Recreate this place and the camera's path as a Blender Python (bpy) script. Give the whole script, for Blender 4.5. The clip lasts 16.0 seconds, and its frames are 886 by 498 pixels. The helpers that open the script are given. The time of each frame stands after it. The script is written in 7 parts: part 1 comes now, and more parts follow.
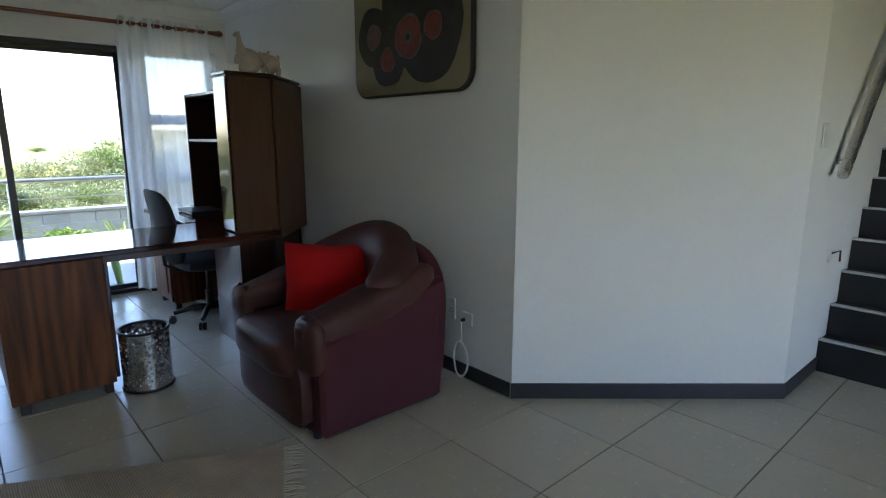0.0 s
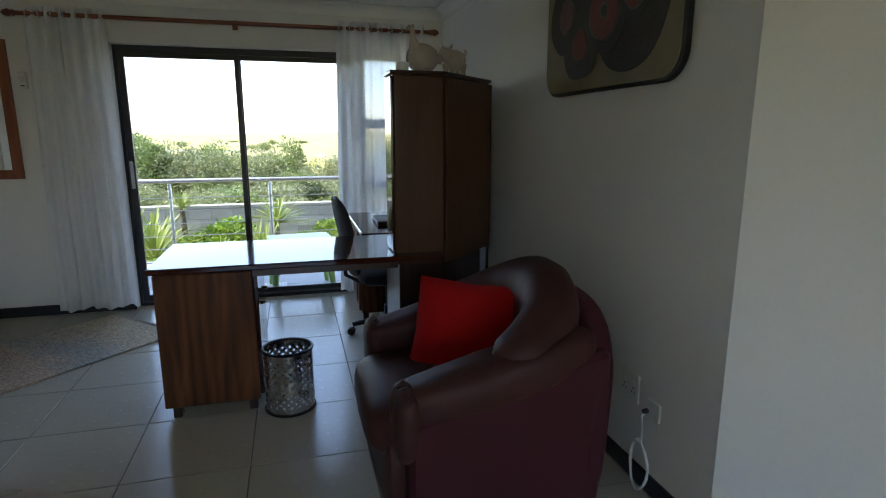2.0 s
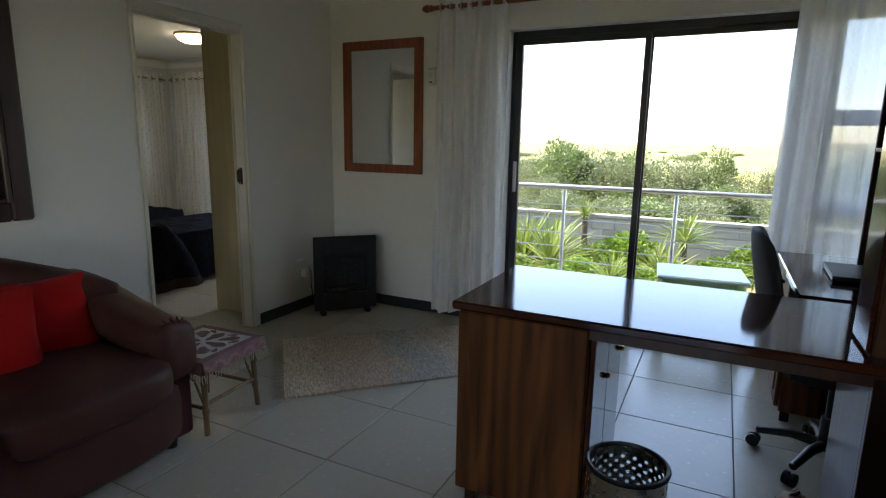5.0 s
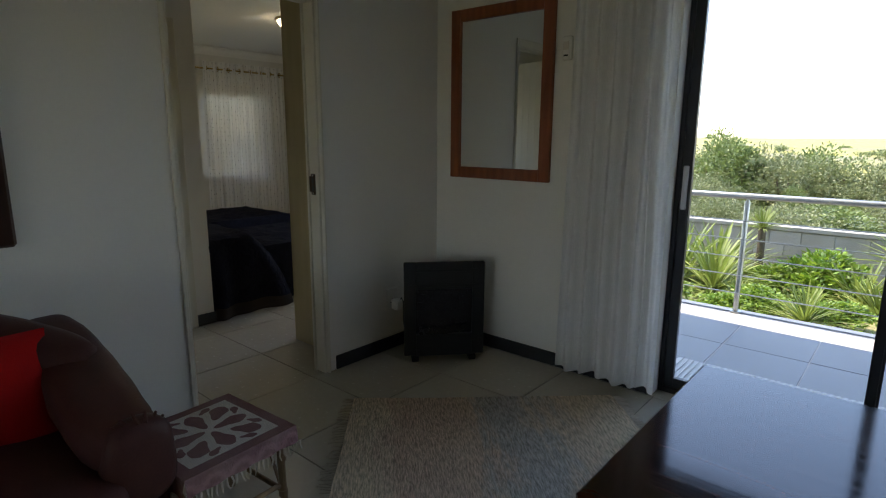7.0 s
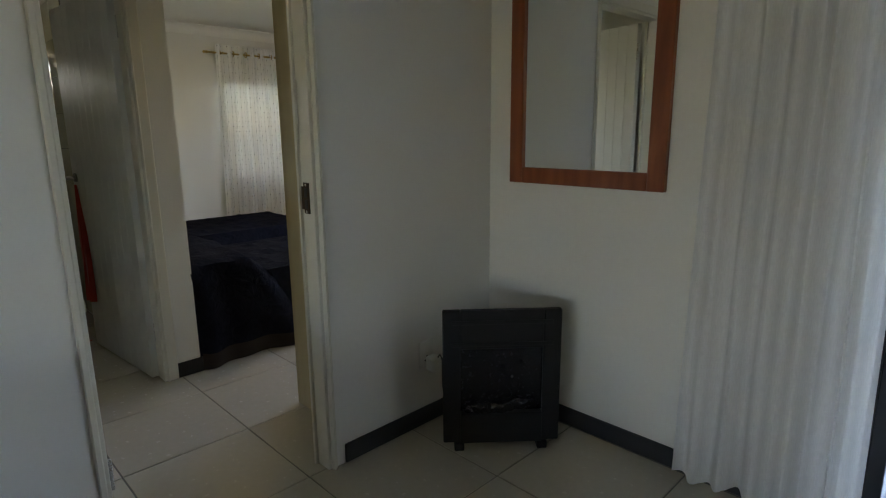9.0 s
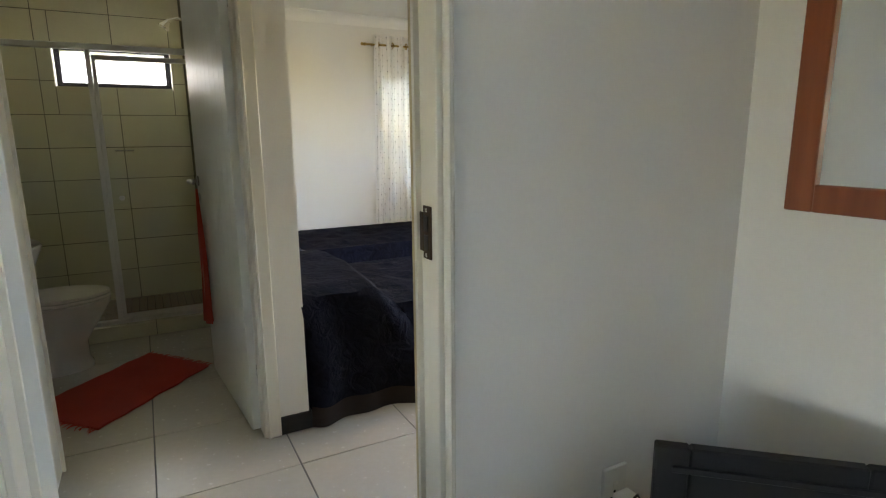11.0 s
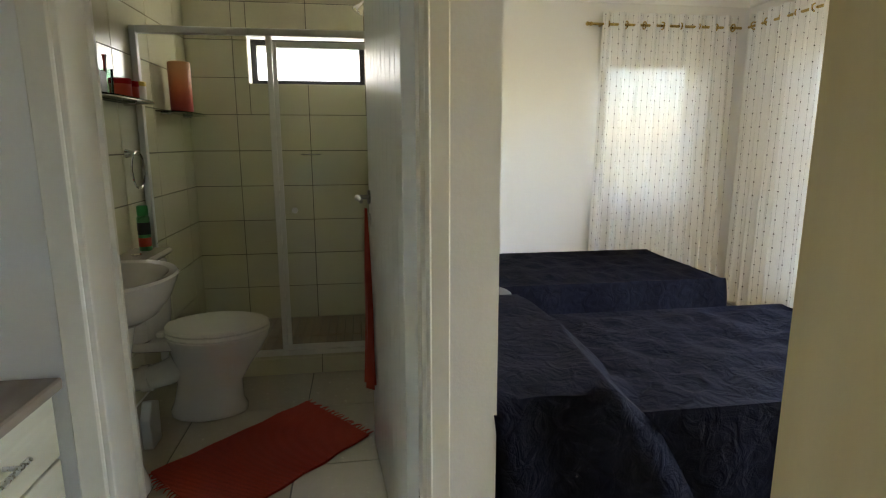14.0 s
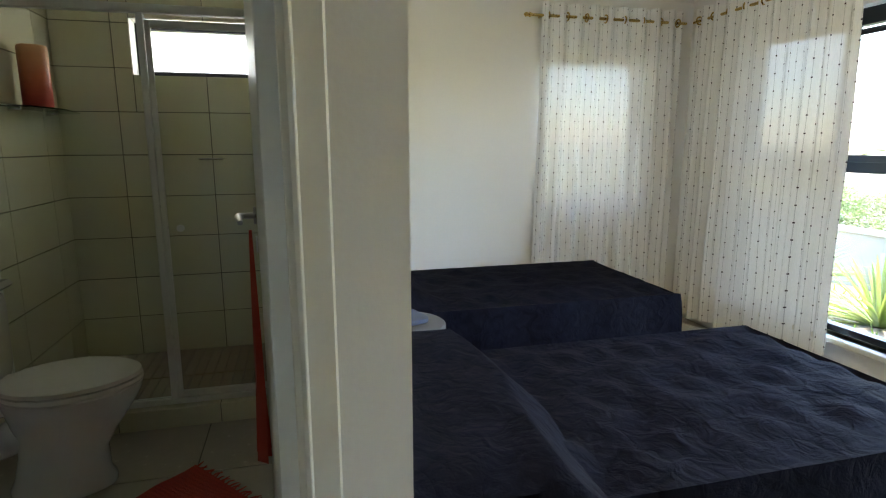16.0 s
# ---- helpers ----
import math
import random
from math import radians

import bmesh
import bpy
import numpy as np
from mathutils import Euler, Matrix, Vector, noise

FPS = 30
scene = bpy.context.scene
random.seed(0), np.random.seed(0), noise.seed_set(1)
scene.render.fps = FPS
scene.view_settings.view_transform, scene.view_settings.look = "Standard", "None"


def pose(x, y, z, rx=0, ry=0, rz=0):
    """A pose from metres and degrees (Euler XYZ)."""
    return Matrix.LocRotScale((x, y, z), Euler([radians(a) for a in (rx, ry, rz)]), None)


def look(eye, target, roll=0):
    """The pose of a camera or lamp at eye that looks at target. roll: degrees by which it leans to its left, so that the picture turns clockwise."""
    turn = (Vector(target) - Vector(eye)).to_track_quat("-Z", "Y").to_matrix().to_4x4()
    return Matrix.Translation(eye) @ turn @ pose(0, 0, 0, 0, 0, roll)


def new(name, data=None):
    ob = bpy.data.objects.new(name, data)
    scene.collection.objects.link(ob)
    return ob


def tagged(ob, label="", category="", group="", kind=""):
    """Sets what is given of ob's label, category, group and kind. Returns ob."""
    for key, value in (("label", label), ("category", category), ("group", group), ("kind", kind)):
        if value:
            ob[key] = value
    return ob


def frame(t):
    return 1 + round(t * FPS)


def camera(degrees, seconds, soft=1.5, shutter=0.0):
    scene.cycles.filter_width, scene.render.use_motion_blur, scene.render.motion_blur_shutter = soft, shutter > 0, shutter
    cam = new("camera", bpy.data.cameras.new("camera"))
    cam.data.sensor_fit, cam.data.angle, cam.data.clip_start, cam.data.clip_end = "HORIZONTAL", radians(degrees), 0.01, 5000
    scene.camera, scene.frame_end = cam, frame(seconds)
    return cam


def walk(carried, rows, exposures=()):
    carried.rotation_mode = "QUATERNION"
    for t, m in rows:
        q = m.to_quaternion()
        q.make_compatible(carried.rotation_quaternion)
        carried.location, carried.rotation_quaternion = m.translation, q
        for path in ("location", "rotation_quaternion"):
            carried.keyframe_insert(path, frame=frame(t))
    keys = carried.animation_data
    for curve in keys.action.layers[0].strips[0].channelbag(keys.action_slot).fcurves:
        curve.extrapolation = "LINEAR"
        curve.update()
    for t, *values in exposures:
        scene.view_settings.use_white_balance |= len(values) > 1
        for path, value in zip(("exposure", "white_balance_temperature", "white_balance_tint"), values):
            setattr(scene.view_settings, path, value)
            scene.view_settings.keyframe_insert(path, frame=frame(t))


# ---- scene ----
cam = camera(76.9, 16.0, soft=1.15, shutter=0.0)
PATH = [
    (0, (0.965, 1.814, 1.332), (2.275, 3.273, 0.937), 0.1),
    (0.5, (1.168, 1.89, 1.342), (2.365, 3.445, 0.953), 0.1),
    (1, (1.348, 2.03, 1.346), (2.398, 3.686, 0.955), -0.1),
    (1.5, (1.514, 2.116, 1.348), (2.36, 3.888, 0.967), 0.3),
    (2, (1.741, 2.218, 1.381), (2.249, 4.111, 0.979), 0.0),
    (2.5, (1.878, 2.362, 1.345), (2.115, 4.309, 0.956), 0.1),
    (3, (1.987, 2.533, 1.342), (1.991, 4.497, 0.96), 0.3),
    (3.5, (2.058, 2.704, 1.367), (1.778, 4.645, 0.974), 0.6),
    (4, (2.022, 2.891, 1.314), (1.47, 4.776, 0.938), 0.7),
    (4.5, (1.942, 3.081, 1.315), (1.213, 4.904, 0.934), 0.8),
    (5, (1.849, 3.318, 1.303), (0.979, 5.078, 0.926), 1.0),
    (7.5, (1.237, 4.479, 1.307), (-0.071, 5.937, 0.902), 0.1),
    (8, (1.051, 4.659, 1.307), (-0.27, 6.103, 0.894), -0.1),
    (10.5, (0.159, 5.509, 1.244), (-1.479, 6.585, 0.843), -0.7),
    (11, (-0.028, 5.583, 1.249), (-1.761, 6.5, 0.852), -0.5),
    (11.5, (-0.185, 5.634, 1.255), (-1.99, 6.401, 0.862), -0.4),
    (12, (-0.347, 5.688, 1.258), (-2.226, 6.251, 0.865), -0.2),
    (12.5, (-0.516, 5.692, 1.238), (-2.43, 6.128, 0.851), -0.0),
    (13, (-0.696, 5.685, 1.228), (-2.628, 6.044, 0.854), -0.1),
    (13.5, (-0.855, 5.713, 1.23), (-2.793, 6.031, 0.857), -0.0),
    (14, (-0.999, 5.782, 1.236), (-2.942, 6.071, 0.863), -0.1),
    (14.5, (-1.123, 5.799, 1.235), (-3.067, 6.088, 0.865), -0.1),
    (15, (-1.233, 5.814, 1.246), (-3.17, 6.138, 0.868), -0.0),
    (15.5, (-1.308, 5.868, 1.251), (-3.234, 6.254, 0.874), -0.0),
    (16, (-1.419, 5.943, 1.235), (-3.324, 6.431, 0.871), -0.1),
]
EXPOSURE = [(0.0, 3.28, 6120, 18), (1.2, 2.78, 6200, 18), (2.2, 2.8, 6550, 18), (3.0, 3.4, 6850, 19), (3.5, 3.5, 6900, 20), (4.2, 3.35, 6900, 19), (5.0, 2.88, 6900, 18), (7.2, 2.52, 6900, 18), (8.2, 2.92, 6900, 18), (10.3, 4.0, 6900, 18), (11.2, 4.5, 6900, 20), (12.6, 4.55, 6950, 20), (13.5, 4.65, 6950, 19), (14.6, 4.65, 6850, 17), (16.0, 4.25, 6450, 15)]
walk(cam, [(t, look(eye, target, roll)) for t, eye, target, roll in PATH], EXPOSURE)

# ---- daylight ----
SUN_UP, SUN_ROUND = 58.0, -88.0   # elevation; turned from +y towards +x
world = bpy.data.worlds.new("daylight")
scene.world = world
world.use_nodes = True
wt = world.node_tree
sky = wt.nodes.new("ShaderNodeTexSky")
sky.sky_type, sky.sun_disc = "NISHITA", False
sky.sun_elevation, sky.sun_rotation = radians(SUN_UP), radians(SUN_ROUND)
sky.air_density, sky.dust_density = 1.0, 0.7
wt.links.new(sky.outputs[0], wt.nodes["Background"].inputs[0])
wt.nodes["Background"].inputs[1].default_value = 0.15
sun = new("sun", bpy.data.lights.new("sun", "SUN"))
sun.data.energy, sun.data.angle, sun.data.color = 2.6, radians(0.6), (1.0, 0.95, 0.87)
sx, sy, sz = (math.sin(radians(SUN_ROUND)) * math.cos(radians(SUN_UP)), math.cos(radians(SUN_ROUND)) * math.cos(radians(SUN_UP)), math.sin(radians(SUN_UP)))
sun.matrix_world = look((sx * 40, sy * 40, sz * 40), (0, 0, 0))
bath_sky = new("bathroom_window_daylight", bpy.data.lights.new("bathroom_window_daylight", "AREA"))   # sky light in the bathroom window's opening
bath_sky.data.shape, bath_sky.data.size, bath_sky.data.size_y = "RECTANGLE", 0.66, 0.22
bath_sky.data.energy, bath_sky.data.color = 0.06, (1.0, 0.93, 0.76)
bath_sky.matrix_world = look((-5.04, 5.465, 1.767), (-4.0, 5.465, 1.767))

# ---- materials ----


def shader(name):
    m = bpy.data.materials.new(name)
    m.use_nodes = True
    return m, m.node_tree.nodes, m.node_tree.links, m.node_tree.nodes["Principled BSDF"]


def coords(n, l, scale=(1, 1, 1), kind="Object"):
    tc, mp = n.new("ShaderNodeTexCoord"), n.new("ShaderNodeMapping")
    mp.inputs["Scale"].default_value = scale
    l.new(tc.outputs[kind], mp.inputs["Vector"])
    return mp.outputs[0]


def noise_tex(n, l, vec, scale, detail=4.0, rough=0.55):
    t = n.new("ShaderNodeTexNoise")
    t.inputs["Scale"].default_value, t.inputs["Detail"].default_value, t.inputs["Roughness"].default_value = scale, detail, rough
    l.new(vec, t.inputs["Vector"])
    return t.outputs["Fac"]


def ramp(n, l, fac, stops):
    r = n.new("ShaderNodeValToRGB")
    e = r.color_ramp.elements
    while len(e) < len(stops):
        e.new(0.5)
    for el, (pos, col) in zip(e, stops):
        el.position, el.color = pos, (*col, 1) if len(col) == 3 else col
    l.new(fac, r.inputs[0])
    return r.outputs[0]


def math_node(n, l, op, a, b=0.0, c=0.0):
    m = n.new("ShaderNodeMath")
    m.operation = op
    for k, v in enumerate((a, b, c)):
        if isinstance(v, (int, float)):
            m.inputs[k].default_value = v
        else:
            l.new(v, m.inputs[k])
    return m.outputs[0]


def mix_col(n, l, fac, a, b, how="MIX"):
    m = n.new("ShaderNodeMix")
    m.data_type, m.blend_type = "RGBA", how
    for sock, v in ((m.inputs[0], fac), (m.inputs[6], a), (m.inputs[7], b)):
        if isinstance(v, (int, float)):
            sock.default_value = v
        elif isinstance(v, tuple):
            sock.default_value = (*v, 1)
        else:
            l.new(v, sock)
    return m.outputs[2]


def bump(n, l, height, strength, bsdf, distance=0.01):
    b = n.new("ShaderNodeBump")
    b.inputs["Strength"].default_value, b.inputs["Distance"].default_value = strength, distance
    l.new(height, b.inputs["Height"])
    l.new(b.outputs[0], bsdf.inputs["Normal"])


def surface(name, colour, rough=0.5, metal=0.0, vary=0.12, scale=3.0, fine=60.0, relief=0.1, sheen=0.0, coat=0.0, random_tone=0.0):
    """A plain surface with cloudy tone at two scales, grainy gloss and fine relief."""
    m, n, l, b = shader(name)
    v = coords(n, l)
    big, small = noise_tex(n, l, v, scale), noise_tex(n, l, v, fine, 6.0)
    tone = math_node(n, l, "ADD", math_node(n, l, "MULTIPLY", big, 0.65), math_node(n, l, "MULTIPLY", small, 0.35))
    if random_tone:
        oi = n.new("ShaderNodeObjectInfo")
        tone = math_node(n, l, "ADD", tone, math_node(n, l, "MULTIPLY", math_node(n, l, "SUBTRACT", oi.outputs["Random"], 0.5), random_tone))
    lo, hi = tuple(c * (1 - vary) for c in colour), tuple(min(1.0, c * (1 + vary)) for c in colour)
    l.new(ramp(n, l, tone, [(0.3, lo), (0.7, hi)]), b.inputs["Base Color"])
    l.new(math_node(n, l, "MULTIPLY_ADD", small, 0.2, rough - 0.1), b.inputs["Roughness"])
    b.inputs["Metallic"].default_value = metal
    b.inputs["Sheen Weight"].default_value = sheen
    b.inputs["Coat Weight"].default_value = coat
    b.inputs["Coat Roughness"].default_value = 0.08
    if relief:
        bump(n, l, small, relief, b, 0.004)
    return m


def timber(name, dark, light, rough=0.35, along=2, coat=0.0, scale=1.0):
    """Grained wood: long wavering streaks with fine pores along one axis."""
    m, n, l, b = shader(name)
    st = [5.0, 5.0, 5.0]
    st[along] = 0.8
    v = coords(n, l, tuple(s * scale for s in st))
    sway = n.new("ShaderNodeTexNoise")
    sway.inputs["Scale"].default_value, sway.inputs["Detail"].default_value, sway.inputs["Distortion"].default_value = 1.3, 6.0, 2.2
    l.new(v, sway.inputs["Vector"])
    st2 = [60.0, 60.0, 60.0]
    st2[along] = 2.2
    fine = noise_tex(n, l, coords(n, l, tuple(s * scale for s in st2)), 1.0, 6.0, 0.6)
    w = n.new("ShaderNodeTexWave")
    w.bands_direction = "XYZ"[(along + 1) % 3]
    w.inputs["Scale"].default_value, w.inputs["Distortion"].default_value, w.inputs["Detail"].default_value, w.inputs["Detail Scale"].default_value = 1.4, 7.0, 4.0, 0.8
    l.new(v, w.inputs["Vector"])
    f = math_node(n, l, "ADD", math_node(n, l, "MULTIPLY", w.outputs["Fac"], 0.10), math_node(n, l, "ADD", math_node(n, l, "MULTIPLY", sway.outputs["Fac"], 0.72), math_node(n, l, "MULTIPLY", fine, 0.22)))
    l.new(ramp(n, l, f, [(0.34, dark), (0.52, tuple((a * 0.5 + c * 0.5) for a, c in zip(dark, light))), (0.68, light)]), b.inputs["Base Color"])
    l.new(math_node(n, l, "MULTIPLY_ADD", fine, 0.15, rough - 0.07), b.inputs["Roughness"])
    b.inputs["Coat Weight"].default_value, b.inputs["Coat Roughness"].default_value = coat, 0.06
    bump(n, l, fine, 0.05, b, 0.002)
    return m


def weave(name, base, other, threads=140.0, patch=2.5, rough=0.9):
    """Coarse hand-woven wool: ribs across and blotches of colour."""
    m, n, l, b = shader(name)
    v = coords(n, l)
    w = n.new("ShaderNodeTexWave")
    w.bands_direction = "X"
    w.inputs["Scale"].default_value, w.inputs["Distortion"].default_value, w.inputs["Detail Scale"].default_value = threads / 7, 1.5, 3.0
    l.new(v, w.inputs["Vector"])
    small, blot = noise_tex(n, l, coords(n, l, (1, 9, 1)), 40.0, 3.0), noise_tex(n, l, v, patch, 3.0)
    base_col = mix_col(n, l, ramp(n, l, blot, [(0.45, (0, 0, 0)), (0.62, (1, 1, 1))]), base, other)
    tone = math_node(n, l, "MULTIPLY_ADD", math_node(n, l, "ADD", w.outputs["Fac"], small), 0.35, 0.62)
    l.new(mix_col(n, l, 1.0, base_col, tone, "MULTIPLY"), b.inputs["Base Color"])
    b.inputs["Roughness"].default_value = rough
    bump(n, l, math_node(n, l, "ADD", w.outputs["Fac"], small), 0.7, b, 0.006)
    return m


def sheer(name, colour, see_through, dots=False):
    """Thin curtain cloth that lets light through; dots: fine upright threads with small knots."""
    m, n, l, b = shader(name)
    out = n["Material Output"]
    col = colour
    if dots:
        uv = n.new("ShaderNodeUVMap")
        sep = n.new("ShaderNodeSeparateXYZ")
        l.new(uv.outputs[0], sep.inputs[0])
        cell = math_node(n, l, "DIVIDE", sep.outputs[0], 0.045)
        fx = math_node(n, l, "ABSOLUTE", math_node(n, l, "SUBTRACT", math_node(n, l, "FRACT", cell), 0.5))
        thread = math_node(n, l, "LESS_THAN", fx, 0.028)
        shift = math_node(n, l, "MULTIPLY", math_node(n, l, "MODULO", math_node(n, l, "FLOOR", cell), 2.0), 0.5)
        fy = math_node(n, l, "ABSOLUTE", math_node(n, l, "SUBTRACT", math_node(n, l, "FRACT", math_node(n, l, "ADD", math_node(n, l, "DIVIDE", sep.outputs[1], 0.095), shift)), 0.5))
        knot = math_node(n, l, "MULTIPLY", math_node(n, l, "LESS_THAN", fx, 0.08), math_node(n, l, "LESS_THAN", fy, 0.042))
        mark = math_node(n, l, "MAXIMUM", math_node(n, l, "MULTIPLY", thread, 0.35), knot)
        col = mix_col(n, l, mark, colour, (0.06, 0.045, 0.05))
    fine = noise_tex(n, l, coords(n, l, (1, 1, 0.2)), 220.0, 2.0)
    tone = mix_col(n, l, 1.0, col if not isinstance(col, tuple) else mix_col(n, l, 0.0, colour, colour), ramp(n, l, fine, [(0.3, (0.92, 0.92, 0.92)), (0.7, (1, 1, 1))]), "MULTIPLY")
    dif, tra, clear = n.new("ShaderNodeBsdfDiffuse"), n.new("ShaderNodeBsdfTranslucent"), n.new("ShaderNodeBsdfTransparent")
    l.new(tone, dif.inputs[0]), l.new(tone, tra.inputs[0])
    a, c = n.new("ShaderNodeMixShader"), n.new("ShaderNodeMixShader")
    a.inputs[0].default_value, c.inputs[0].default_value = 0.035 if dots else 0.4, see_through
    l.new(dif.outputs[0], a.inputs[1]), l.new(tra.outputs[0], a.inputs[2])
    l.new(a.outputs[0], c.inputs[1]), l.new(clear.outputs[0], c.inputs[2])
    l.new(c.outputs[0], out.inputs[0])
    return m


def glazing(name, tint=(0.96, 0.98, 0.97), gloss=1.0):
    m, n, l, b = shader(name)
    clear, shine, mixer, lw = n.new("ShaderNodeBsdfTransparent"), n.new("ShaderNodeBsdfGlossy"), n.new("ShaderNodeMixShader"), n.new("ShaderNodeLayerWeight")
    clear.inputs[0].default_value = (*tint, 1)
    shine.inputs["Roughness"].default_value = 0.01
    lw.inputs[0].default_value = 0.22
    l.new(math_node(n, l, "MULTIPLY", lw.outputs["Fresnel"], gloss), mixer.inputs[0])
    l.new(clear.outputs[0], mixer.inputs[1]), l.new(shine.outputs[0], mixer.inputs[2])
    l.new(mixer.outputs[0], n["Material Output"].inputs[0])
    return m


M_WALL = surface("wall_paint", (0.80, 0.785, 0.745), 0.75, vary=0.03, scale=0.8, fine=90, relief=0.12)
M_CEIL = surface("ceiling_paint", (0.84, 0.83, 0.79), 0.85, vary=0.03, scale=0.9, relief=0.05)
M_TRIM = surface("cream_gloss_paint", (0.74, 0.71, 0.62), 0.48, vary=0.04, relief=0.04)
M_DOOR = surface("white_door_paint", (0.74, 0.74, 0.70), 0.38, vary=0.03, relief=0.04)
M_TILE = surface("porcelain_tile", (0.53, 0.485, 0.395), 0.24, vary=0.06, scale=2.2, fine=35, relief=0.02, random_tone=0.25)
M_GROUT = surface("floor_grout", (0.16, 0.15, 0.14), 0.9, vary=0.2, fine=120)
M_SKIRT = surface("charcoal_skirting_tile", (0.022, 0.021, 0.024), 0.4, vary=0.25, relief=0.06)
M_STEP = surface("dark_step_stone", (0.012, 0.011, 0.012), 0.5, vary=0.3, fine=90)
M_NOSE = surface("pale_step_edge", (0.55, 0.55, 0.55), 0.4, vary=0.05)
M_WTILE = surface("cream_wall_tile", (0.69, 0.66, 0.475), 0.16, vary=0.05, scale=2.0, relief=0.015, random_tone=0.2)
M_WGROUT = surface("wall_grout", (0.19, 0.18, 0.13), 0.9, vary=0.15)
M_ALU = surface("black_aluminium", (0.012, 0.014, 0.02), 0.4, vary=0.15, relief=0.02)
M_WHITEALU = surface("white_coated_aluminium", (0.72, 0.72, 0.66), 0.3, vary=0.03, relief=0.01)
M_STEEL = surface("brushed_steel", (0.62, 0.61, 0.59), 0.28, metal=1.0, vary=0.06, fine=140, relief=0.03)
M_CHROME = surface("chrome", (0.75, 0.75, 0.74), 0.14, metal=1.0, vary=0.03, relief=0.0)
M_BRONZE = surface("dark_bronze", (0.07, 0.045, 0.03), 0.45, metal=0.8, vary=0.25)
M_NICKEL = surface("dull_nickel", (0.34, 0.33, 0.31), 0.3, metal=1.0, vary=0.08)
M_BRASS = surface("brass", (0.55, 0.40, 0.14), 0.25, metal=1.0, vary=0.1, relief=0.02)
M_GLASS = glazing("window_glass")
M_SHELFGLASS = glazing("green_edge_glass", (0.80, 0.92, 0.86))
M_DESK = timber("stained_pine", (0.02, 0.006, 0.002), (0.19, 0.062, 0.017), 0.5, 2, 0.04, 0.8)
M_DESKTOP = timber("polished_mahogany", (0.02, 0.006, 0.004), (0.075, 0.022, 0.012), 0.085, 0, 0.0)
M_VENEER = timber("brown_veneer", (0.062, 0.028, 0.0135), (0.088, 0.041, 0.02), 0.42, 2, 0.12)
M_DARKWOOD = timber("dark_red_wood", (0.014, 0.005, 0.003), (0.05, 0.016, 0.009), 0.35, 2, 0.2)
M_MIRRORWOOD = timber("red_brown_frame_wood", (0.19, 0.047, 0.016), (0.33, 0.095, 0.033), 0.4, 2, 0.2)
M_ROD = timber("varnished_rod_wood", (0.18, 0.05, 0.02), (0.30, 0.09, 0.035), 0.35, 0, 0.3)
M_BEECH = timber("beech_laminate", (0.50, 0.40, 0.22), (0.58, 0.48, 0.28), 0.45, 2, 0.0, 0.6)
M_COUNTER = timber("taupe_counter_laminate", (0.20, 0.15, 0.11), (0.31, 0.25, 0.19), 0.45, 0)
M_DRAWER = timber("pale_drawer_laminate", (0.52, 0.47, 0.33), (0.66, 0.61, 0.47), 0.45, 0, 0.0, 0.7)
M_CANE = timber("bamboo_cane", (0.10, 0.055, 0.02), (0.26, 0.16, 0.07), 0.45, 2)
M_LEATHER = surface("maroon_leather", (0.072, 0.028, 0.024), 0.46, vary=0.25, scale=5, fine=160, relief=0.2, coat=0.0)
M_LEATHERSIDE = surface("maroon_vinyl_side", (0.075, 0.022, 0.027), 0.5, vary=0.12, scale=4, fine=180, relief=0.14)
for m_, level_ in ((M_LEATHER, 0.15), (M_LEATHERSIDE, 0.12), (M_DESK, 0.25), (M_VENEER, 0.15), (M_DESKTOP, 0.5)):
    m_.node_tree.nodes["Principled BSDF"].inputs["Specular IOR Level"].default_value = level_
M_RED = surface("red_cushion_cotton", (0.40, 0.009, 0.009), 0.9, vary=0.12, fine=220, relief=0.3, sheen=0.05)
M_RED.node_tree.nodes["Principled BSDF"].inputs["Specular IOR Level"].default_value = 0.1
M_MAT = weave("red_bath_mat_cotton", (0.52, 0.055, 0.028), (0.45, 0.04, 0.02), 260)
M_TOWEL = surface("red_towelling", (0.55, 0.06, 0.03), 0.95, vary=0.12, fine=260, relief=0.5, sheen=0.3)
mm, n_, l_, b_ = shader("hand_woven_wool_rug")
tc_, mp_ = n_.new("ShaderNodeTexCoord"), n_.new("ShaderNodeMapping")
mp_.inputs["Rotation"].default_value = (0, 0, math.radians(-46.2))
l_.new(tc_.outputs["Object"], mp_.inputs["Vector"])
se_, st_ = n_.new("ShaderNodeSeparateXYZ"), n_.new("ShaderNodeMapping")
st_.inputs["Scale"].default_value = (9, 1.6, 1)
l_.new(mp_.outputs[0], se_.inputs[0]), l_.new(mp_.outputs[0], st_.inputs["Vector"])
dash_, ragged_, soft_ = noise_tex(n_, l_, st_.outputs[0], 16.0, 4.0, 0.7), noise_tex(n_, l_, st_.outputs[0], 2.2, 5.0, 0.7), noise_tex(n_, l_, mp_.outputs[0], 2.6, 3.0)
far_ = math_node(n_, l_, "ADD", se_.outputs[0], math_node(n_, l_, "MULTIPLY_ADD", ragged_, 0.5, math_node(n_, l_, "MULTIPLY_ADD", soft_, 0.5, -0.5)))
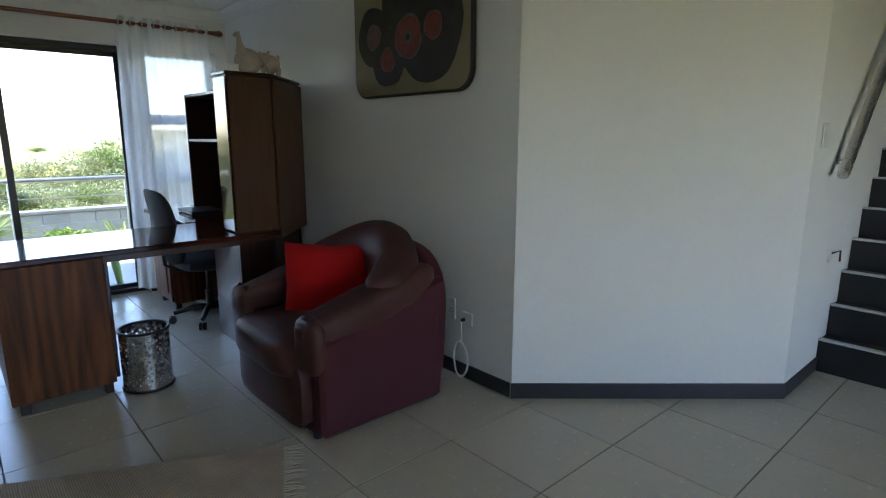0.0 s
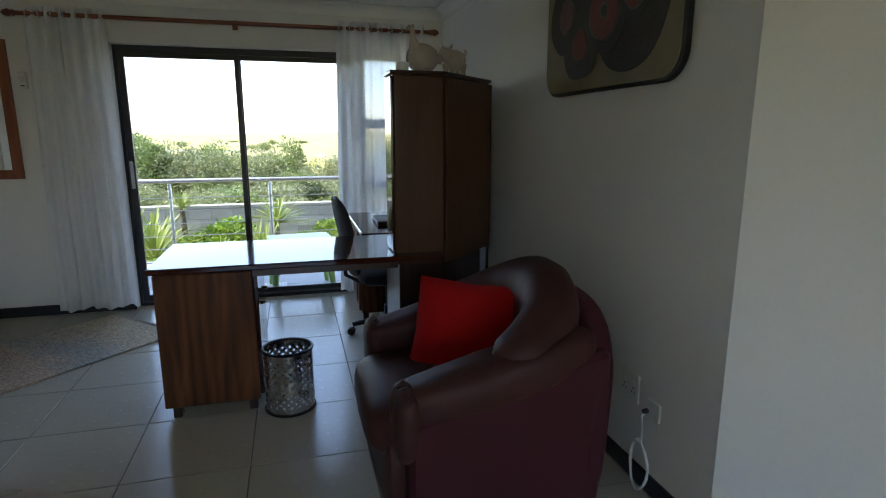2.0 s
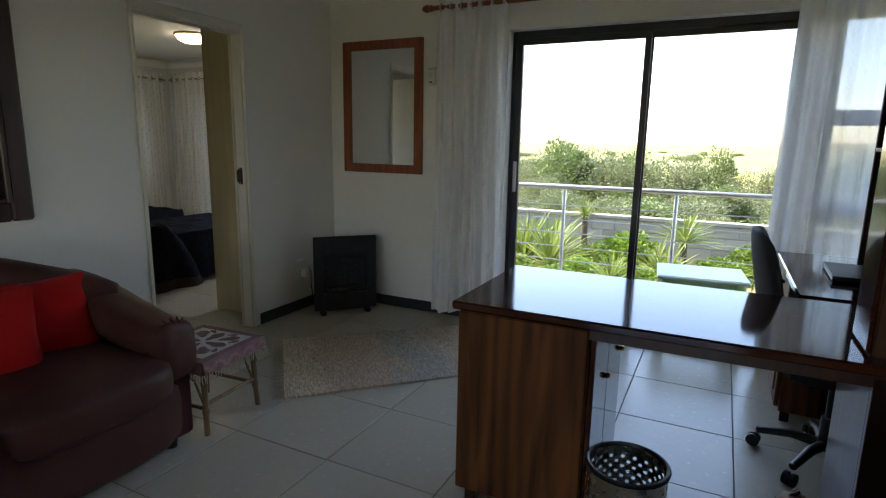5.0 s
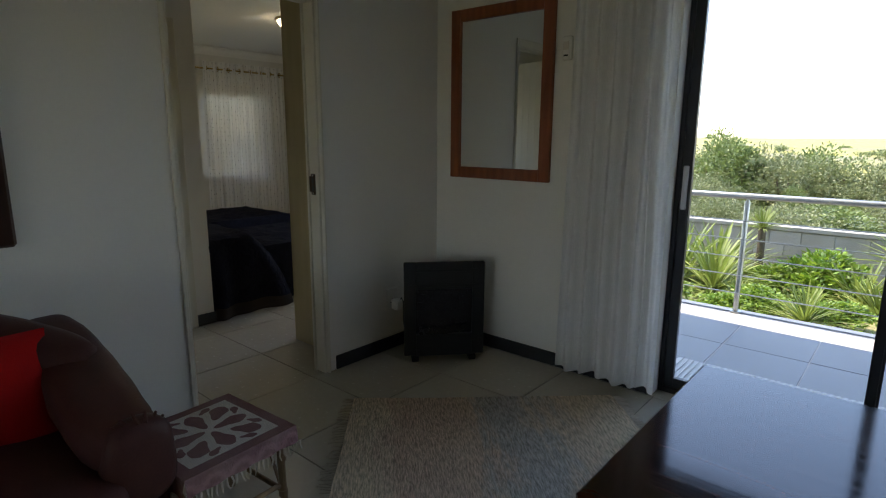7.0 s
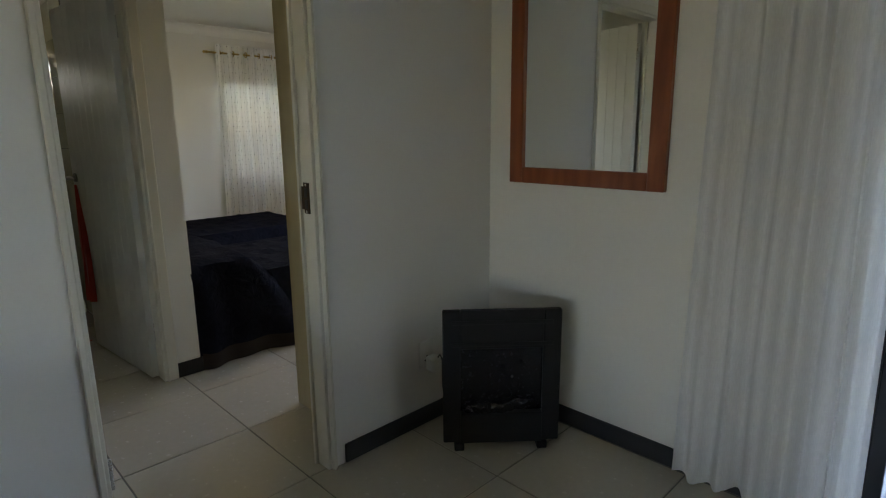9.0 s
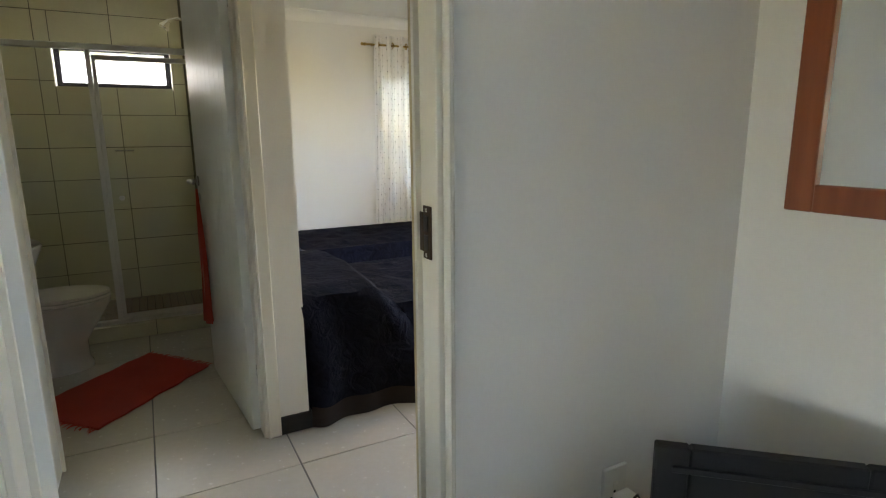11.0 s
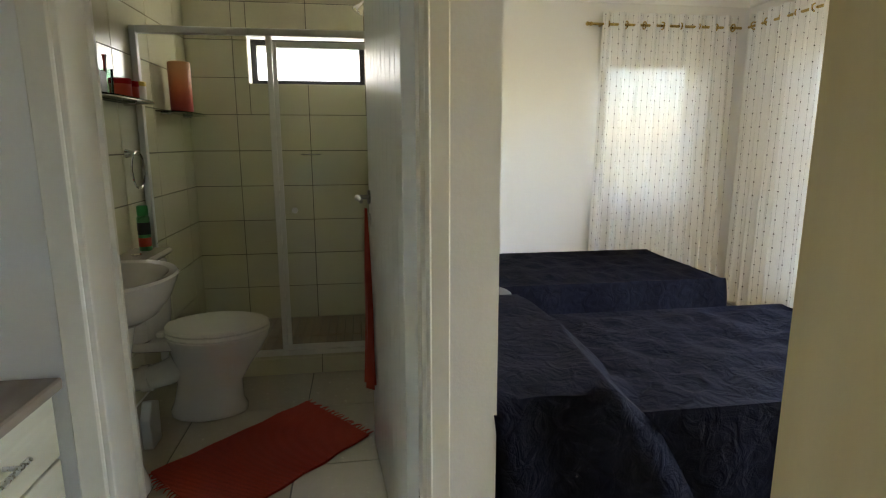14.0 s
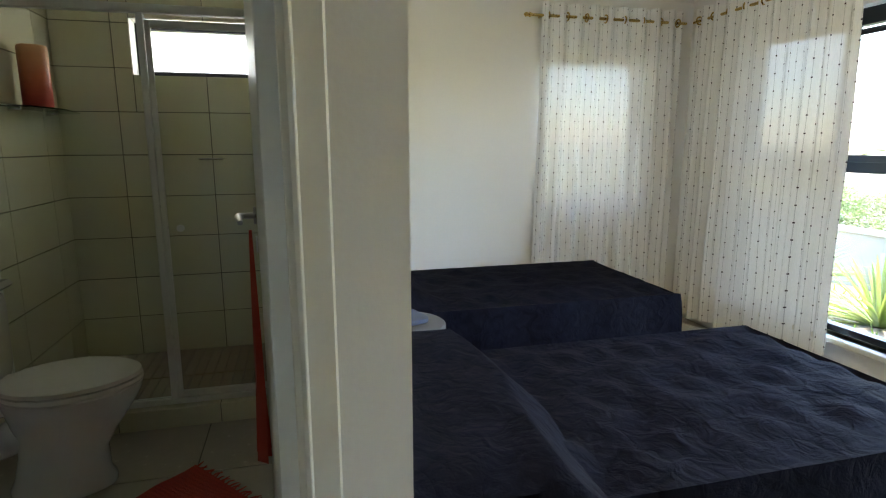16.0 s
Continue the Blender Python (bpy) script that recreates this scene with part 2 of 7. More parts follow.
dye_ = ramp(n_, l_, math_node(n_, l_, "DIVIDE", far_, 1.34), [(0.10, (0.66, 0.53, 0.37)), (0.20, (0.56, 0.40, 0.29)), (0.44, (0.58, 0.43, 0.31)), (0.54, (0.43, 0.40, 0.35)), (0.66, (0.45, 0.41, 0.35)), (0.76, (0.61, 0.48, 0.34)), (0.95, (0.66, 0.54, 0.38))])
l_.new(mix_col(n_, l_, 1.0, dye_, ramp(n_, l_, dash_, [(0.34, (0.5, 0.5, 0.5)), (0.52, (1.0, 1.0, 1.0)), (0.68, (1.35, 1.35, 1.35))]), "MULTIPLY"), b_.inputs["Base Color"])
b_.inputs["Roughness"].default_value = 0.95
bump(n_, l_, dash_, 1.0, b_, 0.012)
M_RUG = mm
M_RUGTWO = weave("jute_rug", (0.60, 0.49, 0.36), (0.50, 0.40, 0.30), 260, 2.2)
M_FRINGE = surface("cream_wool_fringe", (0.52, 0.46, 0.37), 0.95, vary=0.1)
M_REDFRINGE = surface("red_cotton_fringe", (0.5, 0.06, 0.035), 0.95, vary=0.1)
M_VOILE = sheer("white_voile", (0.97, 0.97, 0.98), 0.13)
M_DOTVOILE = sheer("knotted_thread_voile", (0.86, 0.86, 0.84), 0.015, True)
mm, n_, l_, b_ = shader("navy_quilted_cotton")
v_ = coords(n_, l_)
vor = n_.new("ShaderNodeTexVoronoi")
vor.inputs["Scale"].default_value, vor.inputs["Randomness"].default_value = 3.3, 0.25
l_.new(v_, vor.inputs["Vector"])
stitch = math_node(n_, l_, "POWER", math_node(n_, l_, "ABSOLUTE", math_node(n_, l_, "SINE", math_node(n_, l_, "MULTIPLY", vor.outputs["Distance"], 22.0))), 0.35)
crease = n_.new("ShaderNodeTexNoise")
crease.inputs["Scale"].default_value, crease.inputs["Detail"].default_value, crease.inputs["Distortion"].default_value = 16.0, 6.0, 1.2
l_.new(v_, crease.inputs["Vector"])
small_ = noise_tex(n_, l_, v_, 180.0, 3.0)
l_.new(ramp(n_, l_, crease.outputs["Fac"], [(0.3, (0.008, 0.0086, 0.0175)), (0.7, (0.017, 0.018, 0.035))]), b_.inputs["Base Color"])
b_.inputs["Roughness"].default_value, b_.inputs["Specular IOR Level"].default_value = 0.82, 0.16
bump(n_, l_, math_node(n_, l_, "ADD", math_node(n_, l_, "ADD", math_node(n_, l_, "MULTIPLY", stitch, 0.16), math_node(n_, l_, "MULTIPLY", crease.outputs["Fac"], 1.3)), math_node(n_, l_, "MULTIPLY", small_, 0.12)), 0.62, b_, 0.016)
M_QUILT = mm
mm, n_, l_, b_ = shader("frosted_bathroom_glass")
tr_, gl_, mx_ = n_.new("ShaderNodeBsdfTranslucent"), n_.new("ShaderNodeBsdfGlossy"), n_.new("ShaderNodeMixShader")
tr_.inputs[0].default_value, gl_.inputs["Roughness"].default_value, mx_.inputs[0].default_value = (0.70, 0.71, 0.70, 1), 0.2, 0.06
l_.new(tr_.outputs[0], mx_.inputs[1]), l_.new(gl_.outputs[0], mx_.inputs[2]), l_.new(mx_.outputs[0], n_["Material Output"].inputs[0])
M_FROST = mm
M_HEM = surface("brown_lace_hem", (0.05, 0.035, 0.03), 0.9, vary=0.3, fine=160)
M_BLACK = surface("black_plastic", (0.012, 0.012, 0.013), 0.42, vary=0.2, fine=120)
M_HEATER = surface("matt_black_steel", (0.007, 0.007, 0.008), 0.62, vary=0.2, fine=120, relief=0.05)
M_MESHBLACK = surface("black_seat_fabric", (0.010, 0.011, 0.016), 0.75, vary=0.3, fine=250, relief=0.3)
M_WHITEPL = surface("white_plastic", (0.74, 0.74, 0.70), 0.35, vary=0.03, relief=0.02)
M_CERAMIC = surface("white_glazed_ceramic", (0.70, 0.67, 0.60), 0.1, vary=0.03, relief=0.0, coat=0.5)
M_SEATPL = surface("ivory_seat_plastic", (0.74, 0.72, 0.63), 0.18, vary=0.03, relief=0.0)
M_CLAY = surface("pale_clay", (0.45, 0.38, 0.32), 0.7, vary=0.2, scale=9, fine=80, relief=0.3)
M_GREENPL = surface("green_garden_plastic", (0.22, 0.33, 0.10), 0.4, vary=0.06, relief=0.03)
M_TABLEPL = surface("pale_green_plastic", (0.40, 0.44, 0.34), 0.4, vary=0.06, relief=0.03)
M_RAIL = surface("weathered_steel_rail", (0.34, 0.34, 0.33), 0.38, metal=1.0, vary=0.08, fine=120, relief=0.02)
M_DECK = surface("terrace_tile", (0.120, 0.126, 0.138), 0.5, vary=0.06, scale=2.0, relief=0.06, random_tone=0.2)
M_BLOCK = surface("concrete_block", (0.30, 0.285, 0.26), 0.9, vary=0.18, scale=3.0, fine=40, relief=0.5, random_tone=0.35)
M_MORTAR = surface("mortar", (0.22, 0.21, 0.19), 0.95, vary=0.15)
M_OUTWALL = surface("outside_render", (0.62, 0.58, 0.5), 0.9, vary=0.08, scale=1.5, relief=0.3)
M_BARK = surface("bark", (0.09, 0.065, 0.045), 0.9, vary=0.3, scale=12, relief=0.6)
M_SKIN = surface("polished_black_stone", (0.012, 0.012, 0.014), 0.25, vary=0.1)

mm, nn, ll, bb = shader("mirror_silver")
bb.inputs["Base Color"].default_value, bb.inputs["Metallic"].default_value, bb.inputs["Roughness"].default_value = (0.9, 0.92, 0.91, 1), 1.0, 0.01
M_MIRROR = mm


def leaf_material(name, dark, light, through_light=0.35):
    m, n, l, b = shader(name)
    geo = n.new("ShaderNodeNewGeometry")
    col = ramp(n, l, geo.outputs["Random Per Island"], [(0.0, dark), (0.55, tuple((a + c) / 2 for a, c in zip(dark, light))), (1.0, light)])
    oi = n.new("ShaderNodeObjectInfo")
    col = mix_col(n, l, math_node(n, l, "MULTIPLY", oi.outputs["Random"], 0.35), col, (0.13, 0.16, 0.035))
    l.new(col, b.inputs["Base Color"])
    b.inputs["Roughness"].default_value = 0.55
    tr, mx = n.new("ShaderNodeBsdfTranslucent"), n.new("ShaderNodeMixShader")
    l.new(col, tr.inputs[0])
    mx.inputs[0].default_value = through_light
    l.new(b.outputs[0], mx.inputs[1]), l.new(tr.outputs[0], mx.inputs[2])
    l.new(mx.outputs[0], n["Material Output"].inputs[0])
    return m


M_LEAF = leaf_material("shrub_leaf", (0.055, 0.090, 0.025), (0.19, 0.245, 0.07))
M_LEAFGREY = leaf_material("grey_shrub_leaf", (0.085, 0.105, 0.048), (0.25, 0.27, 0.125))
M_LEAFBRIGHT = leaf_material("bright_leaf", (0.06, 0.14, 0.012), (0.22, 0.32, 0.03))
M_BLADE = leaf_material("strap_leaf", (0.08, 0.13, 0.02), (0.27, 0.32, 0.07))

mm, n_, l_, b_ = shader("veld_ground")
v_ = coords(n_, l_)
a_, c_, d_ = noise_tex(n_, l_, v_, 0.035, 5.0), noise_tex(n_, l_, v_, 0.6, 6.0), noise_tex(n_, l_, v_, 9.0, 5.0)
soil = mix_col(n_, l_, ramp(n_, l_, c_, [(0.42, (0, 0, 0)), (0.6, (1, 1, 1))]), (0.20, 0.15, 0.095), (0.10, 0.13, 0.04))
field = mix_col(n_, l_, ramp(n_, l_, a_, [(0.42, (0, 0, 0)), (0.58, (1, 1, 1))]), soil, (0.34, 0.30, 0.05))
l_.new(mix_col(n_, l_, 0.6, field, ramp(n_, l_, d_, [(0.3, (0.45, 0.45, 0.45)), (0.75, (1, 1, 1))]), "MULTIPLY"), b_.inputs["Base Color"])
b_.inputs["Roughness"].default_value = 0.95
bump(n_, l_, d_, 0.6, b_, 0.05)
M_GROUND = mm

# ---- building helpers ----


def mesh_of(name, bm, material, smooth=35.0):
    me = bpy.data.meshes.new(name)
    bm.normal_update()
    bm.to_mesh(me)
    bm.free()
    me.materials.append(material)
    if smooth:
        me.polygons.foreach_set("use_smooth", [True] * len(me.polygons))
        me.set_sharp_from_angle(angle=radians(smooth))
    return me


def part(name, bm, material, parent=None, label="", smooth=35.0):
    ob = new(name, mesh_of(name, bm, material, smooth))
    if parent is not None:
        ob.parent = parent
    if label:
        ob["label"] = label
    return ob


def thing(name, x, y, z, label, category, turn=0.0, group="", kind=""):
    ob = new(name)
    ob.empty_display_size = 0.1
    ob.matrix_world = pose(x, y, z, 0, 0, turn)
    return tagged(ob, label, category, group, kind)


def structure(name, bm, material, label="", category="", smooth=35.0):
    return tagged(part(name, bm, material, None, "", smooth), label, category, "", "structure")


def box(bm, x0, x1, y0, y1, z0, z1, r=0.0, seg=1):
    m = Matrix.Translation(((x0 + x1) / 2, (y0 + y1) / 2, (z0 + z1) / 2)) @ Matrix.Diagonal((abs(x1 - x0), abs(y1 - y0), abs(z1 - z0), 1))
    made = bmesh.ops.create_cube(bm, size=1, matrix=m)["verts"]
    if r:
        edges = list({e for v in made for e in v.link_edges})
        bmesh.ops.bevel(bm, geom=edges, offset=r, segments=seg, affect="EDGES", profile=0.5)
    return bm


def boxes(*rows, r=0.0):
    bm = bmesh.new()
    for row in rows:
        box(bm, *row, r=r)
    return bm


def tube(bm, pts, radius, sides=12, caps=True):
    """A round bar through points; radius may be one number or one for each point."""
    pts = [Vector(p) for p in pts]
    rings = []
    side = None
    for k, p in enumerate(pts):
        d = (pts[min(k + 1, len(pts) - 1)] - pts[max(k - 1, 0)]).normalized()
        if side is None:
            side = d.orthogonal().normalized()
        side = (side - d * side.dot(d)).normalized()
        up = d.cross(side)
        rad = radius[k] if isinstance(radius, (list, tuple)) else radius
        rings.append([bm.verts.new(p + rad * (math.cos(a) * side + math.sin(a) * up)) for a in (2 * math.pi * s / sides for s in range(sides))])
    for a, b in zip(rings, rings[1:]):
        for s in range(sides):
            bm.faces.new((a[s], a[(s + 1) % sides], b[(s + 1) % sides], b[s]))
    if caps:
        bm.faces.new(rings[0][::-1]), bm.faces.new(rings[-1])
    return bm


def tubes(*runs, sides=12):
    bm = bmesh.new()
    for pts, radius in runs:
        tube(bm, pts, radius, sides)
    return bm


def lathe(profile, sides=32, squash=(1, 1), at=(0, 0, 0)):
    """Turn a list of (radius, height) round the upright axis."""
    bm = bmesh.new()
    rings = []
    for r, z in profile:
        rings.append([bm.verts.new((at[0] + squash[0] * r * math.cos(2 * math.pi * s / sides), at[1] + squash[1] * r * math.sin(2 * math.pi * s / sides), at[2] + z)) for s in range(sides)])
    for a, b in zip(rings, rings[1:]):
        for s in range(sides):
            bm.faces.new((a[s], a[(s + 1) % sides], b[(s + 1) % sides], b[s]))
    bm.faces.new(rings[0][::-1]), bm.faces.new(rings[-1])
    bmesh.ops.remove_doubles(bm, verts=bm.verts, dist=1e-5)
    return bm


def soft_block(cx, cy, cz, sx, sy, sz, power=4.0, n=10, warp=None, wrinkle=0.0, freq=9.0, bm=None):
    """An upholstered block: a cube's grid drawn onto a superellipsoid, warped and lightly wrinkled."""
    bm = bm or bmesh.new()
    seen = {}

    def vert(u):
        key = tuple(round(c, 5) for c in u)
        if key not in seen:
            s = sum(abs(c) ** power for c in u) ** (1 / power)
            p = Vector([c / s for c in u])
            q = Vector((cx + p.x * sx / 2, cy + p.y * sy / 2, cz + p.z * sz / 2))
            if warp:
                q = Vector(warp(q, p))
            if wrinkle:
                q += Vector(p).normalized() * wrinkle * noise.noise(q * freq)
            seen[key] = bm.verts.new(q)
        return seen[key]
    steps = [math.tan(math.pi / 4 * (-1 + 2 * k / n)) for k in range(n + 1)]
    for axis in range(3):
        for sign in (-1, 1):
            for a in range(n):
                for b in range(n):
                    quad = []
                    for da, db in ((0, 0), (1, 0), (1, 1), (0, 1)):
                        u = [0, 0, 0]
                        u[axis], u[(axis + 1) % 3], u[(axis + 2) % 3] = sign, steps[a + da], steps[b + db]
                        quad.append(vert(u))
                    bm.faces.new(quad if sign > 0 else quad[::-1])
    return bm


def prism(outline, lo, hi, axis="y", r=0.0, bm=None):
    """A flat outline (two coordinates) drawn out from lo to hi along an axis, with rounded edges."""
    bm = bm or bmesh.new()

    def at(a, b, c):
        return {"x": (c, a, b), "y": (a, c, b), "z": (a, b, c)}[axis]
    one = [bm.verts.new(at(a, b, lo)) for a, b in outline]
    two = [bm.verts.new(at(a, b, hi)) for a, b in outline]
    faces = [bm.faces.new(one), bm.faces.new(two[::-1])]
    for k in range(len(outline)):
        faces.append(bm.faces.new((one[k], two[k], two[(k + 1) % len(two)], one[(k + 1) % len(one)])))
    bmesh.ops.recalc_face_normals(bm, faces=faces)
    if r:
        bmesh.ops.bevel(bm, geom=list({e for f in faces for e in f.edges}), offset=r, segments=1, affect="EDGES", profile=0.5)
    return bm


def wall_run(bm, x0, x1, y0, y1, z0, z1, holes=()):
    """An upright slab with openings; a hole is (from, to, sill, head) along the slab's long side."""
    long_x = abs(x1 - x0) > abs(y1 - y0)
    a, b = (x0, x1) if long_x else (y0, y1)

    def slab(p, q, lo, hi):
        if q - p > 1e-4 and hi - lo > 1e-4:
            box(bm, p, q, y0, y1, lo, hi) if long_x else box(bm, x0, x1, p, q, lo, hi)
    at = a
    for p, q, lo, hi in sorted(holes):
        slab(at, p, z0, z1), slab(p, q, z0, lo), slab(p, q, hi, z1)
        at = q
    slab(at, b, z0, z1)
    return bm


CEIL = 2.40
WEST, NORTH, EAST = -1.0, 7.03, 3.03      # lounge wall faces
BACK = -2.2

# ---- walls ----
structure("wall_north", wall_run(bmesh.new(), WEST - 0.13, EAST + 0.2, NORTH, NORTH + 0.22, -0.2, 2.75, [(0.48, 2.22, -0.2, 2.045), (2.32, 2.92, 0.1, 2.045)]), M_WALL, "warm white plastered lounge wall with the terrace door opening", "wall")
structure("wall_west", wall_run(bmesh.new(), WEST - 0.087, WEST, BACK, NORTH, -0.2, 2.75, [(5.345, 6.105, -0.2, 1.975)]), M_WALL, "warm white plastered wall with a doorway to the bedroom", "wall")
structure("wall_east", wall_run(bmesh.new(), EAST, EAST + 0.2, 3.581, NORTH + 0.22, -0.2, 2.75), M_WALL, "warm white plastered wall behind the armchair", "wall")
structure("wall_diagonal", prism([(EAST, 3.58), (4.08, 2.64), (4.23, 2.78), (EAST + 0.2, 3.72)], -0.2, 2.75, "z"), M_WALL, "white plastered wall set across the corner", "wall")
structure("wall_stair", wall_run(bmesh.new(), 4.08, 8.0, 2.64, 2.84, -0.2, 4.6), M_WALL, "white plastered wall along the stairs", "wall")
structure("wall_stair_end", wall_run(bmesh.new(), 8.0, 8.15, BACK, 2.84, -0.2, 4.6), M_WALL, "plain white wall closing the stair hall", "wall")
structure("wall_south", wall_run(bmesh.new(), WEST - 0.13, 8.15, BACK - 0.2, BACK, -0.2, 4.6, [(0.2, 3.6, 0.6, 2.1)]), M_WALL, "plain white wall with wide windows behind", "wall")
structure("wall_bathroom", wall_run(bmesh.new(), -2.43, -2.29, 4.5, 6.112, -0.2, 2.6, [(5.17, 5.94, -0.2, 1.975)]), M_WALL, "cream wall with the bathroom doorway", "wall")
structure("wall_partition", wall_run(bmesh.new(), -5.1, -2.43, 5.95, 6.1, -0.2, 2.6), M_WALL, "cream wall between bathroom and bedroom", "wall")
structure("wall_far", wall_run(bmesh.new(), -5.12, -4.925, 4.5, 8.82, -0.2, 2.75, [(5.09, 5.84, 1.62, 1.915), (7.53, 8.27, 0.8, 1.82)]), M_WALL, "cream outer wall with two windows", "wall")
structure("wall_bedroom_north", wall_run(bmesh.new(), -4.925, WEST, 8.62, 8.82, -0.2, 2.75, [(-4.45, -1.7, 0.25, 1.9)]), M_WALL, "cream bedroom wall with a wide window", "wall")
structure("wall_bedroom_east", wall_run(bmesh.new(), WEST - 0.13, WEST, NORTH + 0.22, 8.82, -0.2, 2.75), M_WALL, "plain wall between bedroom and terrace", "wall")
structure("wall_bathroom_side", wall_run(bmesh.new(), -5.1, -1.088, 4.52, 4.70, -0.2, 2.6), M_WALL, "cream wall at the side of bathroom and passage", "wall")

# ---- ceilings and cornices ----
structure("ceiling", boxes((WEST - 0.13, 4.6, BACK, NORTH + 0.2, CEIL, CEIL + 0.12)), M_CEIL, "smooth white lounge ceiling", "ceiling")
structure("ceiling_stair", boxes((4.6, 8.15, BACK, 2.84, 4.5, 4.62)), M_CEIL, "white ceiling high above the stairs", "ceiling")
structure("wall_over_stair", boxes((4.6, 4.72, BACK, 2.64, CEIL, 4.5)), M_WALL, "white wall over the stair opening", "wall")
structure("ceiling_bedroom", boxes((-5.12, WEST - 0.13, 4.5, 8.8, 2.28, 2.40)), M_CEIL, "smooth white bedroom ceiling", "ceiling")


def cornice(a, b, z, inward, drop=0.085):
    """A coved moulding from a to b under a ceiling at height z; inward: the way into the room."""
    a, b, n_in = Vector((*a, z)), Vector((*b, z)), Vector((*inward, 0))
    shape = [(0, 0), (0, -drop), (0.008, -drop), (0.014, -drop + 0.01)] + [(0.014 + (drop - 0.028) * (1 - math.cos(t)), -drop + 0.01 + (drop - 0.022) * math.sin(t)) for t in (0.3, 0.7, 1.1, 1.5)] + [(drop, -0.01), (drop, 0)]
    bm = bmesh.new()
    one, two = ([bm.verts.new(p + n_in * u + Vector((0, 0, v))) for u, v in shape] for p in (a, b))
    for k in range(len(shape)):
        bm.faces.new((one[k], two[k], two[(k + 1) % len(shape)], one[(k + 1) % len(shape)]))
    bm.faces.new(one), bm.faces.new(two[::-1])
    bmesh.ops.recalc_face_normals(bm, faces=bm.faces)
    return structure("trim", bm, M_CEIL, "white coved cornice under the ceiling", "cornice")


cornice((WEST, NORTH), (EAST, NORTH), CEIL, (0, -1))
cornice((WEST, BACK), (WEST, NORTH), CEIL, (1, 0))
cornice((EAST, 3.58), (EAST, NORTH), CEIL, (-1, 0))
cornice((-4.925, 6.1), (-4.925, 8.62), 2.28, (1, 0))
cornice((-4.925, 8.62), (-1.13, 8.62), 2.28, (0, -1))

# ---- skirting ----


def skirting(x0, x1, y0, y1, turned=None):
    bm = bmesh.new()
    box(bm, x0, x1, y0, y1, 0.001, 0.082, r=0.003, seg=1)
    return structure("baseboard", bm, M_SKIRT, "charcoal tiled skirting along the wall", "skirting")


skirting(WEST, WEST + 0.011, 6.16, NORTH)
skirting(WEST, WEST + 0.011, BACK, 5.29)
skirting(WEST + 0.012, 0.478, NORTH - 0.011, NORTH)
skirting(2.222, EAST - 0.012, NORTH - 0.011, NORTH)
skirting(EAST - 0.011, EAST, 3.59, NORTH - 0.012)
structure("baseboard", prism([(EAST - 0.011, 3.576), (4.075, 2.63), (4.08, 2.64), (EAST, 3.58)], 0.001, 0.082, "z"), M_SKIRT, "charcoal tiled skirting along the slanting wall", "skirting")
skirting(4.083, 4.615, 2.629, 2.64)
skirting(-2.29, -2.279, 5.945, 6.123)
skirting(-2.43, -2.29, 6.112, 6.123)
skirting(-4.9, -2.43, 6.1, 6.111)
skirting(-4.925, -4.914, 6.112, 8.61)
skirting(-2.29, -2.279, 5.085, 5.115)

# ---- stairs ----
stairs = thing("staircase", 4.615, 1.628, 0.02, "dark stone stairs with pale step edges rising along a white wall", "stairs", kind="structure")
RISE, RUN = 0.178, 0.146
for k in range(14):
    part("step", boxes((k * RUN, k * RUN + RUN + 0.02, -0.2, 1.01, max(-0.04, (k - 1) * RISE), (k + 1) * RISE - 0.012), r=0.002), M_STEP, stairs)
    part("step_edge", boxes((k * RUN - 0.012, k * RUN + 0.03, -0.2, 1.009, (k + 1) * RISE - 0.0115, (k + 1) * RISE), r=0.003), M_NOSE, stairs, "pale stair nosing")

# ---- floor: tiles laid on a half-metre grid ----
P, GX, GY = 0.505, 1.0, 5.0
floor = structure("floor", boxes((-1.0, 8.15, BACK - 0.2, NORTH + 0.02, -0.2, -0.0035), (-5.1, -1.0, 4.5, 8.7, -0.2, -0.0035)), M_GROUT, "beige porcelain tiled floor with dark joints", "floor")
tile_mesh = mesh_of("tile", boxes((0.0025, P - 0.0025, 0.0025, P - 0.0025, -0.012, 0.0), r=0.0015), M_TILE, 40)
rest = bmesh.new()
for i in range(-13, 15):
    for j in range(-15, 8):
        x, y = GX + i * P, GY + j * P
        if x < -5.3 or (x < -1.2 and y < 4.4) or (x > 3.2 and y > 3.3) or (x > -1.1 and y > 6.95) or y > 8.7:
            continue
        if 1.4 < y and x < 4.7:
            ob = new("tile", tile_mesh)
            ob.matrix_world = pose(x, y, 0.0005 * math.sin(i * 3.1 + j * 1.7))
            ob.parent = floor
        else:
            box(rest, x + 0.0025, x + P - 0.0025, y + 0.0025, y + P - 0.0025, -0.012, 0.0)
rest_ob = part("floor_tiles", rest, M_TILE, floor)
rest_ob["kind"] = "stuff"

# ---- doorways ----


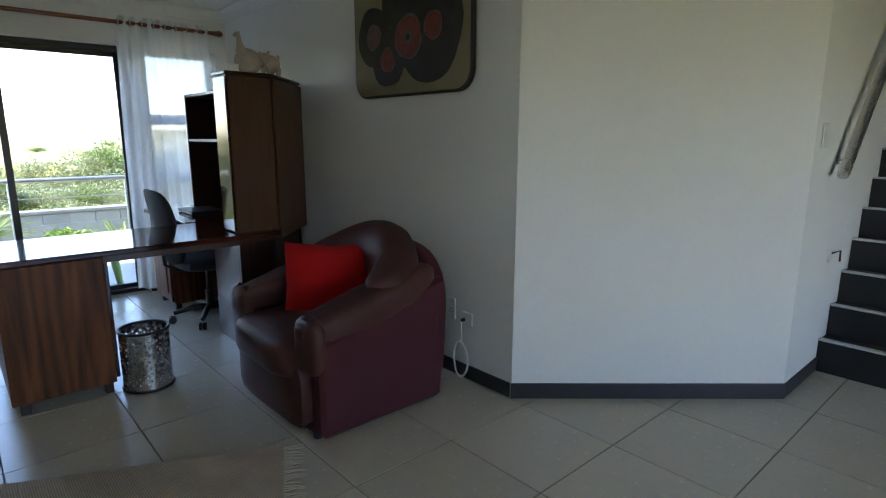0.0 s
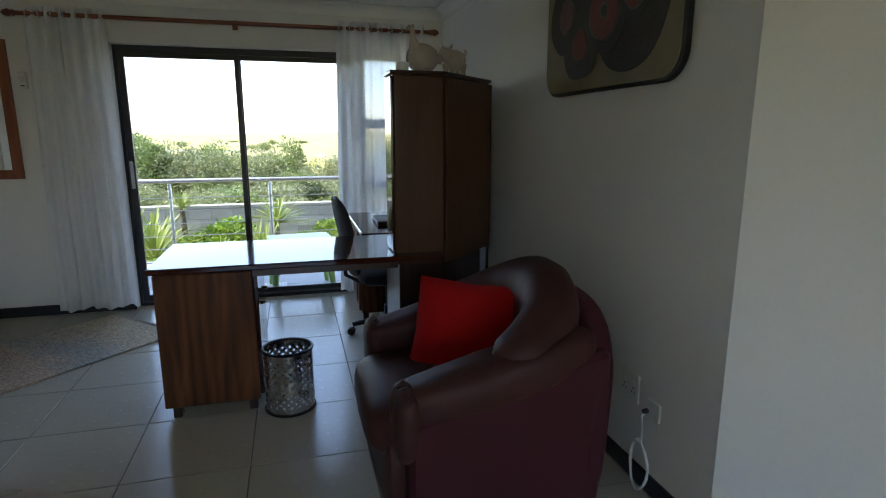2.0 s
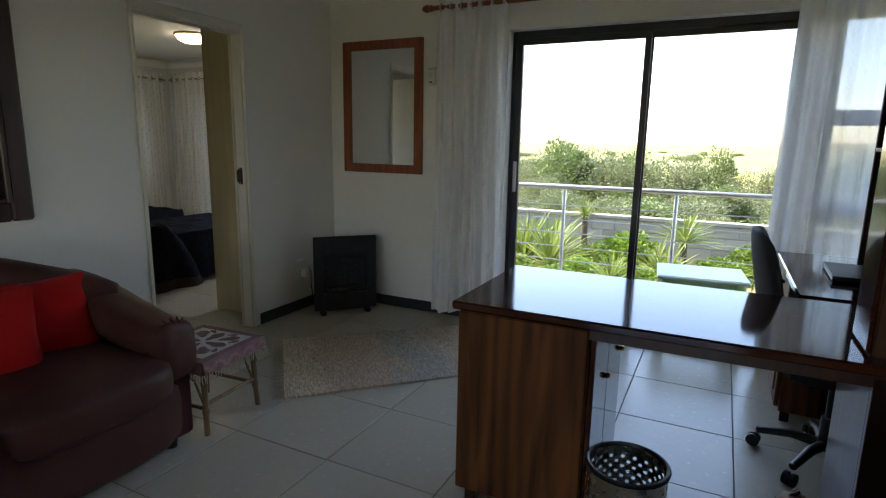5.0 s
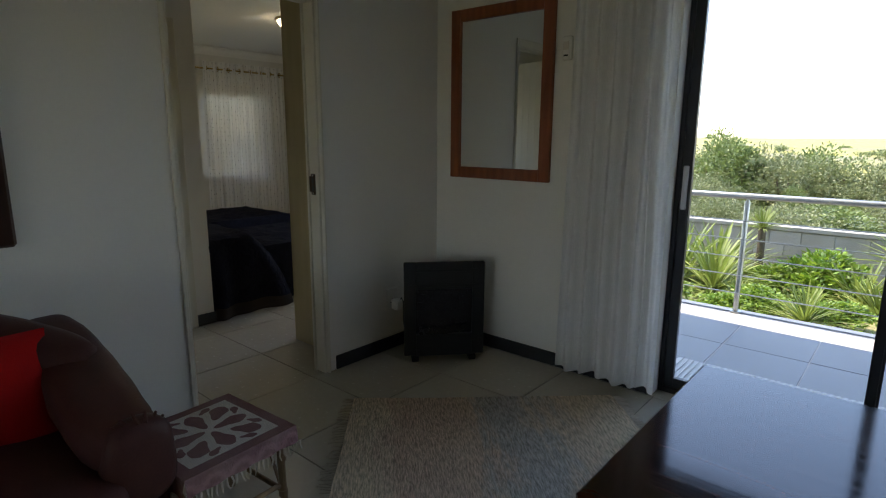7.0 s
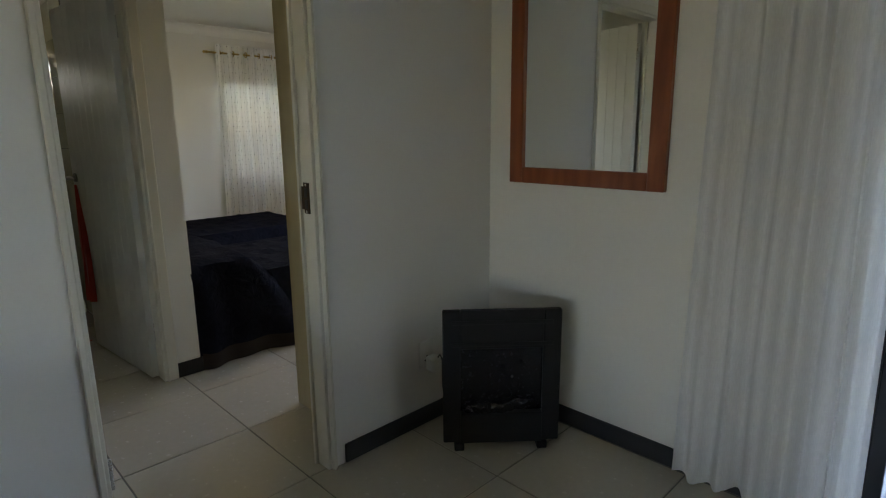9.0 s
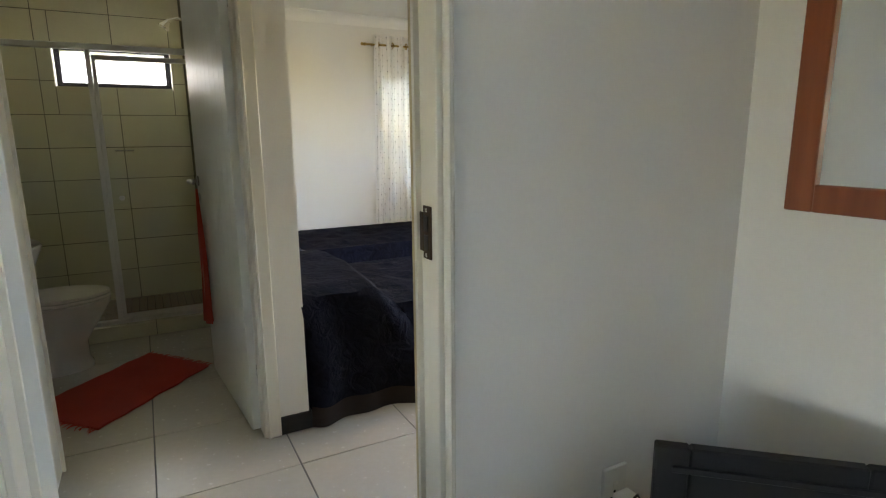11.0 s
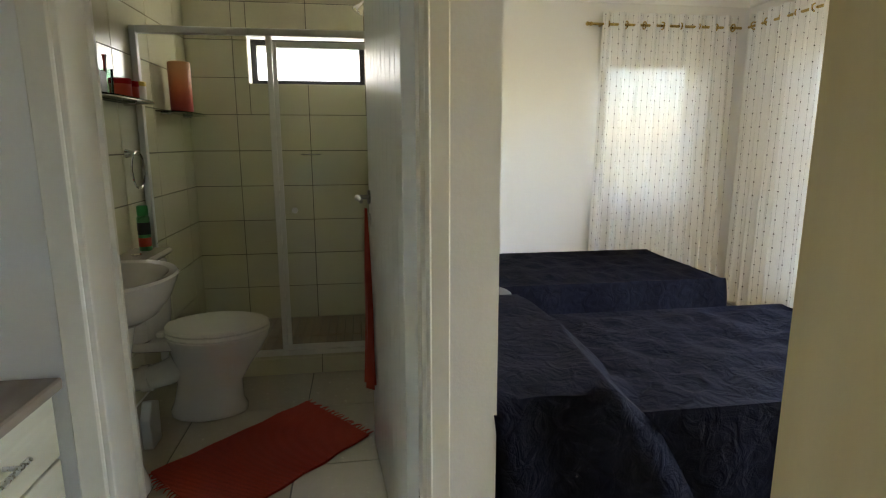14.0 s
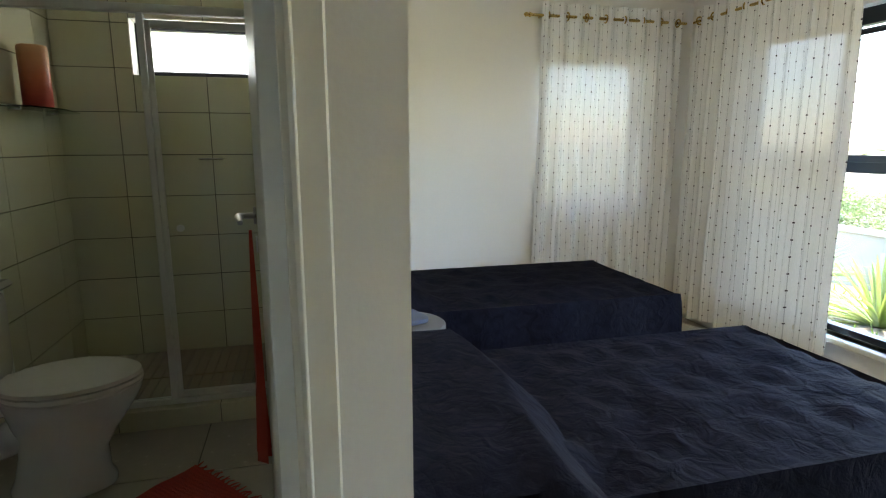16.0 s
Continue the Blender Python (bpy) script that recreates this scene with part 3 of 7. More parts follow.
def door_frame(name, x0, x1, y0, y1, top, label, lap0=0.05, lap1=0.05):
    """A lining with a stop and a moulded architrave on both faces, round an opening in a wall along y; x1 is the face seen first."""
    bm = boxes((x0, x1, y0, y0 + 0.02, 0, top), (x0, x1, y1 - 0.02, y1, 0, top), (x0, x1, y0 + 0.02, y1 - 0.02, top - 0.02, top), r=0.002)
    for a, b in ((x1, x1 + 0.014), (x0 - 0.014, x0)):
        box(bm, a, b, y0 - lap0, y0 + 0.008, 0, top + 0.045, r=0.004)
        box(bm, a, b, y1 - 0.008, y1 + lap1, 0, top + 0.045, r=0.004)
        box(bm, a + 0.002, b + 0.005, y1 - 0.004, y1 + 0.004, 0, top + 0.003, r=0.003)
        box(bm, a + 0.001, b - 0.001, y0 + 0.008, y1 - 0.008, top - 0.008, top + 0.044, r=0.004)
    mid = x0 + 0.004
    box(bm, mid, mid + 0.012, y0 + 0.02, y0 + 0.032, 0, top - 0.02), box(bm, mid, mid + 0.012, y1 - 0.032, y1 - 0.02, 0, top - 0.02)
    return structure(name, bm, M_TRIM, label, "door frame")


door_frame("doorframe_1", WEST - 0.087, WEST, 5.345, 6.105, 1.975, "cream painted steel door frame round the bedroom doorway", 0.012, 0.014)
door_frame("doorframe_2", -2.43, -2.29, 5.17, 5.94, 1.975, "cream painted door frame of the bathroom")
strike = tagged(part("strike_plate", boxes((-1.056, -1.022, 6.0805, 6.0845, 1.0, 1.11), (-1.071, -1.056, 6.0800, 6.0835, 1.014, 1.096), r=0.001), M_BRONZE), "dark bronze lock strike plate let into the door frame", "strike plate", kind="structure")
for z0, z1 in ((1.018, 1.050), (1.058, 1.090)):
    part("strike_hole", boxes((-1.050, -1.032, 6.0790, 6.0804, z0, z1)), M_BLACK, strike)
for z in (1.008, 1.102):
    part("screw", boxes((-1.044, -1.036, 6.0788, 6.0804, z - 0.004, z + 0.004), r=0.001), M_STEEL, strike, "steel screw head")


def lever(parent, x, side, z=1.085):
    """A lever handle on a rose, with a key rose below; side: which face (+1 or -1 along y)."""
    h = part("door_handle", tubes(([(x, side * 0.022, z), (x, side * 0.03, z)], 0.026), ([(x, side * 0.03, z), (x, side * 0.06, z), (x - 0.012, side * 0.07, z), (x - 0.03, side * 0.072, z - 0.001), (x - 0.075, side * 0.07, z + 0.004), (x - 0.125, side * 0.066, z - 0.004)], [0.009, 0.009, 0.010, 0.010, 0.009, 0.007]), sides=14), M_NICKEL, parent, "dull nickel lever handle")
    part("key_rose", tubes(([(x, side * 0.022, z - 0.085), (x, side * 0.028, z - 0.085)], 0.024), sides=18), M_STEEL, h)
    part("keyhole", boxes((x - 0.004, x + 0.004, side * 0.0282 - 0.0005, side * 0.0282 + 0.0005, z - 0.1, z - 0.075)), M_BLACK, h)


def door_leaf(name, x, y, turn, width, label, grip=1.085):
    """A tongue-and-groove leaf hung at its origin; the boards' joints are cut as grooves."""
    d = thing(name, x, y, 0.008, label, "door", turn, kind="structure")
    bm = bmesh.new()
    n = 9
    w = width / n
    for k in range(n):
        box(bm, k * w + 0.0006, (k + 1) * w - 0.0006, -0.02, 0.02, 0, 1.945, r=0.002, seg=1)
    box(bm, 0.004, width - 0.004, -0.0165, 0.0165, 0.002, 1.943)
    part("leaf", bm, M_DOOR, d)
    for side in (-1, 1):
        lever(d, width - 0.06, side, grip)
    for z in (0.2, 1.72):
        part("hinge", tubes(([(-0.008, -0.018, z), (-0.008, -0.018, z + 0.1)], 0.007)), M_STEEL, d, "steel butt hinge")
    return d


door_leaf("door_1", -1.125, 5.372, 180 + 16.5, 0.755, "white tongue-and-groove door standing open into the bedroom passage")
door_leaf("door_2", -2.372, 5.905, 180 + 5.0, 0.80, "white tongue-and-groove bathroom door standing wide open", 1.03)

# ---- terrace door and windows ----


def pane(name, bm, parent):
    ob = part(name, bm, M_GLASS, parent)
    ob.visible_shadow = False
    return ob


slider = thing("door_3", 0.48, NORTH + 0.13, 0, "black aluminium sliding glass door to the terrace, closed", "sliding door", kind="structure")
part("outer_frame", boxes((0, 0.022, -0.045, 0.05, -0.02, 2.0), (1.59, 1.62, -0.045, 0.05, -0.02, 2.0), (0.022, 1.59, -0.045, 0.05, 1.955, 2.0), (0.022, 1.59, -0.045, 0.055, -0.02, 0.028), r=0.003), M_ALU, slider)
part("sliding_sash", boxes((0.023, 0.066, -0.035, -0.005, 0.03, 1.954), (0.80, 0.835, -0.035, -0.005, 0.03, 1.954), (0.066, 0.80, -0.034, -0.006, 0.03, 0.08), (0.066, 0.80, -0.034, -0.006, 1.915, 1.954), r=0.002), M_ALU, slider)
part("fixed_sash", boxes((0.81, 0.845, 0.0, 0.03, 0.03, 1.954), (1.55, 1.588, 0.0, 0.03, 0.03, 1.954), (0.845, 1.55, 0.001, 0.029, 0.03, 0.07), (0.845, 1.55, 0.001, 0.029, 1.92, 1.954), r=0.002), M_ALU, slider)
pane("pane", boxes((0.064, 0.805, -0.023, -0.017, 0.078, 1.917)), slider)
pane("pane", boxes((0.843, 1.552, 0.012, 0.018, 0.068, 1.922)), slider)
part("pull_handle", boxes((0.032, 0.055, -0.052, -0.036, 0.94, 1.15), r=0.004), M_NOSE, slider, "pale metal pull handle")
slider.scale = (1.74 / 1.62, 1, 2.045 / 2.0)

side_window = thing("window_1", 2.32, NORTH + 0.13, 0.1, "black aluminium side window behind the voile curtain", "window", kind="structure")
part("window_frame", boxes((0, 0.05, -0.03, 0.03, 0, 1.9), (0.51, 0.56, -0.03, 0.03, 0, 1.9), (0.05, 0.51, -0.03, 0.03, 0, 0.05), (0.05, 0.51, -0.03, 0.03, 1.85, 1.9), (0.05, 0.51, -0.03, 0.03, 1.3, 1.38), (0.05, 0.51, -0.03, 0.03, 0.82, 0.9)), M_ALU, side_window)
for lo, hi in ((0.05, 0.82), (0.9, 1.3), (1.38, 1.85)):
    pane("pane", boxes((0.05, 0.51, -0.003, 0.003, lo, hi)), side_window)

side_window.scale = (0.60 / 0.56, 1, 1.945 / 1.9)

bath_window = thing("window_2", -5.075, 5.09, 1.62, "small black-framed window high over the shower", "window", kind="structure")
part("window_frame", boxes((-0.03, 0.03, 0, 0.035, 0, 0.295), (-0.03, 0.03, 0.715, 0.75, 0, 0.295), (-0.03, 0.03, 0.035, 0.715, 0, 0.035), (-0.03, 0.03, 0.035, 0.715, 0.26, 0.295), r=0.002), M_ALU, bath_window)
part("pane", boxes((-0.003, 0.003, 0.035, 0.715, 0.035, 0.26)), M_FROST, bath_window, "frosted glass")

far_window = thing("window_3", -5.02, 7.53, 0.8, "window behind a knotted voile curtain", "window", kind="structure")
part("window_frame", boxes((-0.03, 0.03, 0, 0.045, 0, 1.02), (-0.03, 0.03, 0.695, 0.74, 0, 1.02), (-0.03, 0.03, 0.045, 0.695, 0, 0.045), (-0.03, 0.03, 0.045, 0.695, 0.975, 1.02)), M_ALU, far_window)
pane("pane", boxes((-0.003, 0.003, 0.045, 0.695, 0.045, 0.975)), far_window)

bed_window = thing("window_4", -4.45, 8.72, 0.25, "wide black aluminium bedroom window over the garden", "window", kind="structure")
part("window_frame", boxes((0, 0.05, -0.03, 0.03, 0, 1.65), (2.7, 2.75, -0.03, 0.03, 0, 1.65), (0.05, 2.7, -0.03, 0.03, 0, 0.035), (0.05, 2.7, -0.03, 0.03, 1.57, 1.65), (0.05, 2.7, -0.03, 0.03, 0.845, 0.9), (0.62, 0.67, -0.029, 0.029, 0.9, 1.57), (1.7, 1.75, -0.029, 0.029, 0.035, 1.57), r=0.002), M_ALU, bed_window)
part("opening_sash", boxes((0.67, 0.71, -0.045, -0.031, 0.9, 1.55), (1.66, 1.7, -0.045, -0.031, 0.9, 1.55), (0.71, 1.66, -0.045, -0.031, 0.9, 0.935), (0.71, 1.66, -0.045, -0.031, 1.52, 1.55), r=0.002), M_ALU, bed_window)
pane("pane", boxes((0.05, 1.7, -0.003, 0.003, 0.035, 0.845)), bed_window)
pane("pane", boxes((1.75, 2.7, -0.003, 0.003, 0.035, 0.845)), bed_window)
pane("pane", boxes((0.05, 0.62, -0.003, 0.003, 0.9, 1.57)), bed_window)
pane("pane", boxes((0.67, 1.7, -0.003, 0.003, 0.9, 1.57)), bed_window)
part("window_sill", boxes((0.0, 2.75, -0.145, -0.03, -0.03, 0.0), r=0.004), M_TRIM, bed_window, "cream window sill")

for x0, x1, z0 in ((1.0, 4.3, 0.2),):
    w = thing("window_5", x0, BACK - 0.1, z0, "plain window in the wall behind", "window", kind="structure")
    part("window_frame", boxes((0, 0.05, -0.03, 0.03, 0, 2.1 - z0), (x1 - x0 - 0.05, x1 - x0, -0.03, 0.03, 0, 2.1 - z0), (0.05, x1 - x0 - 0.05, -0.03, 0.03, 0, 0.05), (0.05, x1 - x0 - 0.05, -0.03, 0.03, 2.05 - z0, 2.1 - z0)), M_ALU, w)

# ---- curtains ----


def curtain_mesh(path_len, place, z0, z1, folds, depth, seed, flare=0.0, nz=26, per=14):
    """A hanging cloth. place(s) gives the point and the way across the cloth at s metres along its rod; folds: how many waves."""
    rnd = random.Random(seed)
    bm = bmesh.new()
    uv = bm.loops.layers.uv.new("UVMap")
    n = folds * per
    phase = [rnd.uniform(-0.9, 0.9) for _ in range(folds + 2)]
    size = [rnd.uniform(0.55, 1.25) for _ in range(folds + 2)]
    rows = []
    for a in range(n + 1):
        s = a / n
        f = s * folds
        k = int(f)
        col = []
        for b in range(nz + 1):
            t = b / nz
            swing = math.sin(2 * math.pi * f + phase[k] * (1 - t) * 0.8) * depth * (size[k] * (1 - (f - k)) + size[k + 1] * (f - k)) * (0.75 + 0.35 * (1 - t))
            swing += 0.012 * noise.noise(Vector((s * 9, t * 3, seed))) * (1 - t)
            along = s * path_len + 0.012 * noise.noise(Vector((s * 12, t * 2.5, seed + 5)))
            along = path_len / 2 + (along - path_len / 2) * (1 + flare * (1 - t))
            p, across = place(along)
            hem = 0.012 * math.sin(f * 2.1 + seed) if b == 0 else 0.0
            col.append(bm.verts.new((p[0] + across[0] * swing, p[1] + across[1] * swing, z0 + (z1 - z0) * t + hem)))
        rows.append(col)
    for a in range(n):
        for b in range(nz):
            f = bm.faces.new((rows[a][b], rows[a + 1][b], rows[a + 1][b + 1], rows[a][b + 1]))
            stretch = path_len * 1.7
            for loop, (da, db) in zip(f.loops, ((0, 0), (1, 0), (1, 1), (0, 1))):
                loop[uv].uv = ((a + da) / n * stretch, (z0 + (z1 - z0) * (b + db) / nz))
    return bm


def eyelet(parent, x, y, z, along, mat):
    bm = bmesh.new()
    pts = [(x + along[0] * 0.004 * 0 + 0.024 * math.cos(a) * along[1], y + 0.024 * math.cos(a) * along[0], z + 0.024 * math.sin(a)) for a in (2 * math.pi * k / 14 for k in range(15))]
    tube(bm, pts, 0.005, 6, False)
    return part("eyelet", bm, mat, parent, "metal curtain eyelet")


rod = thing("curtain_rod", 1.385, 6.93, 2.203, "varnished red-brown wooden curtain rod with turned ends", "curtain rod")
part("rod", tubes(([(-1.43, 0, 0), (1.50, 0, 0)], 0.0155), sides=14), M_ROD, rod)
for s, x in ((-1, -1.43), (1, 1.50)):
    part("finial", tubes(([(x, 0, 0), (x + s * 0.015, 0, 0), (x + s * 0.02, 0, 0), (x + s * 0.045, 0, 0), (x + s * 0.07, 0, 0), (x + s * 0.085, 0, 0)], [0.016, 0.024, 0.015, 0.027, 0.02, 0.004]), sides=14), M_ROD, rod)
for x in (-1.33, -0.01, 1.43):
    part("bracket", boxes((x - 0.012, x + 0.012, 0.012, 0.099, -0.02, 0.02), (x - 0.02, x + 0.02, 0.086, 0.099, -0.035, 0.035), r=0.003), M_ROD, rod)

for x0, width, seed, folds in ((0.0, 0.50, 3, 6), (2.13, 0.72, 8, 8)):
    c = thing("curtain", x0 + width / 2, 6.93, 0.055, "white voile eyelet curtain drawn aside on the wooden rod", "curtain", group="lounge curtains")
    part("cloth", curtain_mesh(width, lambda s, w=width: ((s - w / 2, 0.0), (0, 1)), 0.0, 2.20, folds, 0.027, seed, 0.10), M_VOILE, c)
    for k in range(folds + 1):
        eyelet(c, -width / 2 + 0.02 + k * (width - 0.04) / folds, 0, 2.148, (1, 0), M_STEEL)

bed_rod = thing("curtain_rod", -4.86, 8.0, 2.04, "slim brass curtain rod with small end knobs", "curtain rod", group="bedroom curtain rods")
part("rod", tubes(([(0, -0.6, 0), (0, 0.52, 0)], 0.009)), M_BRASS, bed_rod)
part("finial", tubes(([(0, -0.60, 0), (0, -0.615, 0), (0, -0.62, 0), (0, -0.64, 0), (0, -0.652, 0)], [0.010, 0.016, 0.009, 0.015, 0.004])), M_BRASS, bed_rod)
part("bracket", boxes((-0.065, 0, -0.53, -0.518, -0.006, 0.006)), M_BRASS, bed_rod)
bed_rod_two = thing("curtain_rod", -3.2, 8.55, 2.04, "slim brass curtain rod along the wide window", "curtain rod", group="bedroom curtain rods")
part("rod", tubes(([(-1.62, 0, 0), (1.9, 0, 0)], 0.009)), M_BRASS, bed_rod_two)
part("bracket", boxes((-1.2, -1.188, 0, 0.07, -0.006, 0.006)), M_BRASS, bed_rod_two)
c = thing("curtain", -4.86, 7.98, 0.06, "white voile curtain with fine upright threads and dark knots", "curtain", group="bedroom curtains")
part("cloth", curtain_mesh(1.02, lambda s: ((0.0, s - 0.51), (1, 0)), 0.0, 2.06, 9, 0.034, 21, 0.05), M_DOTVOILE, c)
for k in range(8):
    eyelet(c, 0.0, -0.47 + k * 0.135, 1.98, (0, 1), M_BRASS)
c = thing("curtain", -4.2, 8.545, 0.06, "white voile curtain with dark knots drawn beside the wide window", "curtain", group="bedroom curtains")
part("cloth", curtain_mesh(1.18, lambda s: ((s - 0.60, 0.0), (0, 1)), 0.0, 2.06, 10, 0.034, 33, 0.04), M_DOTVOILE, c)
for k in range(9):
    eyelet(c, -0.56 + k * 0.135, 0.0, 1.98, (1, 0), M_BRASS)

# ---- desk with cupboard ----
desk = thing("desk", 1.05, 4.99, 0, "stained pine office desk with a polished mahogany top, bare", "desk")
part("desktop", boxes((0, 1.45, 0.02, 0.69, 0.732, 0.762), r=0.006), M_DESKTOP, desk, "glossy dark mahogany top")
part("edge_rail", boxes((0.03, 1.2, 0.03, 0.05, 0.70, 0.7315)), M_DARKWOOD, desk)
part("pedestal", boxes((0.03, 0.475, 0.015, 0.64, 0.06, 0.731), r=0.004), M_DESK, desk)
for x in (0.06, 0.42):
    for y in (0.05, 0.58):
        part("foot", boxes((x, x + 0.04, y - 0.015, y + 0.045, 0, 0.06), r=0.003), M_DARKWOOD, desk)
for k, (lo, hi) in enumerate(((0.07, 0.315), (0.32, 0.62))):
    d = part("cupboard_door", boxes((0.477, 0.497, lo - 0.03, hi - 0.01, 0.075, 0.715), r=0.004), M_DESKTOP, desk)
    part("knob", tubes(([(0.492, hi - 0.06, 0.5), (0.505, hi - 0.06, 0.5), (0.515, hi - 0.06, 0.5)], [0.006, 0.012, 0.008])), M_BRASS, d)

cabinet = thing("corner_cabinet", 2.25, 5.085, 0.0, "brown veneered corner cupboard standing over the desk end", "cabinet")
part("body", prism([(0.0, 0.015), (0.265, 0.015), (0.655, 0.405), (0.655, 0.52), (0.17, 0.52), (0.17, 0.19), (0.0, 0.19)], 0.765, 1.68, "z", 0.003), M_VENEER, cabinet)
part("top_board", prism([(-0.014, 0.0), (0.271, 0.0), (0.664, 0.393), (0.664, 0.52), (0.17, 0.52), (0.17, 0.20), (-0.014, 0.20)], 1.6805, 1.698, "z", 0.003), M_DARKWOOD, cabinet)
part("front_panel", boxes((0.004, 0.261, 0.0, 0.0145, 0.70, 1.67), r=0.002), M_VENEER, cabinet)
part("side_door", boxes((-0.012, -0.0005, 0.006, 0.186, 0.77, 1.67), r=0.003), M_DESKTOP, cabinet, "glossy narrow cupboard door")
part("angled_door", prism([(0.272, 0.012), (0.283, 0.001), (0.664, 0.382), (0.653, 0.393)], 0.70, 1.668, "z", 0.002), M_VENEER, cabinet)
part("support_panel", boxes((0.03, 0.262, 0.06, 0.085, 0.0, 0.7315), r=0.002), M_DARKWOOD, cabinet)
part("support_panel", boxes((0.03, 0.055, 0.085, 0.50, 0.0, 0.7315), r=0.002), M_DARKWOOD, cabinet)
part("back_panel", boxes((0.262, 0.64, 0.49, 0.51, 0.0, 0.764), r=0.002), M_DARKWOOD, cabinet)

hutch = thing("bookshelf", 2.45, 5.76, 0.762, "dark open desk shelf with a pale shelf edge", "shelf")
part("case", boxes((0, 0.55, 0, 0.02, 0, 0.86), (0, 0.55, 0.68, 0.70, 0, 0.86), (0.53, 0.55, 0.02, 0.68, 0, 0.86), (0, 0.55, 0, 0.70, 0.8605, 0.88), r=0.002), M_DARKWOOD, hutch)
part("shelf", boxes((0.005, 0.53, 0.02, 0.68, 0.53, 0.548)), M_DARKWOOD, hutch)
part("shelf_edge", boxes((0.0, 0.005, 0.02, 0.68, 0.53, 0.548)), M_NOSE, hutch, "pale shelf edge")

return_desk = thing("desk_return", 2.15, 5.73, 0, "dark polished side desk along the wall with a cupboard", "desk")
part("desktop", boxes((0, 0.865, 0, 1.0, 0.732, 0.762), r=0.005), M_DESKTOP, return_desk)
part("back_panel", boxes((0.84, 0.86, 0.02, 0.98, 0.2, 0.731)), M_DARKWOOD, return_desk)
part("pedestal", boxes((0.05, 0.55, 0.56, 0.97, 0.05, 0.731), r=0.004), M_DESK, return_desk)
d = part("cupboard_door", boxes((0.03, 0.0495, 0.57, 0.96, 0.07, 0.56), r=0.004), M_DESK, return_desk)
part("door_panel", boxes((0.022, 0.0298, 0.63, 0.90, 0.13, 0.50), r=0.003), M_DESK, d)
part("knob", tubes(([(0.03, 0.60, 0.46), (0.015, 0.60, 0.46), (0.005, 0.60, 0.46)], [0.006, 0.013, 0.008])), M_BLACK, d)
d = part("drawer_front", boxes((0.03, 0.0495, 0.57, 0.96, 0.575, 0.72), r=0.004), M_DESK, return_desk)
part("knob", tubes(([(0.03, 0.765, 0.65), (0.015, 0.765, 0.65), (0.005, 0.765, 0.65)], [0.006, 0.013, 0.008])), M_BLACK, d)
for y in (0.58, 0.93):
    part("foot", boxes((0.06, 0.1, y - 0.01, y + 0.03, 0, 0.05)), M_DARKWOOD, return_desk)

laptop = thing("laptop", 2.42, 6.2, 0.762, "closed dark laptop lying on the side desk", "laptop", 88)
part("base", boxes((-0.17, 0.17, -0.12, 0.12, 0.004, 0.018), r=0.004), M_BLACK, laptop)
part("lid", boxes((-0.17, 0.17, -0.12, 0.12, 0.0185, 0.027), r=0.003), M_BLACK, laptop)

# ---- office chair ----
chair = thing("office_chair", 2.34, 5.93, 0, "black office chair with a slim padded back on castors", "office chair", 0)
for k in range(5):
    a = 2 * math.pi * k / 5 + 2.9
    dx, dy = math.cos(a), math.sin(a)
    leg = part("leg", tubes(([(dx * 0.03, dy * 0.03, 0.10), (dx * 0.12, dy * 0.12, 0.105), (dx * 0.25, dy * 0.25, 0.075)], [0.022, 0.02, 0.015])), M_BLACK, chair)
    for s in (-1, 1):
        ox, oy = -dy * 0.014 * s, dx * 0.014 * s
        part("castor", tubes(([(dx * 0.26 + ox * 0.5, dy * 0.26 + oy * 0.5, 0.027), (dx * 0.26 + ox * 1.5, dy * 0.26 + oy * 1.5, 0.027)], 0.027), sides=16), M_BLACK, leg)
part("gas_lift", tubes(([(0, 0, 0.08), (0, 0, 0.22), (0, 0, 0.221), (0, 0, 0.41)], [0.03, 0.028, 0.016, 0.016]), sides=14), M_BLACK, chair)
part("seat", soft_block(0.02, 0, 0.45, 0.46, 0.46, 0.09, 5, 8), M_MESHBLACK, chair)
part("seat_pan", boxes((-0.12, 0.14, -0.12, 0.12, 0.395, 0.41), r=0.004), M_BLACK, chair)


def lean(q, p):
    return (q.x - 0.22 * (q.z - 0.55) * 0.9 + 0.05 * p.y * p.y, q.y, q.z)


part("backrest", soft_block(-0.26, 0, 0.72, 0.055, 0.42, 0.52, 4, 10, lean), M_MESHBLACK, chair)
part("back_bar", tubes(([(-0.05, 0, 0.40), (-0.2, 0, 0.40), (-0.285, 0, 0.45), (-0.30, 0, 0.7)], 0.014)), M_BLACK, chair)
for s in (-1, 1):
    part("armrest", tubes(([(0.1, s * 0.25, 0.41), (0.06, s * 0.27, 0.6), (0.12, s * 0.27, 0.645), (-0.12, s * 0.27, 0.645)], 0.013)), M_BLACK, chair)

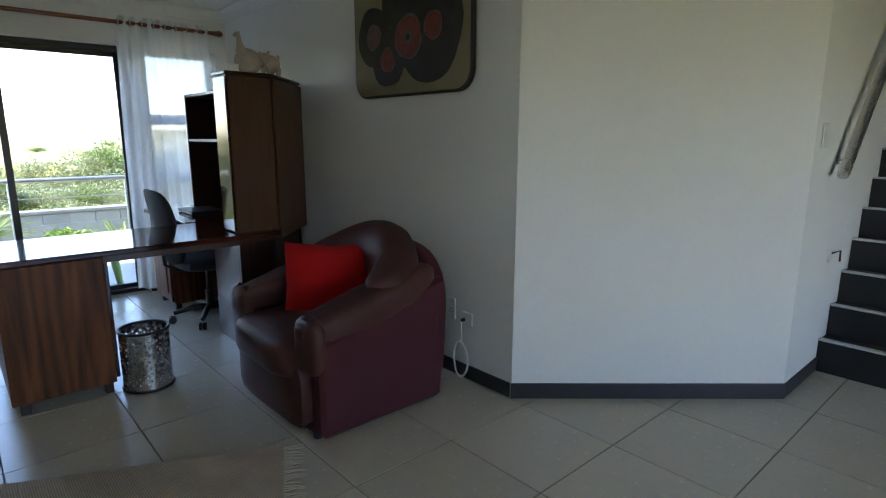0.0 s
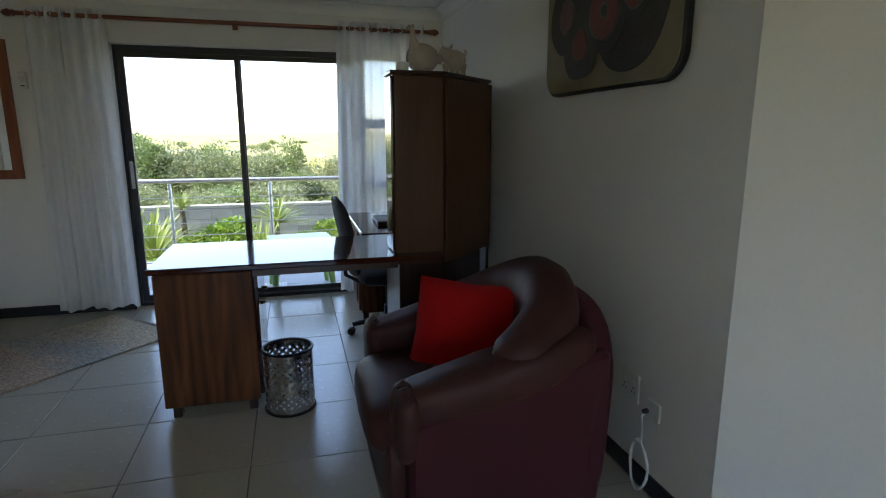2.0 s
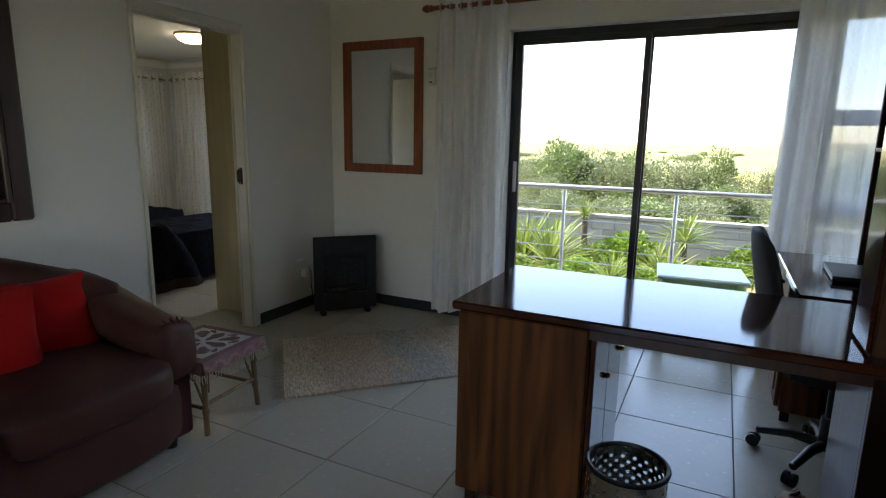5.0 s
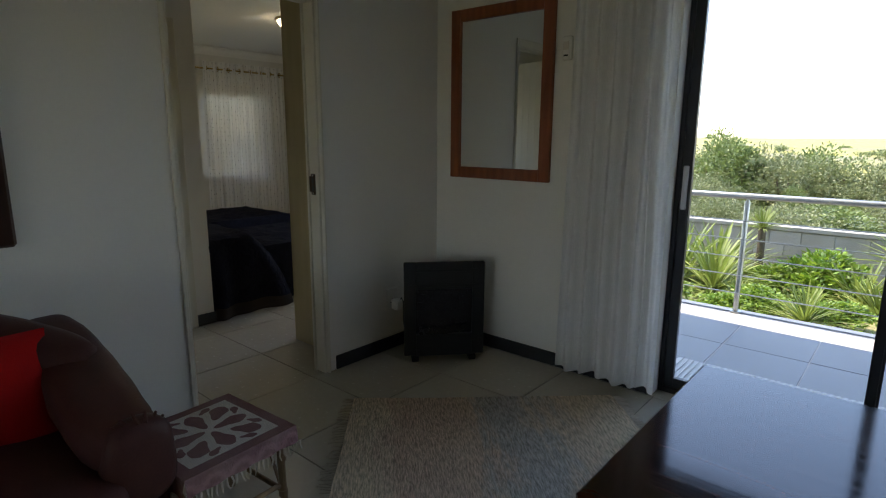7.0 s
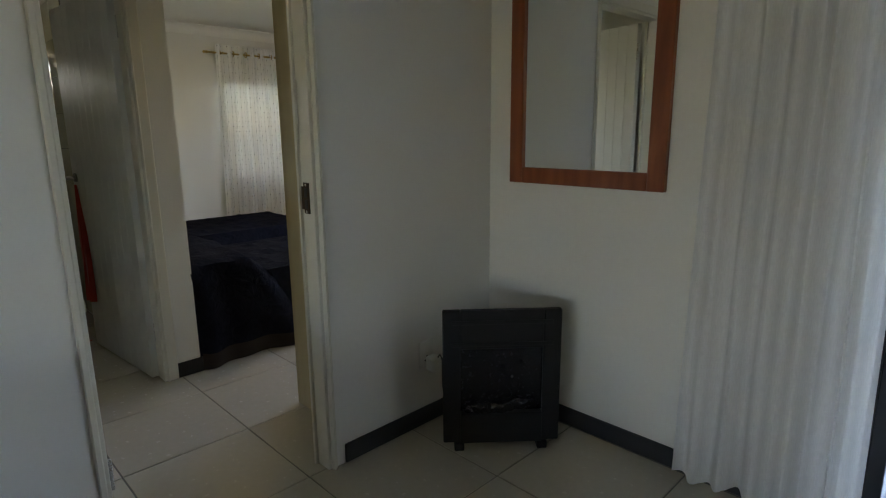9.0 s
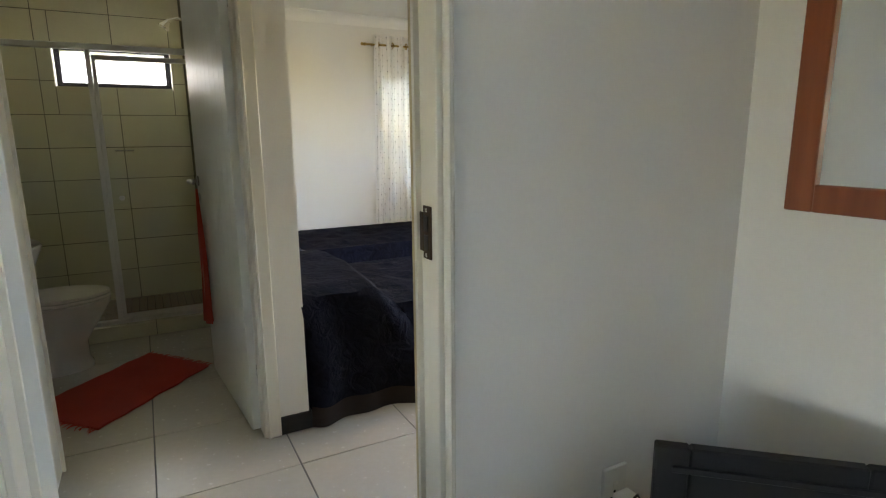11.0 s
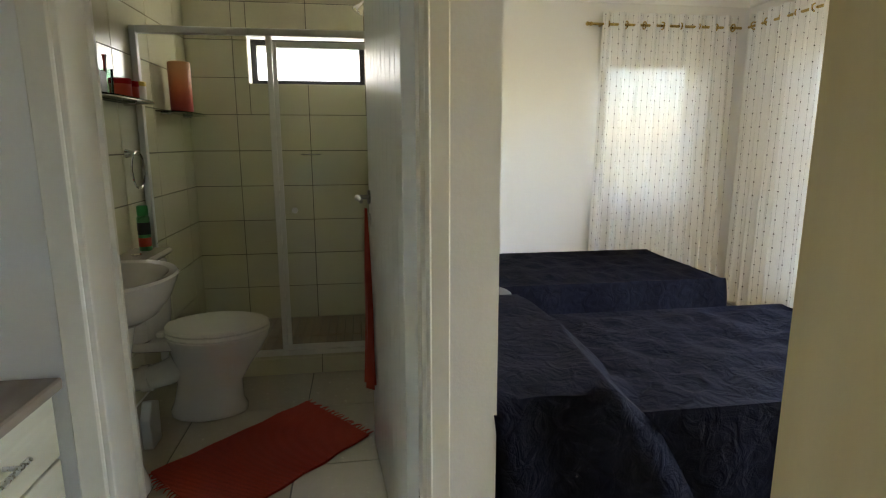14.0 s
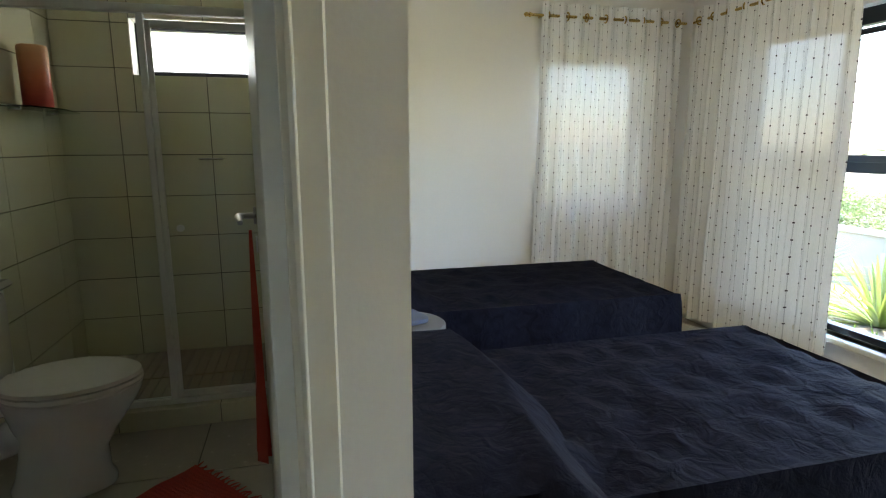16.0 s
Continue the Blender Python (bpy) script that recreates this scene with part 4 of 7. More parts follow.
# ---- waste bin with punched holes ----
bin_thing = thing("waste_bin", 1.672, 5.0, 0, "round perforated stainless steel waste paper bin", "waste bin")
bin_thing.scale = (1.06, 1.06, 1.0)
bm = bmesh.new()
COLS, ROWS_, RB, H0, H1 = 40, 14, 0.115, 0.04, 0.29
for s in range(COLS):
    for k in range(ROWS_):
        def on(u, v):
            a = 2 * math.pi * (s + u) / COLS
            z = H0 + (H1 - H0) * (k + v) / ROWS_
            return bm.verts.new((RB * math.cos(a), RB * math.sin(a), z))
        corner = [on(u, v) for u, v in ((0, 0), (0.5, 0), (1, 0), (1, 0.5), (1, 1), (0.5, 1), (0, 1), (0, 0.5))]
        if (s + k) % 2 == 0:
            hole = [on(0.5 + 0.34 * math.cos(b), 0.5 + 0.34 * math.sin(b)) for b in (math.pi * (-3 + q) / 4 for q in range(8))]
            for q in range(8):
                bm.faces.new((corner[q], corner[(q + 1) % 8], hole[(q + 1) % 8], hole[q]))
        else:
            bm.faces.new(corner)
bmesh.ops.remove_doubles(bm, verts=bm.verts, dist=1e-5)
M_BIN = surface("polished_bin_steel", (0.50, 0.49, 0.47), 0.26, metal=1.0, vary=0.03, fine=40, relief=0.0)
part("perforated_wall", bm, M_BIN, bin_thing)
for lo, hi in ((0.012, H0), (H1, 0.322)):
    bm = bmesh.new()
    rings = [[bm.verts.new((RB * math.cos(2 * math.pi * s / 60), RB * math.sin(2 * math.pi * s / 60), z)) for s in range(60)] for z in (lo, hi)]
    for s in range(60):
        bm.faces.new((rings[0][s], rings[0][(s + 1) % 60], rings[1][(s + 1) % 60], rings[1][s]))
    part("plain_band", bm, M_BIN, bin_thing)
for z in (0.01, 0.326):
    bm = bmesh.new()
    tube(bm, [(RB * math.cos(2 * math.pi * s / 40), RB * math.sin(2 * math.pi * s / 40), z) for s in range(41)], 0.0075, 8, False)
    part("rim", bm, M_BLACK, bin_thing, "black plastic rim")
part("bottom", lathe([(0.001, 0.006), (0.114, 0.006), (0.114, 0.012), (0.001, 0.012)], 40), M_STEEL, bin_thing)


# ---- leather seats ----
def arm_chair_parts(t, width, seats):
    """Rounded leather easy chair or sofa facing -x in its own frame: depth along x (0 front to 0.88 back), width along y."""
    h = width / 2
    for s in (-1, 1):
        y = s * (h - 0.07)
        part("side_panel", prism([(0.07, 0.03), (0.83, 0.03), (0.87, 0.35), (0.86, 0.66), (0.72, 0.63), (0.32, 0.52), (0.07, 0.47)], y - 0.055, y + 0.055, "y", 0.02), M_LEATHERSIDE, t, "maroon vinyl side panel")

        def roll(q, p, y=y, s=s):
            rise = 0.24 * max(0.0, q.x - 0.12) ** 1.15
            return (q.x, q.y - s * 0.02 * (1 - q.x), q.z + rise)
        arm = part("arm", soft_block(0.42, y - s * 0.03, 0.505, 0.80, 0.21, 0.18, 3.2, 12, roll, 0.006, 14), M_LEATHER, t, "maroon leather arm roll")
        bm = soft_block(0.07, y - s * 0.03, 0.45, 0.10, 0.19, 0.26, 3.0, 8, None, 0.004, 20)
        part("arm_front", bm, M_LEATHER, t)
        bm = bmesh.new()
        for k in range(7):
            a = math.radians(20 + k * 23)
            cy, cz = y - s * 0.03, 0.535
            tube(bm, [(0.055, cy + 0.018 * math.cos(a), cz + 0.012 * math.sin(a)), (0.045, cy + 0.05 * math.cos(a), cz + 0.035 * math.sin(a)), (0.075, cy + 0.082 * math.cos(a), cz + 0.055 * math.sin(a))], [0.003, 0.008, 0.004], 6)
        part("pleats", bm, M_LEATHER, arm)
    part("base", boxes((0.05, 0.82, -h + 0.12, h - 0.12, 0.035, 0.30), r=0.02), M_LEATHER, t)
    part("front_apron", soft_block(0.055, 0, 0.20, 0.11, width - 0.22, 0.32, 6, 8, None, 0.005, 8), M_LEATHER, t)
    w = (width - 0.26) / seats
    for k in range(seats):
        y = -h + 0.13 + w * (k + 0.5)
        part("seat_cushion", soft_block(0.28, y, 0.36, 0.68, w + 0.01, 0.20, 4.5, 12, lambda q, p: (q.x, q.y, q.z + 0.025 * (1 - p.x * p.x) * (1 - p.y * p.y) * (p.z > 0)), 0.006, 10), M_LEATHER, t)

    # one plump back pillow that wraps round and laps over both arms
    bm = bmesh.new()
    rings, n, m = [], 40, 18
    for k in range(n + 1):
        f = -1 + 2 * k / n
        bend = radians(88) * f
        flat = max(0.0, h - 0.45)
        cx, cy = 0.38 + 0.38 * math.cos(bend) ** 0.8, (h - flat - 0.10) * math.sin(bend) + flat * f
        end = math.sqrt(max(0.0, 1 - abs(f) ** 7)) + 0.02
        drop = abs(math.sin(bend)) ** 2.4
        top, low = 0.885 - 0.155 * drop, 0.44 + 0.135 * drop
        mid, tall, fat = (top + low) / 2, (top - low) / 2 * end, (0.125 - 0.015 * drop) * end
        nx, ny = math.cos(bend), math.sin(bend)
        ring = []
        for q in range(m):
            a = 2 * math.pi * q / m
            u, v = math.copysign(abs(math.cos(a)) ** 0.8, math.cos(a)), math.copysign(abs(math.sin(a)) ** 0.8, math.sin(a))
            lean_back = 0.09 * (v * tall + mid - 0.6)
            p = Vector((cx + nx * (fat * u + lean_back), cy + ny * (fat * u + lean_back * 0.3), mid + tall * v))
            p += Vector((nx, ny, 0)) * 0.007 * noise.noise(p * 11)
            ring.append(bm.verts.new(p))
        rings.append(ring)
    for u, v in zip(rings, rings[1:]):
        for q in range(m):
            bm.faces.new((u[q], u[(q + 1) % m], v[(q + 1) % m], v[q]))
    bm.faces.new(rings[0][::-1]), bm.faces.new(rings[-1])
    bmesh.ops.recalc_face_normals(bm, faces=bm.faces)
    part("backrest", bm, M_LEATHER, t, smooth=60)

    def arch_out(q, p):
        drop = 0.12 * abs(q.y / h) ** 3
        return (q.x + 0.05 * (q.z - 0.4) - 0.05 * abs(q.y / h) ** 3, q.y, q.z - drop * max(0.0, q.z - 0.2) / 0.5)
    part("outer_back", soft_block(0.86, 0, 0.41, 0.13, width - 0.02, 0.76, 5, 14, arch_out), M_LEATHERSIDE, t)
    for x in (0.1, 0.8):
        for y in (-h + 0.12, h - 0.12):
            part("foot", tubes(([(x, y, 0), (x, y, 0.04)], [0.022, 0.026])), M_BLACK, t)


def throw_cushion(x, y, z, size, turn, tilt, group, label, spin=0.0):
    t = thing("cushion", x, y, z, label, "cushion", turn, group)
    bm = bmesh.new()
    n = 16
    grid = {}
    for sgn in (1, -1):
        for a in range(n + 1):
            for b in range(n + 1):
                u, v = -1 + 2 * a / n, -1 + 2 * b / n
                edge = max(abs(u), abs(v)) > 0.999
                if edge and sgn < 0:
                    grid[sgn, a, b] = grid[1, a, b]
                    continue
                fat = 0.075 * ((1 - u * u) * (1 - v * v)) ** 0.45
                pinch = 1 - 0.06 * (1 - abs(u * v))
                wob = 0.006 * noise.noise(Vector((u * 2.3, v * 2.3, sgn + x)))
                py = sgn * fat + wob
                px, pz = ((u * math.cos(spin) - v * math.sin(spin)) * size / 2 * pinch, (u * math.sin(spin) + v * math.cos(spin)) * size / 2 * pinch)
                grid[sgn, a, b] = bm.verts.new((px, py * math.cos(tilt) + (pz + size / 2) * math.sin(tilt), (pz + size / 2) * math.cos(tilt) - py * math.sin(tilt)))
    for sgn in (1, -1):
        for a in range(n):
            for b in range(n):
                q = [grid[sgn, a, b], grid[sgn, a + 1, b], grid[sgn, a + 1, b + 1], grid[sgn, a, b + 1]]
                bm.faces.new(q if sgn < 0 else q[::-1])
    part("cover", bm, M_RED, t, smooth=60)
    return t


armchair = thing("armchair", 1.995, 4.235, 0, "low rounded maroon leather armchair in front of the wall", "armchair", 0)
arm_chair_parts(armchair, 0.90, 1)
armchair.scale = (0.90, 1, 1)
throw_cushion(2.36, 4.19, 0.355, 0.47, -24, 0.45, "red cushions", "plain red square cushion leaning in the armchair", -0.08)
sofa = thing("sofa", -0.05, 4.11, 0, "two-seat maroon leather sofa against the wall", "sofa", 180)
arm_chair_parts(sofa, 1.56, 2)
sofa.scale = (1, 1, 0.97)
for y, turn, k in ((4.47, 80, 0), (4.21, 70, 1), (3.80, 82, 2)):
    throw_cushion(-0.46 + 0.05 * k, y + 0.05, 0.40, 0.36, turn, 0.42, "red cushions", "plain red square cushion leaning on the sofa")

# ---- rugs ----


def rug(name, corners, mat, fringe_mat, label, category, z=0.012, fringe=0.055, count=60):
    """A woven rug: four corners in order, fringes on the edges 4-1 and 2-3."""
    a, b, c, d = (Vector((*p, 0)) for p in corners)
    t = thing(name, a.x, a.y, 0, label, category)
    n = 26
    bm = bmesh.new()
    top, low = [], []
    for i in range(n + 1):
        for j in range(n + 1):
            u, v = i / n, j / n
            p = a.lerp(b, u).lerp(d.lerp(c, u), v) - a
            wave = 0.004 * noise.noise(Vector((p.x * 3, p.y * 3, 1.7))) + 0.001
            side = 0.006 * noise.noise(Vector((u * 7, v * 7, 4.0)))
            top.append(bm.verts.new((p.x + side, p.y + side, max(0.006, z + wave))))
            low.append(bm.verts.new((p.x + side, p.y + side, 0.0012)))
    for i in range(n):
        for j in range(n):
            k = i * (n + 1) + j
            bm.faces.new((top[k], top[k + n + 1], top[k + n + 2], top[k + 1]))
    for k in range(n):
        for p, q in ((k, k + 1), (n * (n + 1) + k + 1, n * (n + 1) + k), ((k + 1) * (n + 1), k * (n + 1)), (k * (n + 1) + n, (k + 1) * (n + 1) + n)):
            bm.faces.new((top[p], top[q], low[q], low[p]))
    part("woven_cloth", bm, mat, t)
    rnd = random.Random(5)
    for p0, p1, outward in ((a, d, (a - b).normalized()), (b, c, (b - a).normalized())):
        bm = bmesh.new()
        for k in range(count):
            base = p0.lerp(p1, (k + 0.5) / count) - a
            along = (p1 - p0).normalized()
            swing = along * rnd.uniform(-0.02, 0.02)
            tip = base + outward * fringe * rnd.uniform(0.75, 1.2) + swing
            mid = base.lerp(tip, 0.5) + along * rnd.uniform(-0.006, 0.006)
            tube(bm, [(base.x, base.y, z * 0.7), (mid.x, mid.y, z * 0.6 + 0.002), (tip.x, tip.y, 0.004)], [0.0035, 0.003, 0.0015], 5)
        part("fringe", bm, fringe_mat, t, "knotted thread fringe")
    return t


rug("rug", [(-0.03, 5.33), (0.90, 6.30), (0.34, 6.86), (-0.62, 5.97)], M_RUG, M_FRINGE, "pale woven wool rug with fringes near the heater", "rug", 0.014)
rug("rug", [(0.66, 4.55), (1.93, 3.92), (1.48, 3.03), (0.21, 3.66)], M_RUGTWO, M_FRINGE, "brownish woven rug with cream fringes by the armchair", "rug", 0.012, 0.075)

# ---- lounge things ----
wall_mirror = thing("wall_mirror", -0.515, NORTH, 1.549, "wall mirror in a flat red-brown wooden frame", "mirror")
part("frame", boxes((-0.33, -0.267, -0.03, -0.003, -0.467, 0.467), (0.267, 0.33, -0.03, -0.003, -0.467, 0.467), (-0.267, 0.267, -0.0295, -0.003, 0.404, 0.467), (-0.267, 0.267, -0.0295, -0.003, -0.467, -0.404), r=0.003), M_MIRRORWOOD, wall_mirror)
wall_mirror.scale = (1.06, 1, 1.047)
part("glass", boxes((-0.27, 0.27, -0.016, -0.010, -0.408, 0.408)), M_MIRROR, wall_mirror, "clear mirror glass")

sensor = thing("alarm_sensor", -0.085, NORTH, 1.76, "small white alarm sensor on the wall", "sensor")
part("housing", boxes((-0.027, 0.027, -0.04, -0.001, -0.06, 0.06), r=0.008), M_WHITEPL, sensor)
part("lens", boxes((-0.015, 0.015, -0.044, -0.0405, -0.01, 0.03), r=0.001), M_CERAMIC, sensor)
part("indicator", boxes((-0.012, 0.012, -0.0425, -0.0405, -0.042, -0.034)), M_BLACK, sensor)

heater = thing("electric_fireplace", -0.652, 6.693, 0, "black electric fireplace heater standing across the corner", "heater", 48)
part("body", boxes((-0.165, 0.165, -0.02, 0.04, 0.035, 0.52), r=0.004), M_HEATER, heater)
for name, row in (("side_jamb", (-0.235, -0.165, -0.05, -0.0205, 0.04, 0.60)), ("side_jamb", (0.165, 0.235, -0.05, -0.0205, 0.04, 0.60)), ("header", (-0.165, 0.165, -0.05, -0.0205, 0.44, 0.60)), ("base_panel", (-0.165, 0.165, -0.06, -0.0205, 0.04, 0.17))):
    part(name, boxes(row, r=0.004), M_HEATER, heater)
part("top_moulding", boxes((-0.2, 0.2, -0.058, -0.0505, 0.545, 0.56), (-0.2, 0.2, -0.058, -0.0505, 0.455, 0.47), r=0.002), M_HEATER, heater)
part("fire_glass", boxes((-0.165, 0.165, -0.03, -0.0245, 0.17, 0.44)), M_SKIN, heater, "dark glass fire front")
rl = random.Random(4)
for k in range(9):
    part("coal", soft_block(-0.12 + 0.03 * k, -0.045, 0.19 + rl.uniform(-0.01, 0.02), 0.05, 0.022, 0.045, 2.6, 4, None, 0.008, 30), M_SKIN, heater)
for x in (-0.17, 0.17):
    part("foot", boxes((x - 0.02, x + 0.02, -0.05, 0.03, 0, 0.035), r=0.004), M_HEATER, heater)


def socket(name, x, y, z, turn, w, h, label, holes):
    t = thing(name, x, y, z, label, "socket", turn)
    part("plate", boxes((-w / 2, w / 2, -0.012, -0.001, -h / 2, h / 2), r=0.004), M_WHITEPL, t)
    for hx, hz in holes:
        for dx, dz in ((0, 0.011), (-0.011, -0.007), (0.011, -0.007)):
            part("pin_hole", tubes(([(hx + dx, -0.0122, hz + dz), (hx + dx, -0.0132, hz + dz)], 0.004), sides=8), M_BLACK, t)
    for hx, hz in holes:
        part("switch", boxes((hx - 0.009, hx + 0.009, -0.0165, -0.0125, hz + 0.024, hz + 0.038), r=0.001), M_WHITEPL, t)
    return t


socket("wall_socket", EAST, 4.06, 0.385, -90, 0.12, 0.12, "white double wall socket above the skirting", [(-0.03, -0.012), (0.03, -0.012)])
plate = socket("aerial_socket", EAST, 3.90, 0.35, -90, 0.075, 0.075, "white aerial outlet with a lead plugged in", [])
lead = thing("aerial_cable", EAST - 0.02, 3.905, 0.0, "white cable hanging coiled from the outlet to the floor", "cable")
bm = bmesh.new()
pts = [(-0.02, 0.0, 0.35), (-0.035, 0.0, 0.33), (-0.02, 0.01, 0.27), (-0.018, 0.012, 0.2)]
for k in range(60):
    a = math.pi / 2 + 2 * math.pi * k / 20
    pts.append((-0.03 - 0.004 * math.sin(k * 0.7), 0.012 + (0.055 + 0.008 * math.sin(k * 0.31)) * math.cos(a), 0.125 + (0.10 + 0.006 * math.cos(k * 0.23)) * math.sin(a)))
tube(bm, pts, 0.0035, 6)
part("cable", bm, M_WHITEPL, lead)
part("plug", tubes(([(-0.012, 0, 0.352), (-0.03, 0, 0.352)], [0.011, 0.009])), M_BLACK, lead)
socket("wall_socket", WEST, 6.6, 0.33, 90, 0.085, 0.125, "white wall socket beside the heater", [(0, -0.02)])
plug = thing("heater_plug", WEST + 0.013, 6.615, 0.29, "white plug with a black lead in the socket", "plug", 90)
part("plug_body", boxes((-0.03, 0.03, -0.055, -0.0005, -0.03, 0.035), r=0.008), M_WHITEPL, plug)
bm = bmesh.new()
tube(bm, [(0.0, -0.04, 0.02), (0.01, -0.055, 0.045), (0.02, -0.06, 0.02), (0.03, -0.05, -0.1), (0.05, -0.05, -0.2), (0.1, -0.09, -0.27)], 0.0045, 6)
part("lead", bm, M_BLACK, plug)

switch = thing("light_switch", 4.20, 2.64, 1.34, "white light switch on the stair wall", "switch")
part("plate", boxes((-0.038, 0.038, -0.011, -0.001, -0.06, 0.06), r=0.004), M_WHITEPL, switch)
part("rocker", boxes((-0.012, 0.012, -0.015, -0.0115, -0.02, 0.02), r=0.001), M_WHITEPL, switch)
rail = thing("stair_handrail", 4.37, 2.575, 1.145, "polished steel handrail climbing the stair wall", "handrail")
part("rail", tubes(([(-0.01, 0.0, -0.006), (0.0, 0.0, 0.005), (0.03, 0.0, 0.036), (1.9, 0, 2.1)], [0.024, 0.028, 0.028, 0.028]), sides=14), M_STEEL, rail)
for x in (0.12, 0.9, 1.7):
    z = 0.036 + (x - 0.03) * 2.064 / 1.87
    part("bracket", tubes(([(x, 0, z - 0.015), (x, 0.01, z - 0.06), (x, 0.06, z - 0.065)], 0.007), ([(x, 0.056, z - 0.065), (x, 0.0615, z - 0.065)], 0.024)), M_STEEL, rail)
hook = thing("cable_outlet", 4.60, 2.64, 0.68, "small black wall fitting beside the first steps", "wall fitting")
part("plate", boxes((-0.03, 0.03, -0.012, -0.001, -0.03, 0.03), r=0.003), M_WHITEPL, hook)
part("clip", tubes(([(0, -0.01, 0.02), (0, -0.05, 0.04), (0.01, -0.05, -0.02)], 0.006)), M_BLACK, hook)

# panel with rings on the right-hand wall
panel = thing("wall_panel", EAST, 4.385, 1.56, "olive wall panel with rounded corners and dark ringed discs", "wall art", -90)


def rounded(w0, w1, z0, z1, r, n=8):
    out = []
    for cx, cz, a0 in ((w1 - r, z1 - r, 0), (w0 + r, z1 - r, 90), (w0 + r, z0 + r, 180), (w1 - r, z0 + r, 270)):
        out += [(cx + r * math.cos(radians(a0 + 90 * k / n)), cz + r * math.sin(radians(a0 + 90 * k / n))) for k in range(n + 1)]
    return out


M_OLIVE = surface("olive_hide", (0.235, 0.20, 0.105), 0.6, vary=0.15, scale=5, fine=70, relief=0.3)
M_DISC = surface("dark_brown_disc", (0.022, 0.018, 0.016), 0.65, vary=0.5, scale=14, fine=60, relief=0.6)
M_DISCPINK = surface("dull_pink_disc", (0.12, 0.055, 0.048), 0.6, vary=0.45, scale=20, fine=80, relief=0.6)
M_DISCRED = surface("red_brown_ring", (0.16, 0.030, 0.022), 0.6, vary=0.45, scale=20, fine=80, relief=0.6)
M_DISCGREY = surface("grey_ring", (0.10, 0.095, 0.085), 0.7, vary=0.35, scale=20, relief=0.5)
part("frame", prism(rounded(-0.52, 0.52, 0.0, 0.70, 0.11), -0.03, -0.002, "y", 0.004), M_BLACK, panel, "thin black edge")
part("board", prism(rounded(-0.507, 0.507, 0.013, 0.687, 0.10), -0.036, -0.0302, "y", 0.002), M_OLIVE, panel)
for k, (cx, cz, r, rings) in enumerate([(0.193, 0.325, 0.265, ()), (-0.07, 0.52, 0.15, ()), (-0.297, 0.345, 0.165, ((0.45, M_DISCGREY), (0.40, M_DISCPINK))), (-0.163, 0.205, 0.15, ((0.46, M_DISCGREY), (0.41, M_DISCRED))),
                                        (0.03, 0.31, 0.17, ((0.70, M_DISCGREY), (0.64, M_DISCRED), (0.19, M_DISCGREY), (0.12, M_DISC))), (0.242, 0.345, 0.105, ((0.70, M_DISCGREY), (0.62, M_DISCRED)))]):
    def blob(rad, seed):
        return [(cx + rad * (1 + 0.03 * math.sin(3 * a + seed) + 0.02 * math.sin(5 * a + seed * 2)) * math.cos(a), cz + rad * (1 + 0.03 * math.sin(3 * a + seed) + 0.02 * math.sin(5 * a + seed * 2)) * math.sin(a)) for a in (2 * math.pi * s / 36 for s in range(36))]
    z0 = -0.0365 - 0.0016 * k
    disc = part("disc", prism(blob(r, k), z0 - 0.0014, z0 + 0.0003, "y"), M_DISC, panel)
    for q, (f, mt) in enumerate(rings):
        part("ring", prism(blob(r * f, k + q), z0 - 0.0014 - 0.0014 * (q + 1) - 0.012 * (q == 0) * 0, z0 - 0.0012 - 0.0014 * q, "y"), mt, disc)

# dark framed picture beside the bedroom doorway
picture = thing("framed_picture", WEST, 4.33, 0.92, "large dark picture in a carved dark wooden frame", "picture", 90)
part("frame", boxes((-0.44, -0.35, -0.035, -0.002, 0, 1.15), (0.35, 0.44, -0.035, -0.002, 0, 1.15), (-0.35, 0.35, -0.034, -0.002, 0, 0.09), (-0.35, 0.35, -0.034, -0.002, 1.06, 1.15), r=0.01), M_DARKWOOD, picture)
part("inner_moulding", boxes((-0.352, -0.33, -0.044, -0.02, 0.085, 1.065), (0.33, 0.352, -0.044, -0.02, 0.085, 1.065), (-0.33, 0.33, -0.043, -0.02, 0.085, 0.107), (-0.33, 0.33, -0.043, -0.02, 1.043, 1.065), r=0.005), M_DARKWOOD, picture)
M_PICTURE = surface("dark_painted_canvas", (0.018, 0.024, 0.028), 0.3, vary=0.6, scale=4, fine=40, relief=0.15)
part("canvas", boxes((-0.335, 0.335, -0.018, -0.008, 0.1, 1.05)), M_PICTURE, picture)

# figurines on the cupboard
bird = bmesh.new()
soft_block(0, 0, 0.082, 0.205, 0.125, 0.165, 2.1, 14, lambda q, p: (q.x - 0.02 * p.z, q.y * (1 - 0.2 * abs(p.x)), q.z + 0.012 * p.x), 0.004, 20, bird)
tube(bird, [(0.03, 0, 0.11), (0.052, 0, 0.15), (0.06, 0, 0.19), (0.062, 0, 0.225), (0.068, 0, 0.242), (0.082, 0, 0.246), (0.108, 0, 0.232)], [0.05, 0.034, 0.018, 0.0145, 0.017, 0.016, 0.003], 12)
tube(bird, [(0.064, 0, 0.25), (0.06, 0, 0.264), (0.056, 0, 0.268)], [0.009, 0.006, 0.002], 6)
tube(bird, [(-0.09, 0, 0.09), (-0.115, 0, 0.07), (-0.13, 0, 0.055)], [0.03, 0.018, 0.004], 8)
tube(bird, [(0.0, 0, 0.0), (0.0, 0, 0.03)], [0.05, 0.045], 14)
fig = part("guinea_fowl_figurine", bird, M_CLAY)
